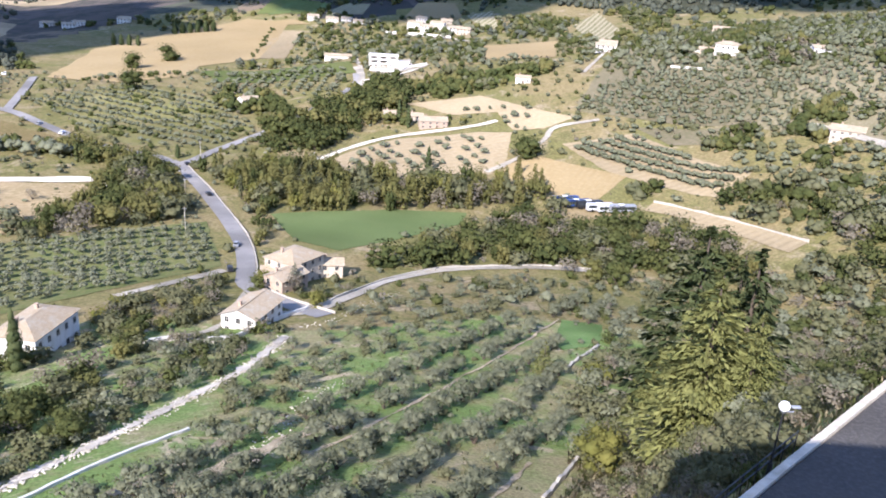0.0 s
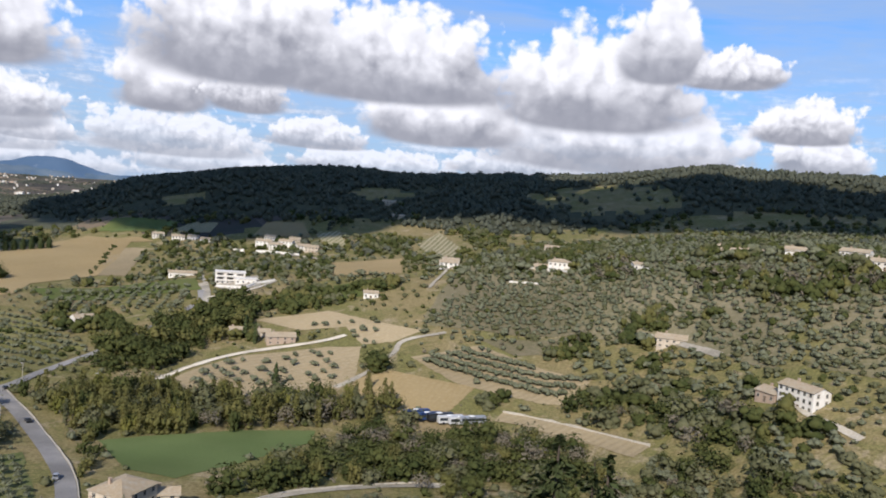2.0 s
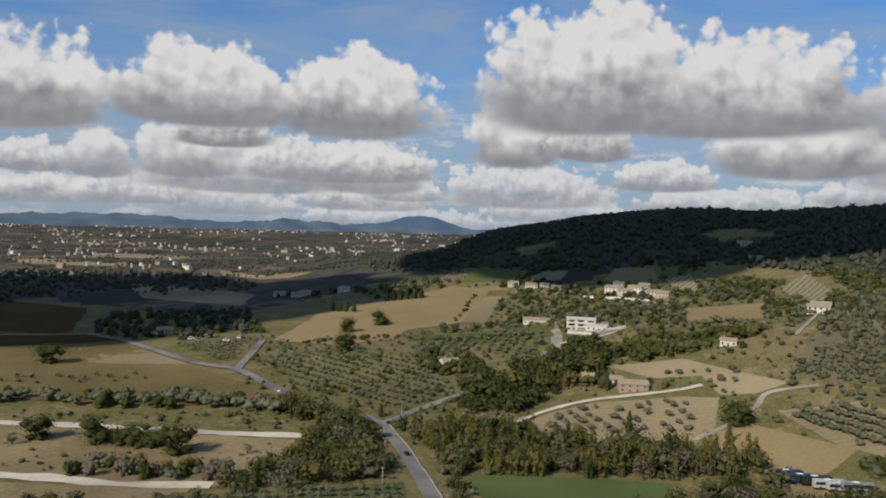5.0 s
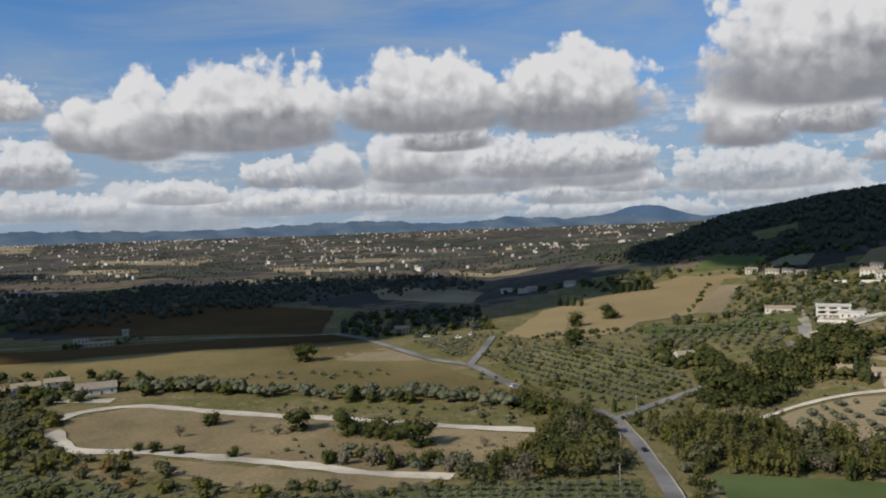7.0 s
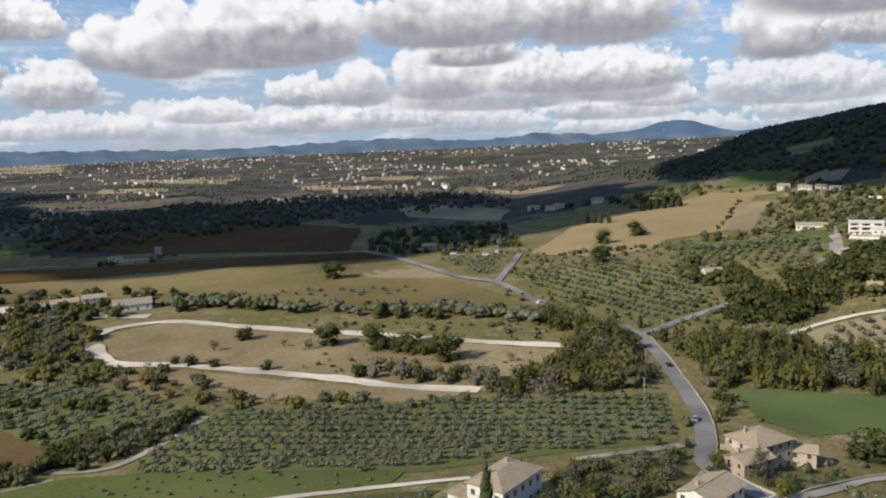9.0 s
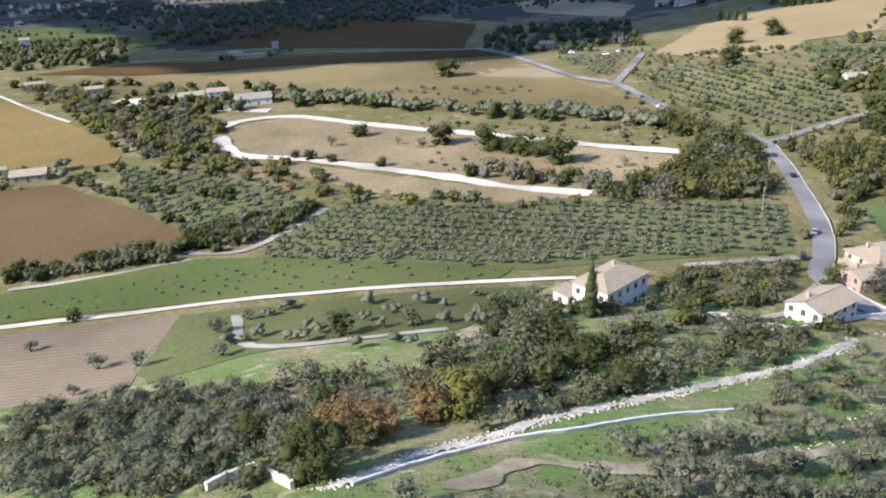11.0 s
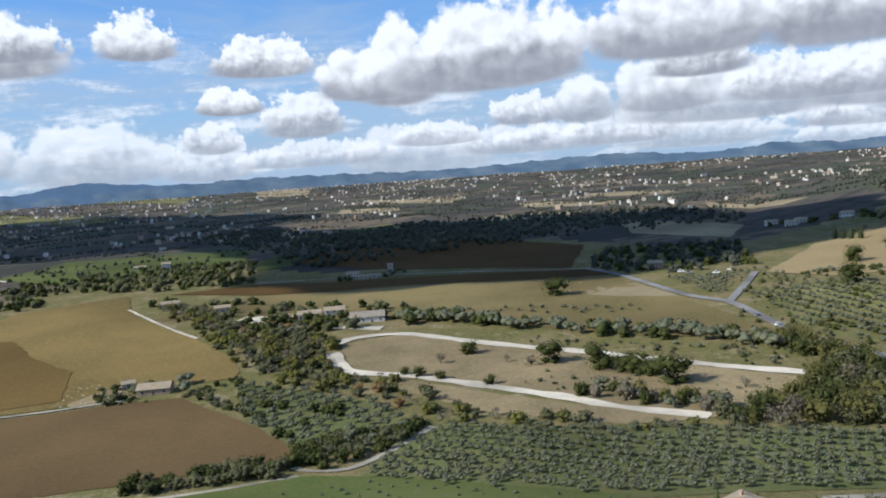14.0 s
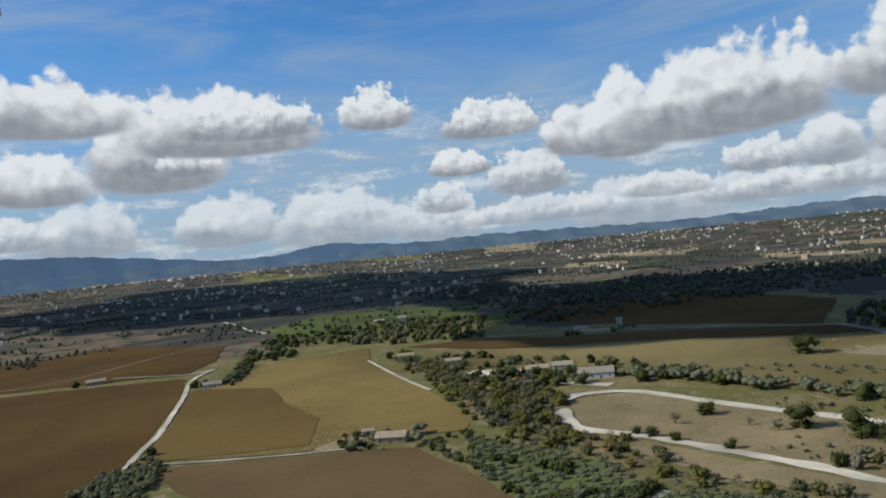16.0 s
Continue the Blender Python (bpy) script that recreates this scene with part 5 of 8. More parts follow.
    for side, (n, span, off, turn) in enumerate(((cols[0], length, -Wd, 0), (cols[1], width, L, 90), (cols[0], length, Wd, 180), (cols[1], width, -L, 270))):
        for j in range(rows):
            for i in range(n):
                is_door = door and j == 0 and side % 2 == 0 and i == n // 2
                ww, hh = (1.1, 2.1) if is_door else (0.95, 1.25 if storey > 2.4 else 0.8)
                z = 0.0 if is_door else j * storey + storey * 0.34
                u = (i + 0.5) / n * span - span / 2
                key = "door" if is_door else "window"
                if key not in made:
                    bm = bmesh.new()
                    t = 0.09
                    for x0, x1, z0, z1 in ((-ww / 2 - t, -ww / 2, 0, hh), (ww / 2, ww / 2 + t, 0, hh), (-ww / 2 - t, ww / 2 + t, hh, hh + t), (-0.035, 0.035, 0, hh)):
                        box(bm, x0, -0.06, z0, x1, 0.05, z1)
                    f = bpy.data.meshes.new(key + "_frame")
                    bm.to_mesh(f)
                    bm.free()
                    f.materials.append(M["stone"] if not shutters else M["shutter"])
                    bm = box(bmesh.new(), -ww / 2, -0.02, 0, ww / 2, 0.05, hh)
                    g = bpy.data.meshes.new(key + "_pane")
                    bm.to_mesh(g)
                    bm.free()
                    g.materials.append(M["shutter"] if is_door else M["glass"])
                    bm = box(bmesh.new(), -ww / 2 - 0.18, -0.16, -0.1, ww / 2 + 0.18, 0.04, 0.0)
                    s = bpy.data.meshes.new(key + "_sill")
                    bm.to_mesh(s)
                    bm.free()
                    s.materials.append(M["stone"])
                    made[key] = (f, g, s)
                f, g, s = made[key]
                w = new(key, f)
                w.parent = root
                if turn == 0:
                    m = pose(u, off, z, 0, 0, 0)
                elif turn == 180:
                    m = pose(-u, off, z, 0, 0, 180)
                else:
                    m = pose(off, u if turn == 90 else -u, z, 0, 0, turn)
                w.matrix_local = m
                child("pane", g, w)
                if not is_door:
                    child("sill", s, w)
    if name == "apartment_building":
        for j in range(1, rows):
            for i in range(3):
                u, z = (i - 1) * length * 0.31, j * storey + 0.1
                bm = bmesh.new()
                box(bm, u - 2.2, -Wd - 1.3, z - 0.15, u + 2.2, -Wd, z)
                box(bm, u - 2.2, -Wd - 1.3, z, u + 2.2, -Wd - 1.22, z + 0.9)
                b = part("balcony", bm, M["white_wall"], root)
                # flat dark panel on the wall, painted for the shade of a recess
                part("recess_shade", box(bmesh.new(), u - 1.7, -Wd - 0.03, z, u + 1.7, -Wd + 0.05, z + 2.1), M["dark"], b)
    for c in range(chimneys):
        bm = bmesh.new()
        cx, cy = L * (-0.5 + 0.9 * c), Wd * 0.3
        box(bm, cx - 0.35, cy - 0.35, H, cx + 0.35, cy + 0.35, H + rise + 0.7)
        box(bm, cx - 0.45, cy - 0.45, H + rise + 0.72, cx + 0.45, cy + 0.45, H + rise + 0.86)
        part("chimney", bm, M["pink_wall"], root)
    return tagged(root, label, "house", group)


def far_houses(name, G, size, label, seed=3):
    """Hundreds of small far houses joined: walls, a ridged roof and dark openings each."""
    rng = np.random.default_rng(seed)
    V, Q, T, qi, ti = [], [], [], [], []
    for i, (x, y) in enumerate(G):
        a = rng.uniform(0, math.pi)
        l, w, h = rng.uniform(*size), rng.uniform(size[0], size[1]) * 0.6, rng.uniform(4, 8.5)
        if rng.random() < 0.06:
            l, w = l * 2.5, w * 2
        z = zs(x, y) - 1
        c, s = math.cos(a), math.sin(a)
        loc = [(-1, -1, 0), (1, -1, 0), (1, 1, 0), (-1, 1, 0), (-1, -1, h + 1), (1, -1, h + 1), (1, 1, h + 1), (-1, 1, h + 1), (-1.08, 0, h + 1 + w * 0.16), (1.08, 0, h + 1 + w * 0.16), (-1.08, -1.12, h + 0.9), (1.08, -1.12, h + 0.9), (1.08, 1.12, h + 0.9), (-1.08, 1.12, h + 0.9)]
        b = len(V)
        for p, q, u in loc:
            px, py = p * l / 2, q * w / 2
            V.append((x + px * c - py * s, y + px * s + py * c, z + u))
        wm = rng.choice([0, 0, 1, 1, 2])
        for f in ((0, 1, 5, 4), (1, 2, 6, 5), (2, 3, 7, 6), (3, 0, 4, 7)):
            Q.append([b + k for k in f])
            qi.append(wm)
        rm = rng.choice([3, 3, 4, 5, 5, 5])
        for f in ((10, 11, 9, 8), (12, 13, 8, 9)):
            Q.append([b + k for k in f])
            qi.append(rm)
        T += [[b + 5, b + 6, b + 9], [b + 7, b + 4, b + 8]]
        ti += [wm, wm]
    ob = new(name, mesh_of(name, np.array(V), [np.array(Q), np.array(T)], [M["white_wall"], M["cream_wall"], M["pink_wall"], M["tile"], M["rust_tile"], M["sheet"]], qi + ti))
    return tagged(ob, label, "houses", kind="stuff")


# ---- the houses ----
house(-82.9, 145.6, 85, 15.5, 9.5, 7.2, label="large old farmhouse with whitewashed gable and hipped tile roof", roof='hip', rows=2, cols=(5, 3), chimneys=2)
house(-43.0, 165.4, 75, 13.0, 8.5, 5, label="cream two-storey house with a tiled gable roof", roof='gable', rows=2, cols=(4, 3))
house(-42.9, 213.1, 60, 13.0, 11.0, 8, label="tall rambling stone house with hipped tile roof", roof='hip', wall='cream_wall', rows=3, cols=(4, 3), chimneys=1)
house(-42.7, 200.4, 58, 10.0, 7.0, 5, label="lower pink stone wing with a tiled roof", roof='gable', wall='pink_wall', rows=2, cols=(3, 2))
house(-50.9, 563.6, 5, 20.0, 12.0, 8.5, label="white three-storey building with balconies", roof='flat', rows=3, cols=(6, 3), cover='white_wall', chimneys=0, name='apartment_building', fine=False)
house(-39.4, 553.3, 4, 14.0, 8.0, 4, label="low white wing with flat roof", roof='flat', rows=1, cover='white_wall', cols=(4, 2), chimneys=0, fine=False)
house(-90.1, 618.2, 8, 22.0, 8.0, 4, label="long low white building among trees", rows=1, cols=(6, 2), fine=False)
house(-125.7, 483.6, 35, 11.0, 9.0, 4.5, label="white cottage with a tiled roof among trees", rows=2, fine=False)
house(-136.0, 495.8, 15, 7.0, 6.0, 3, label="small outbuilding with a tiled roof", rows=1, cols=(2, 1), fine=False)
house(163.6, 492.0, -18, 15.0, 10.0, 6.5, label="white hillside villa with a tiled roof", roof='hip', rows=2, cols=(5, 3), fine=False)
house(154.1, 502.2, -17, 9.0, 6.0, 3, label="low wing of a hillside villa", rows=1, cols=(3, 1), wall='cream_wall', fine=False)
house(196.1, 612.7, -18, 12.0, 8.0, 5, label="pale house behind the hillside villa", rows=2, fine=False)
house(166.0, 328.4, -27, 15.0, 9.0, 4.6, label="cream country house with a tiled roof", rows=2, wall='cream_wall', cols=(5, 2), fine=False)
house(163.4, 333.7, -26, 7.0, 6.0, 3, label="small tiled shed beside a house", rows=1, cols=(2, 1), fine=False)
house(169.8, 238.9, -77, 15.0, 8.0, 7.4, label="long white three-storey farmhouse on the olive hillside", rows=3, cols=(6, 2), wall='white_wall', roof='gable', fine=True)
house(166.8, 251.6, -77, 9.0, 8.0, 3.6, label="low tiled wing of the farmhouse", rows=1, cols=(3, 2), wall='pink_wall', fine=False)
house(-10.3, 423.8, 9, 15.0, 9.0, 4.4, label="pink farmhouse with a tiled roof", wall='pink_wall', rows=2, cols=(4, 2), fine=False)
house(-20.2, 434.9, 3, 8.0, 7.0, 3, label="small cream tiled annexe by the farmhouse", rows=1, cols=(2, 1), wall='cream_wall', fine=False)
house(-34.9, 440.5, 5, 7.0, 6.0, 3.2, label="small pale hut among trees", rows=1, cols=(2, 1), fine=False)
house(41.6, 487.9, -5, 9.0, 7.0, 3.6, label="small white cottage in a clearing", rows=1, cols=(3, 1), fine=False)
house(102.9, 555.3, -10, 12.0, 8.0, 5, label="white house on the hillside", rows=2, fine=False)
house(-470.7, 273.3, 60, 16.0, 10.0, 4, label="farm shed with a tan tiled roof", rows=1, cols=(4, 2), wall='white_wall', fine=False)
house(-460.3, 287.2, 58, 14.0, 10.0, 5, label="cream farmhouse beside sheds", rows=2, cols=(3, 2), fine=False)
house(-419.8, 286.4, 56, 22.0, 14.0, 4, label="large barn with a grey sheet roof", cover='sheet', rows=1, cols=(4, 2), wall='white_wall', fine=False)
house(-481.9, 258.0, 62, 15.0, 8.0, 3, label="low farm shed with a tiled roof", rows=1, cols=(3, 1), wall='cream_wall', fine=False)
house(-429.7, 242.7, 61, 6.0, 5.0, 3, label="small pale farm hut", rows=1, cols=(1, 1), fine=False)
house(-571.4, 256.0, 66, 12.0, 8.0, 4, label="far cream farmhouse among dark trees", rows=1, cols=(3, 2), wall='cream_wall', fine=False)
house(-632.4, 239.1, 69, 14.0, 8.0, 4, label="far cream farmhouse among dark trees", rows=1, cols=(3, 2), fine=False)
house(-371.6, 129.1, 56, 15.0, 10.0, 3.4, label="low barn with a brownish tiled roof", rows=1, cols=(3, 2), wall='pink_wall', fine=False)
house(-395.4, 124.3, 73, 6.0, 5.0, 2.8, label="small stone hut by a barn", rows=1, cols=(1, 1), wall='stone', fine=False)
house(-640.2, 78.5, 83, 14.0, 8.0, 3, label="white farm shed by a track", rows=1, cols=(4, 2), cover='sheet', fine=False)
house(-764.5, -4.8, 90, 16.0, 9.0, 3.4, label="stone farm building by a lane", rows=1, cols=(4, 2), wall='pink_wall', fine=False)
house(-604.9, 443.6, 54, 5.5, 5.5, 11, label="old square stone tower", roof='flat', wall='stone', cover='stone', rows=3, cols=(1, 1), door=False, chimneys=0, name='tower', fine=False)
house(-613.0, 422.4, 55, 24.0, 6.0, 3, label="long low farm wall and shed beside a tower", rows=1, cols=(6, 1), wall='stone', fine=False)
house(-628.3, 415.9, 56, 12.0, 8.0, 5, label="white farmhouse beside a tower", rows=2, fine=False)
house(-383.2, 553.6, 35, 12.0, 9.0, 5.5, label="pink farmhouse among trees on the plain", wall='pink_wall', rows=2, fine=False)
house(-412.4, 569.1, 36, 9.0, 8.0, 4, label="small farmhouse with a red roof", wall='cream_wall', cover='rust_tile', rows=1, fine=False)
house(-911.1, 344.1, 69, 10.0, 9.0, 9, label="white rural chapel among trees", rows=2, cols=(2, 2), fine=False)
house(-960.9, 330.7, 71, 14.0, 8.0, 3, label="white farm building among trees", rows=1, fine=False)
house(-39.4, 755.1, -12, 14.0, 9.0, 6, label="stone hamlet house with tiled roof on the hillside", rows=2, wall='white_wall', group='hamlet houses', fine=False)
house(-28.5, 742.4, 7, 12.0, 9.0, 5, label="stone hamlet house with tiled roof on the hillside", rows=2, wall='white_wall', group='hamlet houses', fine=False)
house(-18.7, 749.9, -14, 13.0, 9.0, 6, label="stone hamlet house with tiled roof on the hillside", rows=2, wall='white_wall', group='hamlet houses', fine=False)
house(-3.3, 730.9, 15, 12.0, 9.0, 5, label="stone hamlet house with tiled roof on the hillside", rows=2, wall='white_wall', group='hamlet houses', fine=False)
house(5.0, 723.5, -8, 12.0, 9.0, 5, label="stone hamlet house with tiled roof on the hillside", rows=2, wall='cream_wall', group='hamlet houses', fine=False)
house(-35.2, 773.8, -2, 10.0, 9.0, 6, label="stone hamlet house with tiled roof on the hillside", rows=2, wall='white_wall', group='hamlet houses', fine=False)
house(-11.3, 762.4, 1, 10.0, 9.0, 5, label="stone hamlet house with tiled roof on the hillside", rows=2, wall='cream_wall', group='hamlet houses', fine=False)
house(-148.2, 829.9, 18, 11.0, 8.0, 5, label="white hamlet house near the wooded hill", rows=2, group='hamlet houses', fine=False)
house(-125.7, 811.2, 9, 12.0, 8.0, 5, label="white hamlet house near the wooded hill", rows=2, group='hamlet houses', fine=False)
house(-110.9, 809.6, -7, 10.0, 8.0, 4, label="white hamlet house near the wooded hill", rows=2, group='hamlet houses', fine=False)
house(-97.1, 792.2, 12, 10.0, 8.0, 4, label="white hamlet house near the wooded hill", rows=2, group='hamlet houses', fine=False)
house(99.4, 544.0, -10, 13.0, 8.0, 5, label="white hillside house among olives", rows=2, fine=False)
house(92.7, 932.9, -6, 16.0, 9.0, 5, label="farmhouse on the wooded hill in cloud shade", rows=2, wall='cream_wall', fine=False)
house(98.4, 863.8, -6, 16.0, 8.0, 4, label="farm building on the wooded hill", rows=1, wall='cream_wall', fine=False)
house(-361.9, 880.4, 22, 12.0, 8.0, 5, label="white farmhouse at the edge of the plain", rows=2, fine=False)
house(-360.2, 873.6, 10, 13.0, 9.0, 5, label="white house at the edge of the plain", rows=2, group='houses on the plain', fine=False)
house(-441.9, 868.6, 52, 13.0, 9.0, 5, label="white house at the edge of the plain", rows=2, group='houses on the plain', fine=False)
house(-409.8, 849.8, 31, 13.0, 9.0, 5, label="white house at the edge of the plain", rows=2, group='houses on the plain', fine=False)
house(-405.2, 863.7, 45, 13.0, 9.0, 5, label="white house at the edge of the plain", rows=2, group='houses on the plain', fine=False)
house(236.6, 415.7, -5, 11.0, 7.0, 3.6, label="pale hillside house among olives", rows=1, group='hillside houses', fine=False)
house(240.3, 393.8, -6, 11.0, 7.0, 3.6, label="pale hillside house among olives", rows=1, group='hillside houses', fine=False)
house(246.5, 364.4, -29, 11.0, 7.0, 3.6, label="pale hillside house among olives", rows=1, group='hillside houses', fine=False)
house(196.5, 439.4, -4, 11.0, 7.0, 3.6, label="pale hillside house among olives", rows=1, group='hillside houses', fine=False)
house(189.5, 594.1, -10, 11.0, 7.0, 3.6, label="pale hillside house among olives", rows=1, group='hillside houses', fine=False)
house(-33.2, 219.4, 9, 7.0, 6.0, 5, label="small cream annexe beside the stone house", rows=2, cols=(2, 1), wall='cream_wall', fine=True)
house(-48.5, 209.6, 13, 6.0, 5.0, 4, label="small white outbuilding beside the stone house", rows=1, cols=(2, 1), fine=True)
house(237.6, 396.6, -41, 16.0, 8.0, 4.4, label="white hillside house among dark trees", rows=2, group='hillside houses', fine=False)
house(246.9, 364.7, -34, 12.0, 8.0, 4.4, label="white hillside house among dark trees", rows=2, group='hillside houses', fine=False)
house(259.2, 337.2, -56, 13.0, 8.0, 4.4, label="white hillside house among dark trees", rows=2, group='hillside houses', fine=False)
house(254.4, 312.6, -49, 10.0, 8.0, 4.4, label="white hillside house among dark trees", rows=2, group='hillside houses', fine=False)
house(245.5, 434.8, -39, 9.0, 8.0, 4.4, label="white hillside house among dark trees", rows=2, group='hillside houses', fine=False)


house(-90.6, 139.4, 85, 4.6, 4.2, 3.0, label="low white lean-to beside the old farmhouse", roof="shed", rows=1, cols=(2, 1), rise=0.7, chimneys=0, door=False, fine=True)


# ---- trees that stand alone ----
plant("oak", "oak", -376.6, 420.5, 16, 1, 900, 1.3)
plant("oak", "oak", -234.5, 654.8, 16, 2, 900, 1.2)
plant("oak", "oak", -209.6, 512.1, 17, 3, 900, 1.1)
plant("oak", "oak", -246.2, 608.0, 16, 4, 900, 1.1)
plant("oak", "oak", 37.2, 378.2, 15, 0, 800, 1.2)
plant("cypress", "fir", -9.6, 359.5, 13, 1, 260, 1)
plant("cypress", "fir", -29.2, 432.3, 13, 2, 260, 1)
plant("cypress", "fir", -23.4, 422.0, 12, 3, 260, 1)
plant("poplar", "poplar", 39.0, 344.3, 11, 1, 260, 1)
plant("poplar", "poplar", 32.6, 357.5, 11, 2, 260, 1)
plant("cypress", "fir", -127.8, 361.1, 7, 0, 260, 1.8)
plant("cypress", "fir", -77.9, 129.2, 13.5, 0, 900, 0.9)
plant("conifer", "olive", -40.1, 200.0, 8, 1, 1500, 1.2, label="grey-green young conifer before the stone house")
plant("shrub", "yellow", -31.7, 186.0, 4, 1, 500, 1)
plant("oak", "oak", -188.6, 67.5, 4.6, 0, 320, 1.15)
plant("oak", "oak", -112.3, 89.9, 6, 1, 320, 1.15)
plant("oak", "scrub", -104.7, 102.8, 5, 2, 320, 1.15)
plant("olive", "olive", -142.5, 79.6, 5, 3, 320, 1.15)
plant("olive", "olive", -145.2, 89.4, 3.2, 4, 320, 1.15)
plant("olive", "olive", -144.3, 53.7, 3.8, 5, 320, 1.15)
plant("olive", "olive", -135.8, 58.3, 3.8, 6, 320, 1.15)
plant("olive", "olive", -175.1, 52.0, 3, 7, 320, 1.15)
plant("olive", "olive", -123.9, 69.2, 3.6, 8, 320, 1.15)
plant("oak", "scrub", -128.1, 77.6, 2.5, 9, 320, 1.15)
plant("olive", "olive", -131.6, 43.8, 2.4, 10, 320, 1.15)
plant("oak", "oak", -440.0, 20.0, 6.5, 5, 600, 1.1)
plant("oak", "oak", -300.5, 266.5, 9, 0, 800, 1.2)
plant("oak", "oak", -254.0, 278.3, 13, 1, 800, 1.2)
plant("oak", "oak", -227.2, 281.4, 14, 2, 800, 1.2)
plant("oak", "oak", -213.3, 282.0, 11, 3, 800, 1.2)
plant("oak", "oak", -207.1, 282.4, 12, 4, 800, 1.2)
plant("oak", "oak", -200.5, 282.0, 10, 5, 800, 1.2)
plant("oak", "oak", -184.6, 276.6, 15, 6, 800, 1.2)
plant("oak", "oak", -249.6, 232.8, 5.5, 7, 800, 1.2)
plant("oak", "oak", -286.5, 221.8, 6.5, 8, 800, 1.2)
plant("oak", "oak", -294.8, 220.0, 5, 9, 800, 1.2)
plant("oak", "oak", -274.7, 225.5, 5.5, 10, 800, 1.2)
plant("oak", "oak", -198.0, 285.0, 6, 11, 800, 1.2)
plant("bare", "bare", -297.1, 244.5, 6, 0, 160, 1)
plant("bare", "bare", -257.7, 268.2, 5.5, 1, 160, 1)
plant("bare", "bare", -272.5, 266.2, 4, 2, 160, 1)
plant("bare", "bare", -157.6, 284.9, 5, 3, 160, 1)
plant("oak", "oak", -57.3, 40.3, 8.5, 1, 2200, 1, label="dense dark green tree on the slope")
plant("shrub", "autumn", -63.8, 50.8, 6.5, 2, 1800, 0.9)
plant("shrub", "autumn", -68.1, 50.7, 5.5, 3, 1400, 1)
plant("oak", "oak", -61.4, 51.0, 5, 3, 1100, 1)
plant("oak", "oak", -75.0, 44.5, 5, 1, 1100, 1)
plant("oak", "oak", -77.1, 57.8, 5, 0, 1100, 1)
plant("oak", "autumn", -60.6, 53.0, 5.5, 1, 800, 1)
plant("shrub", "autumn", -61.0, 62.3, 5, 4, 800, 1)
plant("oak", "yellow", -58.7, 65.7, 8, 2, 800, 1)
plant("oak", "poplar", -60.1, 73.3, 8, 3, 800, 1)
plant("oak", "oak", -58.5, 94.8, 6.5, 4, 800, 1)
plant("oak", "oak", -59.5, 89.1, 5, 2, 800, 1)
plant("shrub", "oak", -47.9, 89.5, 4.6, 1, 800, 1)
plant("shrub", "yellow", -78.8, 164.7, 4.5, 1, 300, 1)
plant("shrub", "yellow", -79.0, 175.9, 4.5, 2, 300, 1)
plant("oak", "yellow", -50.1, 203.7, 6, 3, 300, 1)
plant("oak", "yellow", -30.8, 180.9, 5, 3, 300, 1)
plant("bare", "bare", -39.3, 194.8, 6, 2, 260, 1)
plant("oak", "oak", -48.9, 193.4, 6, 2, 300, 1)
plant("conifer", "cedar", 31.8, 82.9, 22, 0, 13000, 1.05, label="large yellow-green cedar with layered boughs")
plant("conifer", "cedar", 35.8, 112.7, 14, 1, 10000, 1.1)
plant("conifer", "cedar", 35.8, 79.7, 13, 3, 10000, 1)
plant("conifer", "fir", 40.8, 115.0, 35.6, 2, 6500, 0.85, label="tall dark green fir on the slope")
plant("conifer", "fir", 46.5, 108.4, 33.0, 3, 6500, 0.9, label="dark green fir beside a taller one")
plant("conifer", "fir", 47.6, 116.7, 31.5, 1, 6500, 0.8, label="dark green fir beside a taller one")
plant("conifer", "cedar", 20.8, 135.0, 7, 4, 1200, 1.1)
plant("oak", "yellow", 21.4, 85.4, 7.4, 1, 1500, 1, label="yellow-green bushy tree on the bank")
plant("shrub", "yellow", 29.9, 130.9, 5, 2, 800, 1)
plant("cypress", "scrub", 55.1, 192.8, 6, 1, 260, 1)
plant("oak", "oak", 55.9, 233.8, 11, 3, 800, 1)
plant("oak", "poplar", 49.4, 238.1, 9, 2, 800, 1)
plant("oak", "oak", -50.5, 91.9, 5.5, 2, 800, 1)
plant("oak", "oak", -61.7, 102.0, 6, 3, 800, 1)
plant("oak", "yellow", -33.3, 318.6, 7, 3, 260, 1)
plant("oak", "oak", 84.6, 327.0, 7, 1, 260, 1)
plant("oak", "oak", 147.9, 307.3, 7, 2, 260, 1)
plant("cypress", "fir", -313.3, 733.1, 11, 0, 120, 1.9)
plant("cypress", "fir", -305.8, 732.3, 11, 1, 120, 1.9)
plant("cypress", "fir", -298.3, 731.5, 11, 2, 120, 1.9)
plant("cypress", "fir", -289.7, 730.6, 11, 3, 120, 1.9)
plant("cypress", "fir", -277.2, 792.9, 12, 0, 120, 2.3)
plant("cypress", "fir", -270.8, 795.3, 12, 1, 120, 2.3)
plant("cypress", "fir", -263.9, 797.9, 12, 2, 120, 2.3)
plant("cypress", "fir", -257.1, 800.5, 12, 3, 120, 2.3)
plant("cypress", "fir", -249.8, 803.4, 12, 4, 120, 2.3)
plant("cypress", "fir", -243.0, 806.1, 12, 5, 120, 2.3)
plant("oak", "oak", -116.7, 722.6, 8, 0, 260, 1)
plant("oak", "oak", -103.5, 721.7, 8, 1, 260, 1)
plant("oak", "oak", -88.9, 708.7, 8, 2, 260, 1)
plant("oak", "scrub", -62.0, 321.4, 10.9803, 0, 260, 1.1)
plant("poplar", "poplar", -72.6, 320.0, 11.008, 1, 260, 1.1)
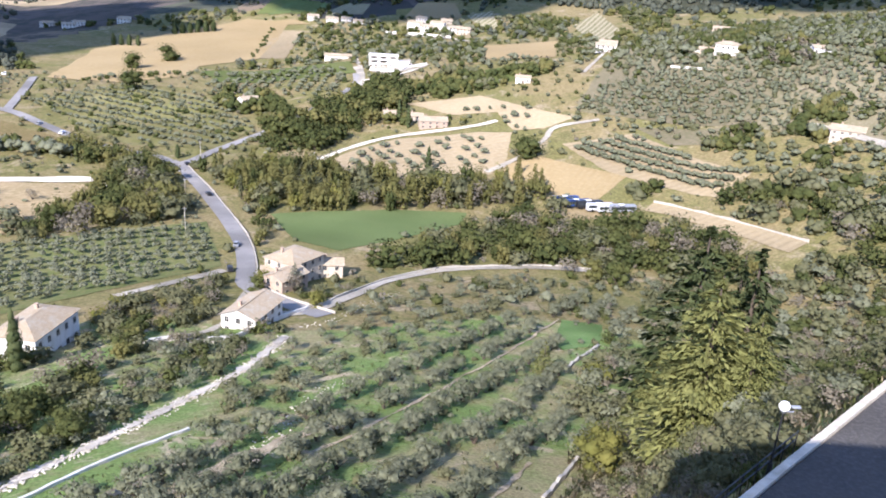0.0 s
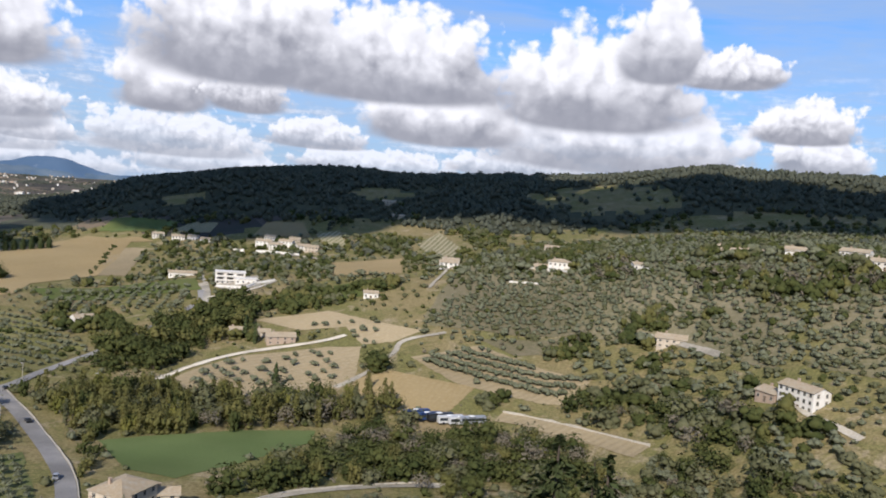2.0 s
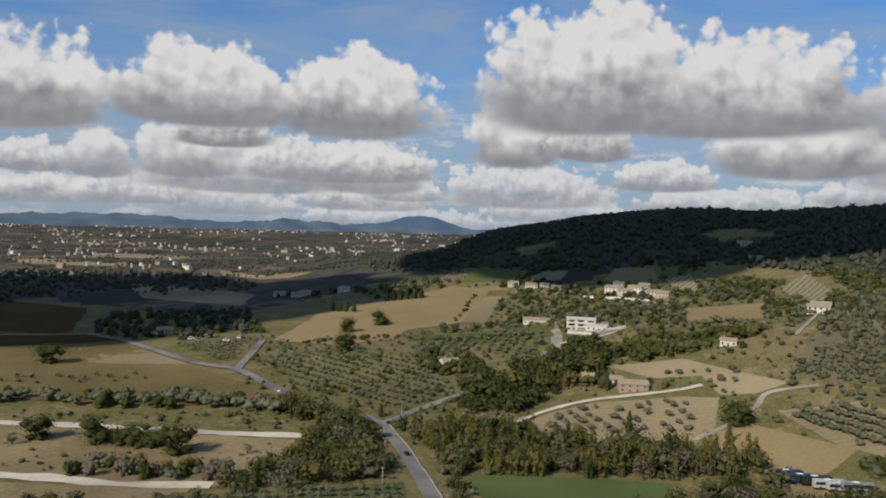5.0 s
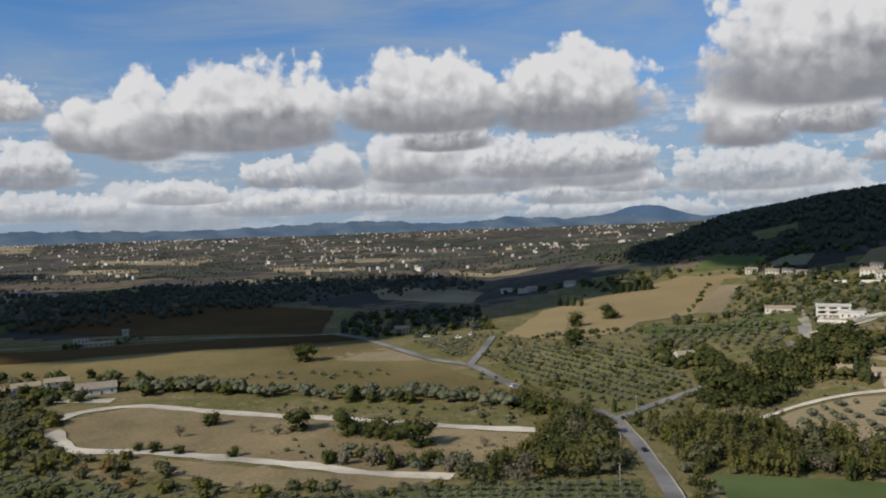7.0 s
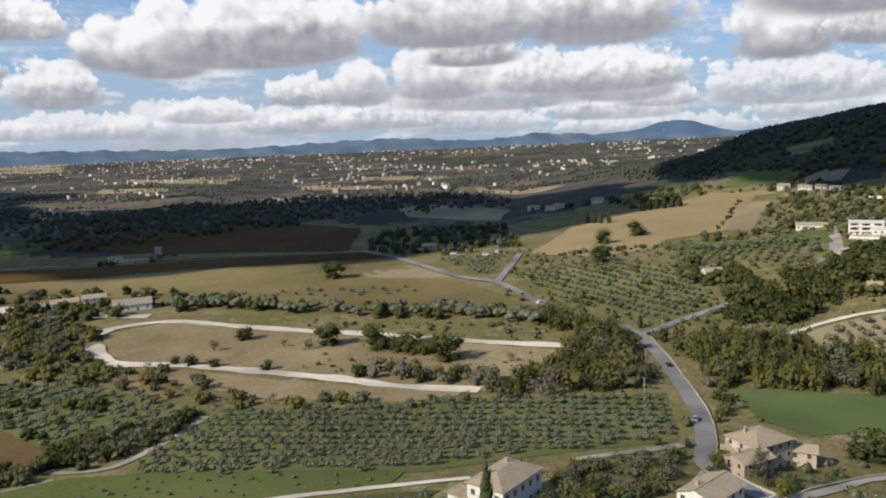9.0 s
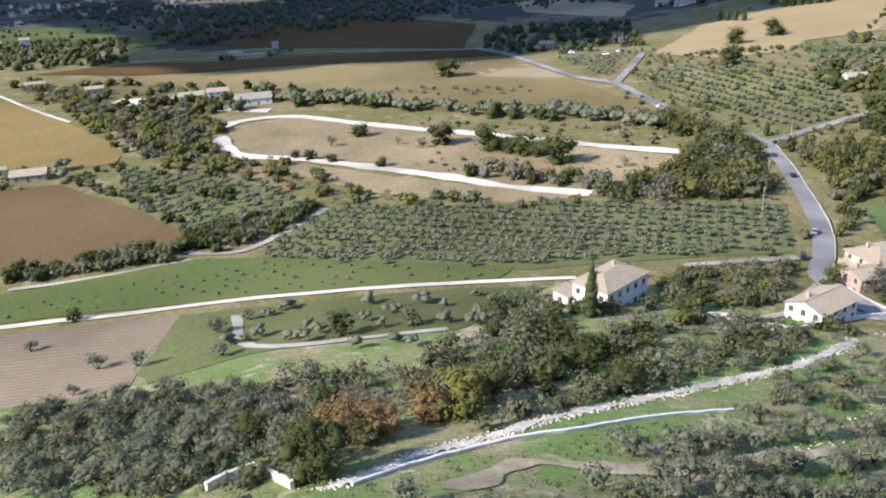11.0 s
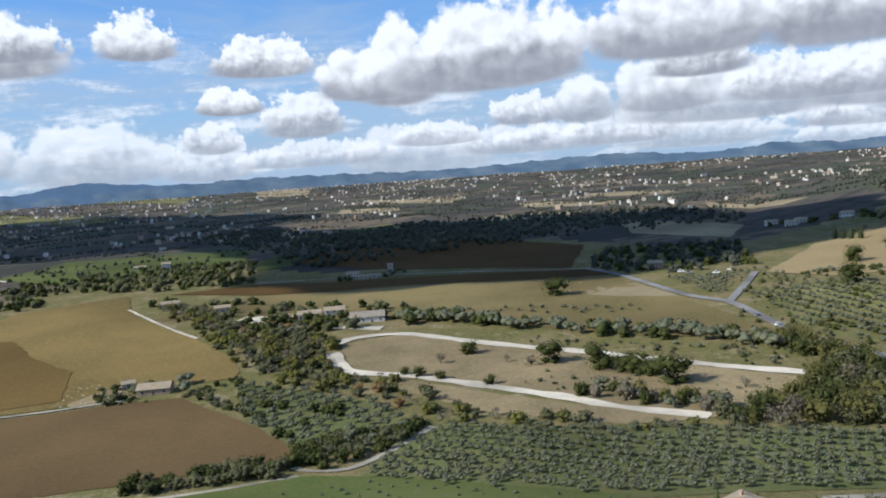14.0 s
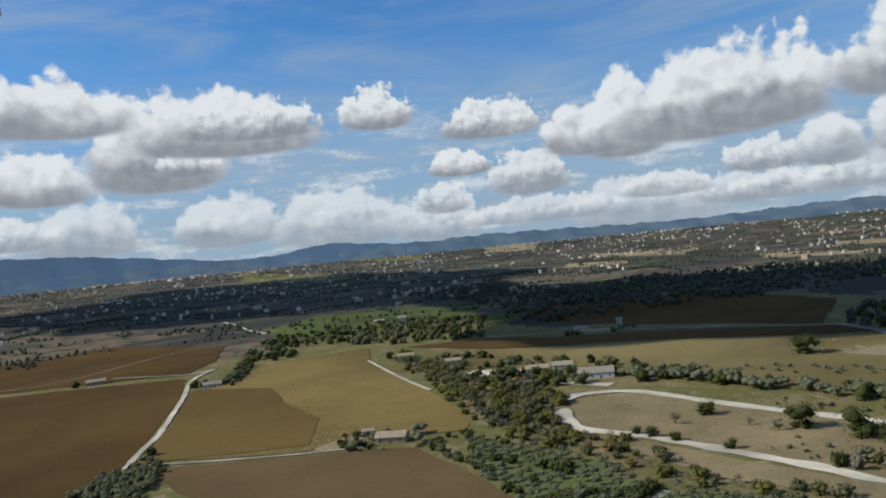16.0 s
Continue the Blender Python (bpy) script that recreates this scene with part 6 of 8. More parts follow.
plant("poplar", "poplar", 29.9, 320.3, 12.8258, 2, 260, 1.1)
plant("oak", "poplar", -61.8, 311.0, 10.3834, 3, 260, 1.1)
plant("poplar", "scrub", -70.2, 319.6, 10.072, 4, 260, 1.1)
plant("poplar", "poplar", 31.2, 319.7, 13.0333, 5, 260, 1.1)
plant("oak", "poplar", 14.3, 331.4, 10.5492, 6, 260, 1.1)
plant("poplar", "poplar", -9.1, 317.7, 13.2732, 7, 260, 1.1)
plant("poplar", "scrub", 25.4, 334.0, 12.0293, 8, 260, 1.1)
plant("oak", "poplar", -3.3, 323.3, 9.88895, 9, 260, 1.1)
plant("poplar", "poplar", -30.7, 328.2, 13.6729, 10, 260, 1.1)
plant("poplar", "poplar", 23.0, 324.9, 10.5012, 11, 260, 1.1)
plant("oak", "scrub", 28.9, 324.7, 13.4116, 12, 260, 1.1)
plant("poplar", "poplar", 20.7, 325.5, 11.0697, 13, 260, 1.1)
plant("poplar", "poplar", -13.2, 323.5, 9.8066, 14, 260, 1.1)
plant("oak", "poplar", -50.3, 307.1, 9.21619, 15, 260, 1.1)
plant("poplar", "scrub", -83.0, 304.0, 10.4022, 16, 260, 1.1)
plant("poplar", "poplar", -21.7, 321.2, 10.7142, 17, 260, 1.1)
plant("oak", "poplar", 41.4, 331.2, 11.064, 18, 260, 1.1)
plant("poplar", "poplar", -63.8, 308.2, 10.3815, 19, 260, 1.1)
plant("poplar", "scrub", -44.2, 310.1, 10.6033, 20, 260, 1.1)
plant("oak", "poplar", -17.8, 312.3, 9.5049, 21, 260, 1.1)
plant("poplar", "poplar", -83.5, 313.6, 12.8258, 22, 260, 1.1)
plant("poplar", "poplar", -11.2, 328.0, 10.6553, 23, 260, 1.1)
plant("oak", "scrub", -67.8, 311.5, 9.21406, 24, 260, 1.1)
plant("poplar", "poplar", 0.4, 315.6, 13.7737, 25, 260, 1.1)
plant("poplar", "poplar", 25.7, 341.5, 11, 1, 260, 1)
plant("poplar", "poplar", 32.0, 337.7, 12, 1, 260, 1)
plant("poplar", "poplar", 41.4, 339.3, 11, 1, 260, 1)
plant("poplar", "poplar", -34.9, 344.0, 10, 1, 260, 1)
plant("poplar", "poplar", -40.1, 346.1, 9, 1, 260, 1)
plant("oak", "oak", -80.9, 415.8, 13, 0, 420, 1.1)
plant("oak", "oak", -67.3, 425.8, 12, 0, 420, 1.1)
plant("oak", "oak", -93.6, 445.5, 11, 0, 420, 1.1)
plant("oak", "oak", -61.7, 451.4, 12, 0, 420, 1.1)
plant("oak", "oak", -67.7, 386.3, 13, 0, 420, 1.1)
plant("oak", "oak", -102.9, 428.4, 9, 0, 420, 1.1)
plant("oak", "oak", -53.9, 466.1, 10, 0, 420, 1.1)
plant("oak", "poplar", -139.8, 312.8, 10, 0, 420, 1.05)
plant("oak", "oak", -138.0, 333.5, 11, 0, 420, 1.05)
plant("oak", "oak", -120.6, 310.7, 12, 0, 420, 1.05)
plant("oak", "oak", -124.1, 283.6, 10, 0, 420, 1.05)
plant("oak", "poplar", -112.8, 279.2, 11, 0, 420, 1.05)
plant("oak", "poplar", -106.7, 290.5, 13, 0, 420, 1.05)
plant("oak", "poplar", -131.3, 264.1, 9, 0, 420, 1.05)
plant("oak", "poplar", -119.3, 260.2, 10, 0, 420, 1.05)
plant("oak", "oak", -134.0, 247.9, 8, 0, 420, 1.05)


# ---- groves, woods and scrub ----
def grove(group, G, kinds, size, seed, n):
    """Plants near the camera, each a thing of its own."""
    rng = np.random.default_rng(seed)
    share = np.array([s for k, l, s in kinds], float)
    for i, (x, y) in enumerate(G):
        kind, leaf, _ = kinds[rng.choice(len(kinds), p=share / share.sum())]
        plant(kind, leaf, float(x), float(y), float(rng.uniform(*size)), int(rng.integers(0, 5)), n, 1.0, group)


grove("olives of the terraced slope", clear_of(scatter_points([(-40, 69), (-23, 91), (-8, 135), (39, 220), (55, 199), (35, 150), (21, 108), (11, 76), (7, 55), (-18, 46)], 3.9, 0.16, 66, 8.2, 3, 0.92), 1), [('olive', 'olive', 1.0)], (2.9, 4.3), 3, 760)
grove("olives along the path", clear_of(scatter_points([(-38, 105), (-24, 174), (3, 212), (40, 234), (-8, 139), (-24, 97)], 5.4, 0.45, 0, None, 4, 0.8), 1), [('olive', 'olive', 0.7), ('shrub', 'scrub', 0.3)], (2.0, 3.4), 4, 320)
grove("olives below the wall", clear_of(scatter_points([(-48, 40), (-45, 60), (-32, 88), (-29, 112), (-25, 109), (-19, 75)], 6.5, 0.45, 0, None, 5, 0.5), 1), [('olive', 'olive', 1.0)], (2.4, 3.4), 5, 640)
grove("olives of the lower slope", clear_of(scatter_points([(-130, 33), (-121, 46), (-99, 59), (-78, 53), (-58, 37), (-66, 33), (-89, 20)], 4.4, 0.45, 0, None, 6, 0.95), 1), [('olive', 'olive', 0.8), ('shrub', 'scrub', 0.2)], (2.8, 4.2), 6, 600)
thicket("olive_grove", clear_of(scatter_points([(-196, 128), (-222, 174), (-164, 215), (-87, 266), (-69, 224), (-120, 159), (-149, 144), (-188, 128)], 3.7, 0.2, 25, 6.0, 7, 0.97), 1), [('olive', 'olive', 1.0)], (2.5, 3.5), 74, "dense grey-green olive grove in rows", 7, "trees")
thicket("olive_grove", clear_of(scatter_points([(-353, 160), (-273, 182), (-226, 173), (-213, 147), (-225, 125), (-289, 135)], 8.0, 0.2, 20, None, 8, 0.95), 1), [('olive', 'olive', 0.7), ('shrub', 'oak', 0.3)], (3.9, 5.2), 90, "olive grove in loose rows", 8, "trees")
thicket("olive_grove", clear_of(scatter_points([(-249, 461), (-221, 529), (-150, 495), (-109, 428), (-115, 383), (-157, 378), (-188, 400)], 5.2, 0.07, -29, 9.6, 9, 0.97), 1), [('olive', 'olive', 0.85), ('shrub', 'oak', 0.15)], (2.7, 3.5), 56, "olive grove in even rows", 9, "trees")
thicket("olive_grove", clear_of(scatter_points([(-339, 506), (-299, 530), (-263, 456), (-273, 449)], 7, 0.15, 0, None, 10, 1), 1), [('olive', 'olive', 1.0)], (3.2, 4.2), 30, "small olive grove by the road", 10, "trees")
thicket("olive_grove", clear_of(scatter_points([(-174, 545), (-110, 602), (-72, 532), (-77, 485), (-127, 524), (-153, 503)], 8, 0.15, 0, None, 11, 1), 1), [('olive', 'olive', 1.0)], (3, 4), 30, "young olive rows on a slope", 11, "trees")
thicket("olive_hillside", clear_of(scatter_points([(72, 445), (107, 474), (143, 475), (173, 458), (220, 413), (260, 340), (507, 507), (209, 200), (192, 237), (176, 269), (170, 310), (140, 377), (67, 432)], 4.0, 0.45, 0, None, 12, 1), 1), [('olive', 'olive', 0.8), ('shrub', 'scrub', 0.15), ('oak', 'oak', 0.05)], (1.8, 4.2), 16, "hillside covered with scattered olive trees", 12, "trees")
thicket("olive_rows", clear_of(scatter_points([(59, 389), (91, 389), (127, 328), (110, 322), (74, 360)], 2.3, 0.1, -49, 6.2, 13, 1), 1), [('olive', 'olive', 1.0)], (3.2, 4.2), 40, "olive rows on a bare slope", 13, "trees")
thicket("olive_slope", clear_of(scatter_points([(141, 315), (158, 245), (167, 201), (154, 181), (141, 199), (144, 255), (137, 290)], 5.6, 0.45, 0, None, 14, 1), 1), [('olive', 'olive', 0.7), ('shrub', 'scrub', 0.2), ('oak', 'oak', 0.1)], (3.4, 5.0), 60, "grey-green olives and scrub on the slope", 14, "trees")
thicket("olive_slope", clear_of(scatter_points([(136, 365), (167, 303), (164, 251), (147, 283), (122, 336)], 6, 0.45, 0, None, 15, 1), 1), [('olive', 'olive', 0.8), ('shrub', 'scrub', 0.2)], (3.2, 4.6), 40, "olives on the rising slope", 15, "trees")
thicket("young_olives", clear_of(scatter_points([(-59, 357), (-44, 385), (-28, 400), (24, 406), (26, 372), (18, 365), (-9, 364), (-30, 358)], 8, 0.15, 30, None, 16, 0.6), 1), [('olive', 'olive', 1.0)], (3.0, 4.6), 60, "young olives on a bare field", 16, "trees")
thicket("young_olives", clear_of(scatter_points([(-0, 451), (19, 457), (54, 417), (33, 415)], 7, 0.2, 0, None, 17, 0.5), 1), [('olive', 'olive', 1.0)], (2.8, 4.2), 60, "young olives on pale soil", 17, "trees")
thicket("young_olives", clear_of(scatter_points([(-408, 344), (-278, 427), (-287, 388), (-392, 335)], 10, 0.3, 0, None, 18, 0.6), 1), [('olive', 'olive', 1.0)], (2.6, 3.9), 30, "young trees in a dry field", 18, "trees")
thicket("meadow_olives", clear_of(scatter_points([(-222, 63), (-188, 128), (-120, 154), (-120, 144), (-166, 99), (-211, 59)], 5.5, 0.15, 0, None, 19, 0.75), 1), [('olive', 'olive', 1.0)], (0.7, 1.3), 40, "small young olives in a green meadow", 19, "trees")
thicket("orchard_trees", clear_of(scatter_points([(-128, 69), (-153, 95), (-116, 130), (-101, 147), (-84, 95), (-105, 72)], 7.5, 0.4, 0, None, 20, 0.5), 1), [('olive', 'olive', 1.0)], (2.4, 3.8), 60, "loose orchard trees on green grass", 20, "trees")
thicket("olive_hillside", clear_of(scatter_points([(85, 485), (135, 607), (202, 681), (285, 682), (355, 671), (494, 624), (610, 615), (502, 502), (258, 337), (219, 410), (172, 455), (142, 473), (107, 472)], 5.4, 0.45, 0, None, 90, 0.8), 1), [('olive', 'olive', 0.6), ('oak', 'oak', 0.25), ('shrub', 'scrub', 0.15)], (2.4, 6.0), 16, "upper hillside of olives and oaks", 90, "trees")
thicket("olive_hillside", clear_of(scatter_points([(36, 444), (67, 430), (139, 375), (170, 308), (157, 336), (136, 365), (92, 393), (65, 414)], 6.5, 0.45, 0, None, 91, 0.8), 1), [('olive', 'olive', 0.7), ('shrub', 'scrub', 0.3)], (2.6, 4.2), 30, "olives below the hillside houses", 91, "trees")
thicket("hill_groves", clear_of(scatter_points([(-125, 584), (-125, 692), (-86, 715), (-38, 730), (23, 690), (41, 522), (11, 517), (-27, 539), (-61, 515), (-92, 515)], 8.5, 0.45, 0, None, 92, 0.55), 1), [('olive', 'olive', 0.5), ('oak', 'oak', 0.4), ('shrub', 'scrub', 0.1)], (3, 6.5), 24, "trees and groves on the lower hill", 92, "trees")
thicket("rough_ground", clear_of(scatter_points([(-274, 279), (-168, 285), (-133, 335), (-141, 303), (-159, 264), (-225, 229)], 6, 0.45, 0, None, 93, 0.25), 1), [('shrub', 'scrub', 0.5), ('olive', 'olive', 0.3), ('bare', 'bare', 0.2)], (1.2, 2.8), 40, "low bushes in the trodden ground", 93, "trees")
thicket("rough_ground", clear_of(scatter_points([(-309, 313), (-166, 358), (-150, 335), (-187, 328), (-298, 303)], 5.5, 0.45, 0, None, 94, 0.5), 1), [('shrub', 'scrub', 0.5), ('olive', 'olive', 0.3), ('bare', 'bare', 0.2)], (1.2, 3.0), 40, "low bushes beside the track", 94, "trees")
thicket("roadside_trees", clear_of(scatter_points([(-144, 238), (-141, 303), (-143, 329), (-124, 338), (-93, 283), (-99, 261), (-136, 231)], 7, 0.45, 0, None, 21, 1), 1), [('oak', 'oak', 0.2), ('oak', 'poplar', 0.15), ('tall', 'oak', 0.1), ('tall', 'poplar', 0.25), ('shrub', 'scrub', 0.2), ('bare', 'bare', 0.1)], (5, 12), 260, "belt of leafy trees beside the road", 21, "trees")
thicket("roadside_trees", clear_of(scatter_points([(-127, 338), (-141, 354), (-160, 361), (-186, 377), (-192, 366), (-165, 345), (-138, 328)], 5.5, 0.45, 0, None, 170, 1), 1), [("oak", "oak", 0.25), ("oak", "poplar", 0.35), ("tall", "poplar", 0.4)], (6, 11), 160, "leafy trees hiding a country road", 170)
thicket("stream_trees", clear_of(scatter_points([(-114, 344), (-71, 353), (-24, 346), (23, 349), (43, 332), (12, 317), (-43, 300), (-70, 290), (-83, 308)], 6.5, 0.45, 0, None, 22, 1), 1), [('tall', 'autumn', 0.03), ('tall', 'yellow', 0.22), ('tall', 'oak', 0.3), ('tall', 'poplar', 0.3), ('poplar', 'poplar', 0.3), ('bare', 'bare', 0.12), ('shrub', 'scrub', 0.08)], (7, 15), 300, "mixed autumn trees along the stream", 22, "trees")
thicket("dark_trees", clear_of(scatter_points([(-94, 381), (-104, 450), (-72, 472), (-41, 504), (-25, 488), (-32, 447), (-48, 416), (-66, 381)], 8.5, 0.45, 0, None, 23, 1), 1), [('oak', 'oak', 0.8), ('oak', 'poplar', 0.2)], (6, 15), 150, "dark leafy trees round a house", 23, "trees")
thicket("dark_trees", clear_of(scatter_points([(-22, 481), (5, 504), (12, 473), (-7, 467)], 8, 0.45, 0, None, 24, 1), 1), [('oak', 'oak', 0.6), ('oak', 'poplar', 0.4)], (6, 12), 60, "yellow-green trees in a hollow", 24, "trees")
thicket("valley_trees", clear_of(scatter_points([(-24, 236), (-2, 262), (18, 300), (41, 324), (68, 308), (85, 296), (101, 276), (112, 254), (108, 236), (78, 241), (71, 252), (40, 238), (13, 246), (-23, 227)], 6.5, 0.45, 0, None, 25, 1), 1), [('oak', 'oak', 0.5), ('tall', 'poplar', 0.25), ('shrub', 'scrub', 0.15), ('bare', 'bare', 0.1)], (4, 12), 260, "leafy valley trees turning in autumn", 25, "trees")
thicket("valley_trees", clear_of(scatter_points([(111, 320), (136, 304), (156, 273), (158, 234), (137, 191), (123, 222), (120, 257), (143, 248), (129, 273), (111, 298)], 8, 0.45, 0, None, 26, 1), 1), [('oak', 'oak', 0.6), ('shrub', 'scrub', 0.25), ('bare', 'bare', 0.15)], (4, 10.5), 170, "dark leafy trees on the valley side", 26, "trees")
thicket("valley_scrub", clear_of(scatter_points([(99, 232), (126, 252), (132, 195), (33, 47), (107, 186), (83, 171)], 5.5, 0.45, 0, None, 27, 1), 1), [('shrub', 'scrub', 0.5), ('olive', 'olive', 0.2), ('shrub', 'oak', 0.15), ('bare', 'bare', 0.15)], (3, 6), 90, "scrub and bare bushes on the slope", 27, "trees")
thicket("creek_trees", clear_of(scatter_points([(-648, 230), (-596, 255), (-456, 213), (-433, 229), (-466, 275), (-399, 253), (-326, 201), (-293, 192), (-298, 172), (-358, 171), (-500, 204)], 8, 0.45, 0, None, 28, 0.85), 1), [('shrub', 'scrub', 0.3), ('bare', 'bare', 0.25), ('oak', 'poplar', 0.3), ('shrub', 'yellow', 0.15)], (3.0, 7.5), 90, "scrub and bare trees along a creek", 28, "trees")
thicket("creek_trees", clear_of(scatter_points([(-392, 240), (-318, 208), (-291, 217), (-226, 201), (-174, 215), (-144, 238), (-135, 230), (-185, 196), (-227, 178), (-271, 178), (-329, 184), (-405, 189), (-508, 219), (-460, 251)], 7.5, 0.45, 0, None, 29, 0.8), 1), [('shrub', 'scrub', 0.35), ('bare', 'bare', 0.25), ('shrub', 'autumn', 0.06), ('oak', 'poplar', 0.22), ('shrub', 'yellow', 0.12)], (2.5, 6), 80, "brown bushes along the grove edge", 29, "trees")
thicket("hedge", clear_of(scatter_points([(-363, 166), (-352, 134), (-290, 136), (-236, 134), (-228, 120), (-224, 128), (-289, 142), (-346, 142), (-355, 168)], 4.5, 0.45, 0, None, 171, 0.8), 1), [("shrub", "oak", 0.4), ("shrub", "scrub", 0.6)], (1.8, 4.0), 80, "scrub between a ploughed field and a grove", 171)
thicket("hedge", clear_of(scatter_points([(-254, 75), (-227, 117), (-236, 128), (-230, 180), (-218, 170), (-208, 143), (-212, 120), (-215, 112), (-241, 70)], 5, 0.45, 0, None, 30, 1), 1), [('shrub', 'oak', 0.5), ('shrub', 'scrub', 0.5)], (3, 5.5), 120, "thick dark hedge beside the ploughed field", 30, "trees")
thicket("tree_row", clear_of(scatter_points([(-393, 288), (-351, 315), (-274, 333), (-223, 345), (-170, 349), (-178, 364), (-236, 361), (-285, 347), (-367, 330), (-410, 310)], 8, 0.45, 0, None, 31, 1), 1), [('oak', 'oak', 0.4), ('olive', 'olive', 0.6)], (6.5, 9.5), 60, "row of round trees beside the track", 31, "trees")
thicket("tree_row", clear_of(scatter_points([(-216, 237), (-205, 253), (-165, 258), (-145, 263), (-145, 247), (-181, 238)], 6.5, 0.45, 0, None, 32, 0.85), 1), [('oak', 'poplar', 0.3), ('tall', 'bare', 0.2), ('tall', 'oak', 0.25), ('olive', 'olive', 0.25)], (5.5, 8.5), 80, "row of small trees in the trodden ground", 32, "trees")
thicket("shrub_belt", clear_of(scatter_points([(-86, 93), (-87, 115), (-86, 135), (-78, 159), (-76, 187), (-62, 210), (-54, 182), (-55, 164), (-61, 152), (-56, 124), (-56, 97), (-60, 80), (-59, 66), (-58, 57), (-69, 64)], 4.6, 0.45, 0, None, 33, 1), 1), [('shrub', 'scrub', 0.45), ('oak', 'poplar', 0.15), ('shrub', 'oak', 0.2), ('bare', 'bare', 0.2)], (2.5, 5.5), 210, "thick belt of scrub and bare bushes", 33, "trees")
thicket("shrub_belt", clear_of(scatter_points([(-104, 130), (-98, 153), (-85, 133), (-82, 108), (-93, 110)], 5, 0.45, 0, None, 34, 1), 1), [('shrub', 'scrub', 0.5), ('oak', 'oak', 0.3), ('olive', 'olive', 0.2)], (2.5, 5), 170, "bushes beside the farmhouse", 34, "trees")
thicket("shrub_belt", clear_of(scatter_points([(-100, 60), (-88, 71), (-75, 79), (-60, 56), (-56, 41), (-59, 37), (-76, 49)], 5, 0.45, 0, None, 35, 0.8), 1), [('bare', 'bare', 0.45), ('shrub', 'scrub', 0.35), ('olive', 'olive', 0.2)], (2.5, 5), 190, "bare and grey-green bushes on the slope", 35, "trees")
thicket("farm_trees", clear_of(scatter_points([(-629, 274), (-437, 331), (-408, 299), (-406, 257), (-405, 230), (-474, 220), (-611, 220)], 9, 0.45, 0, None, 36, 0.32), 1), [('oak', 'oak', 0.6), ('shrub', 'scrub', 0.4)], (5, 9), 50, "trees round the farm sheds", 36, "trees")
thicket("house_trees", clear_of(scatter_points([(-167, 512), (-120, 513), (-99, 466), (-73, 470), (-38, 542), (-31, 450), (-73, 438), (-92, 397), (-109, 444), (-146, 481)], 9, 0.45, 0, None, 37, 0.8), 1), [('oak', 'oak', 0.7), ('oak', 'poplar', 0.3)], (6, 11), 50, "leafy trees round the white cottage", 37, "trees")
thicket("slope_scrub", clear_of(scatter_points([(23, 115), (35, 150), (78, 177), (119, 191), (31, 44), (76, 149), (29, 66), (30, 96), (18, 78)], 3.6, 0.45, 0, None, 38, 1), 1), [('shrub', 'scrub', 0.5), ('olive', 'olive', 0.3), ('bare', 'bare', 0.2)], (2.0, 4.5), 130, "grey-green bushes below the town road", 38, "trees")
thicket("slope_bushes", clear_of(scatter_points([(-52, 60), (-51, 68), (-46, 88), (-36, 130), (-34, 157), (-44, 162), (-58, 146), (-55, 121), (-54, 93), (-56, 74)], 3.3, 0.45, 0, None, 70, 0.95), 1), [('shrub', 'scrub', 0.4), ('olive', 'olive', 0.35), ('shrub', 'oak', 0.1), ('bare', 'bare', 0.15)], (1.4, 3.8), 150, "low bushes on the grassy slope", 70, "trees")
thicket("slope_bushes", clear_of(scatter_points([(-29, 173), (-20, 186), (-3, 219), (33, 240), (68, 239), (60, 214), (39, 226), (3, 209), (-19, 175)], 4.2, 0.45, 0, None, 71, 0.75), 1), [('shrub', 'scrub', 0.4), ('olive', 'olive', 0.4), ('shrub', 'oak', 0.2)], (1.4, 3.2), 170, "low bushes along the village road", 71, "trees")
thicket("slope_bushes", clear_of(scatter_points([(29, 201), (55, 199), (73, 246), (94, 233), (83, 171), (74, 167), (37, 151), (37, 191)], 4, 0.45, 0, None, 72, 0.6), 1), [('shrub', 'scrub', 0.5), ('olive', 'olive', 0.3), ('oak', 'oak', 0.2)], (2, 4.5), 170, "bushes round a garden lawn", 72, "trees")
thicket("near_scrub", clear_of(scatter_points([(15, 72), (20, 94), (29, 103), (32, 68), (33, 59), (122, 188), (32, 47), (30, 47), (25, 45), (21, 42), (17, 37)], 3, 0.45, 0, None, 73, 0.7), 1), [('shrub', 'scrub', 0.55), ('olive', 'olive', 0.2), ('bare', 'bare', 0.25)], (1.0, 2.6), 240, "grey-green bushes on the bank below the road", 73, "trees")
thicket("near_scrub", clear_of(scatter_points([(121, 225), (140, 211), (158, 194), (157, 176), (149, 182), (136, 190), (121, 183), (106, 178)], 4, 0.45, 0, None, 74, 1), 1), [('shrub', 'scrub', 0.5), ('shrub', 'oak', 0.15), ('olive', 'olive', 0.2), ('bare', 'bare', 0.15)], (1.6, 3.6), 190, "scrub beyond the road terrace", 74, "trees")
thicket("slope_thicket", clear_of(scatter_points([(-130, 30), (-120, 46), (-98, 58), (-81, 57), (-71, 57), (-63, 47), (-56, 37), (-66, 32), (-92, 19)], 2.5, 0.45, 0, None, 78, 0.85), 1), [('shrub', 'scrub', 0.35), ('olive', 'olive', 0.5), ('bare', 'bare', 0.15)], (1.4, 2.9), 150, "dense low grey-green thicket on the slope", 78, "trees")
